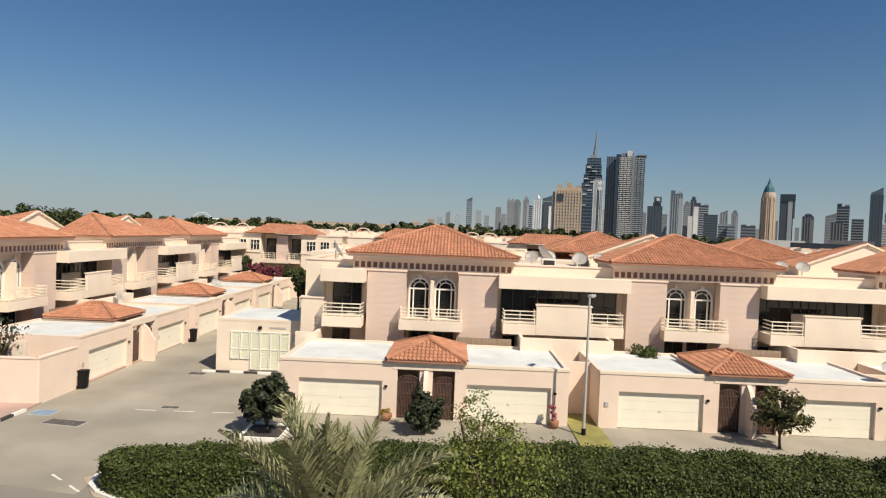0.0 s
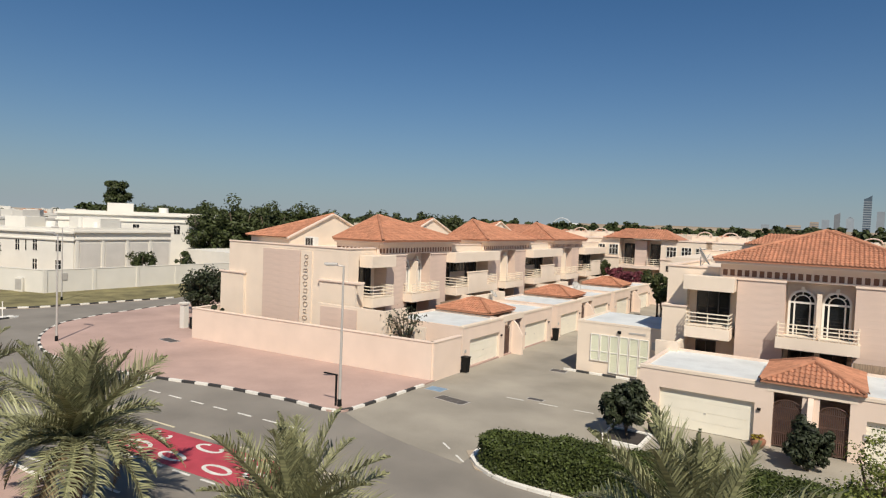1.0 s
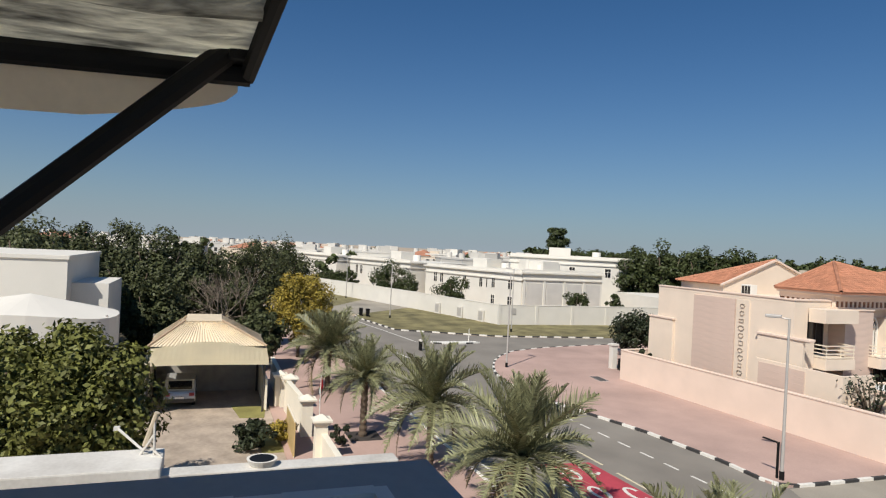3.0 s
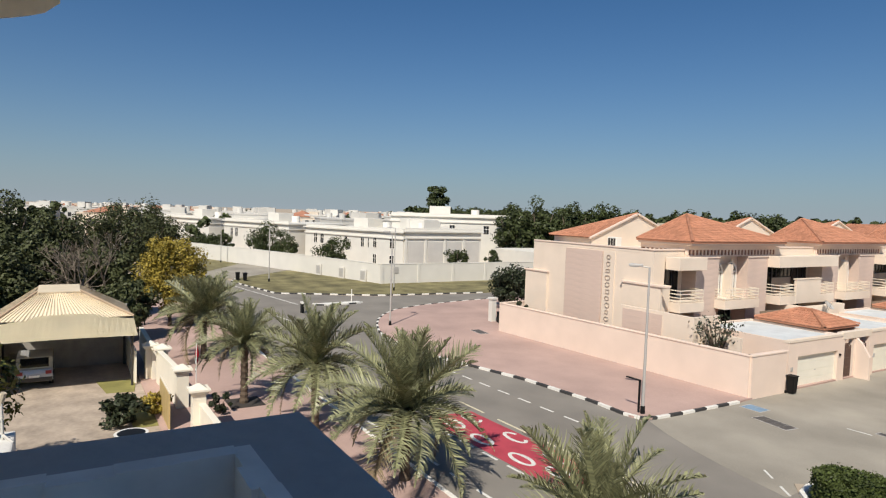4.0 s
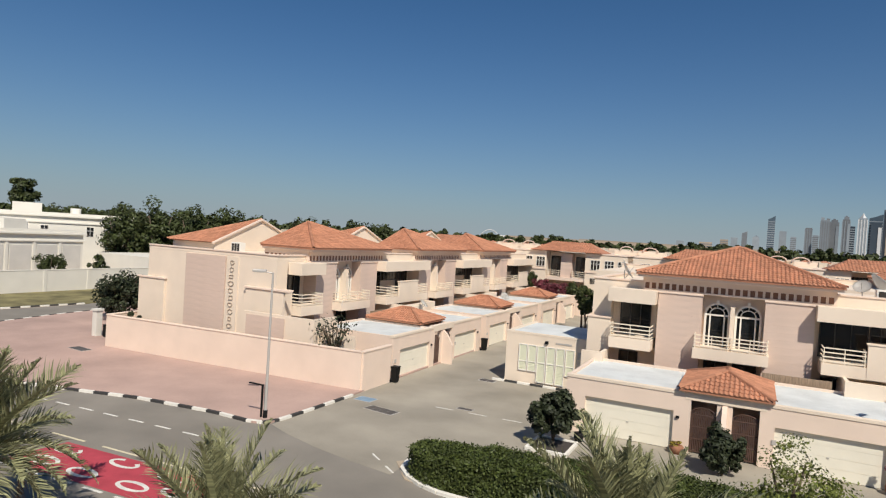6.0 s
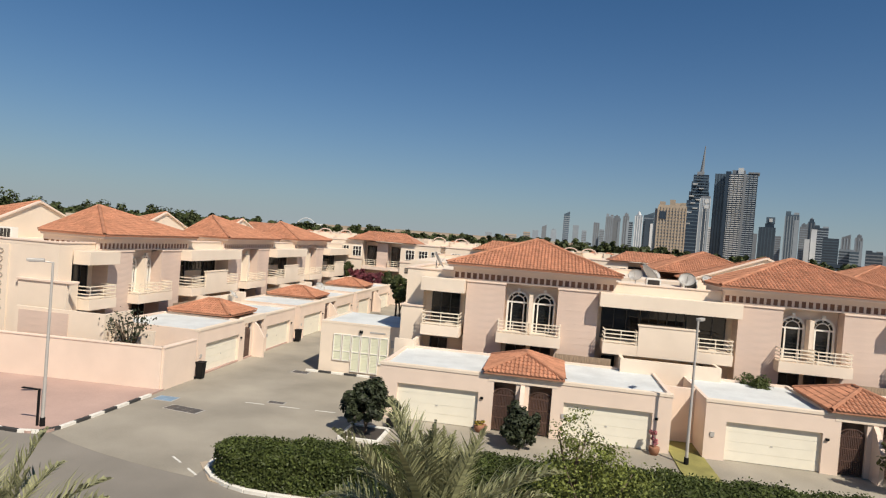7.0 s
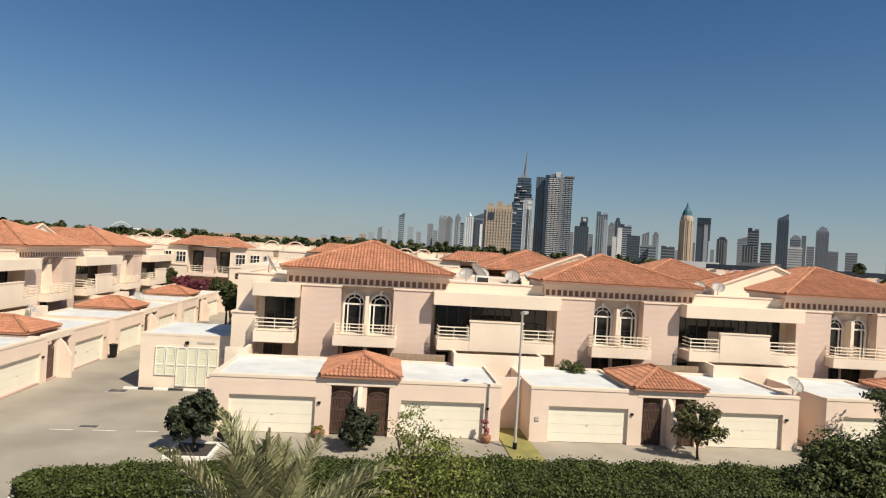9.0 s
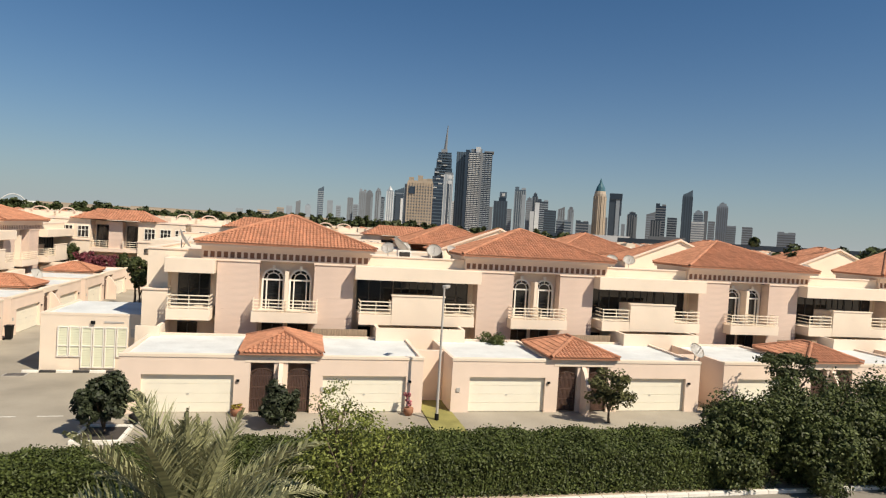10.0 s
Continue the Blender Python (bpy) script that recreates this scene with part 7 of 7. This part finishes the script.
# long dark roofs and far low blocks
for az0, az1, e, d, mt in ((27.6, 46, 0.22, 420, TD), (20.9, 23.6, 0.32, 430, TD), (30.0, 33.0, 0.5, 520, TG), (24.5, 28.5, 0.35, 640, TW), (-20.5, -5, 0.35, 900, TBE), (-14, 2, 0.42, 1100, TBE)):
    tower(az0, az1, e, d, mt, "long low distant building on the horizon", depth=0.15, group="distant low blocks")
wh = thing("observation_wheel", Matrix.Translation((1500 * math.sin(radians(-22)), 1500 * math.cos(radians(-22)), -6)) @ Matrix.Rotation(radians(22), 4, "Z"), "thin white arch on the horizon", "arch")
bm = bmesh.new()
pts = [(27 * math.cos(math.pi * i / 24), 0, 37 * math.sin(math.pi * i / 24)) for i in range(25)]
tube(bm, pts, [1.0] * 25, 6)
part("arch", bm, TW, wh)
tower(-21.65, -19.8, 0.33, 1300, TW, "white low hall on the horizon", depth=0.3, group="distant low blocks")

kerb("kerb", KERB_A, "black and white painted kerb round the paved corner")
kerb("kerb", [(-71.8, 49.5), (-73.3, 35.0), (-75.6, 30.4), (-79.1, 23.2), (-93.0, 20.9), (-97.0, 22.5)], "black and white kerb of the far verge")
kerb("kerb", [(-69.2, 24.6), (-68.0, 24.6), (-67.7, 27.5), (-68.2, 30.2), (-69.3, 30.2)], "black and white kerb of the traffic island")
kerb("kerb", [(-18.3, 46.0), (-17.9, 46.0), (-11.2, 46.1)], "painted kerb before the substation")
hk = thing("hedge_kerb", Matrix(), "pale painted kerb along the hedge foot", "kerb", kind="structure")
KL = kerb_mesh(KERBW, 1.0)
for a, b in zip(*(lambda q: (q, q[1:]))(resample([(-14.5, 27.6), (-14.95, 26.6), (-14.6, 25.6), (-13.6, 24.75), (-12.0, 24.25), (30.0, 24.55)], 1.0))):
    d = b - a
    share("kerb_stone", KL, hk, Matrix.Translation((a + b) / 2) @ Matrix.Rotation(math.atan2(d.y, d.x), 4, "Z"))
nk = thing("pavement_kerb", Matrix(), "pale kerb of the near pavement", "kerb", kind="structure")
for a, b in zip(*(lambda q: (q, q[1:]))(resample([(-75, 12.7), (-24, 13.1), (-6, 13.1)], 1.0))):
    d = b - a
    share("kerb_stone", KL, nk, Matrix.Translation((a + b) / 2) @ Matrix.Rotation(math.atan2(d.y, d.x), 4, "Z"))
sheet("hedge_bed", [(-15.4, 26.5), (-14.0, 24.8), (-12.0, 24.35), (60, 24.7), (60, 28.3), (-14.2, 27.8)], 0.03, SAND, "sandy bed under the hedge", 0.3)
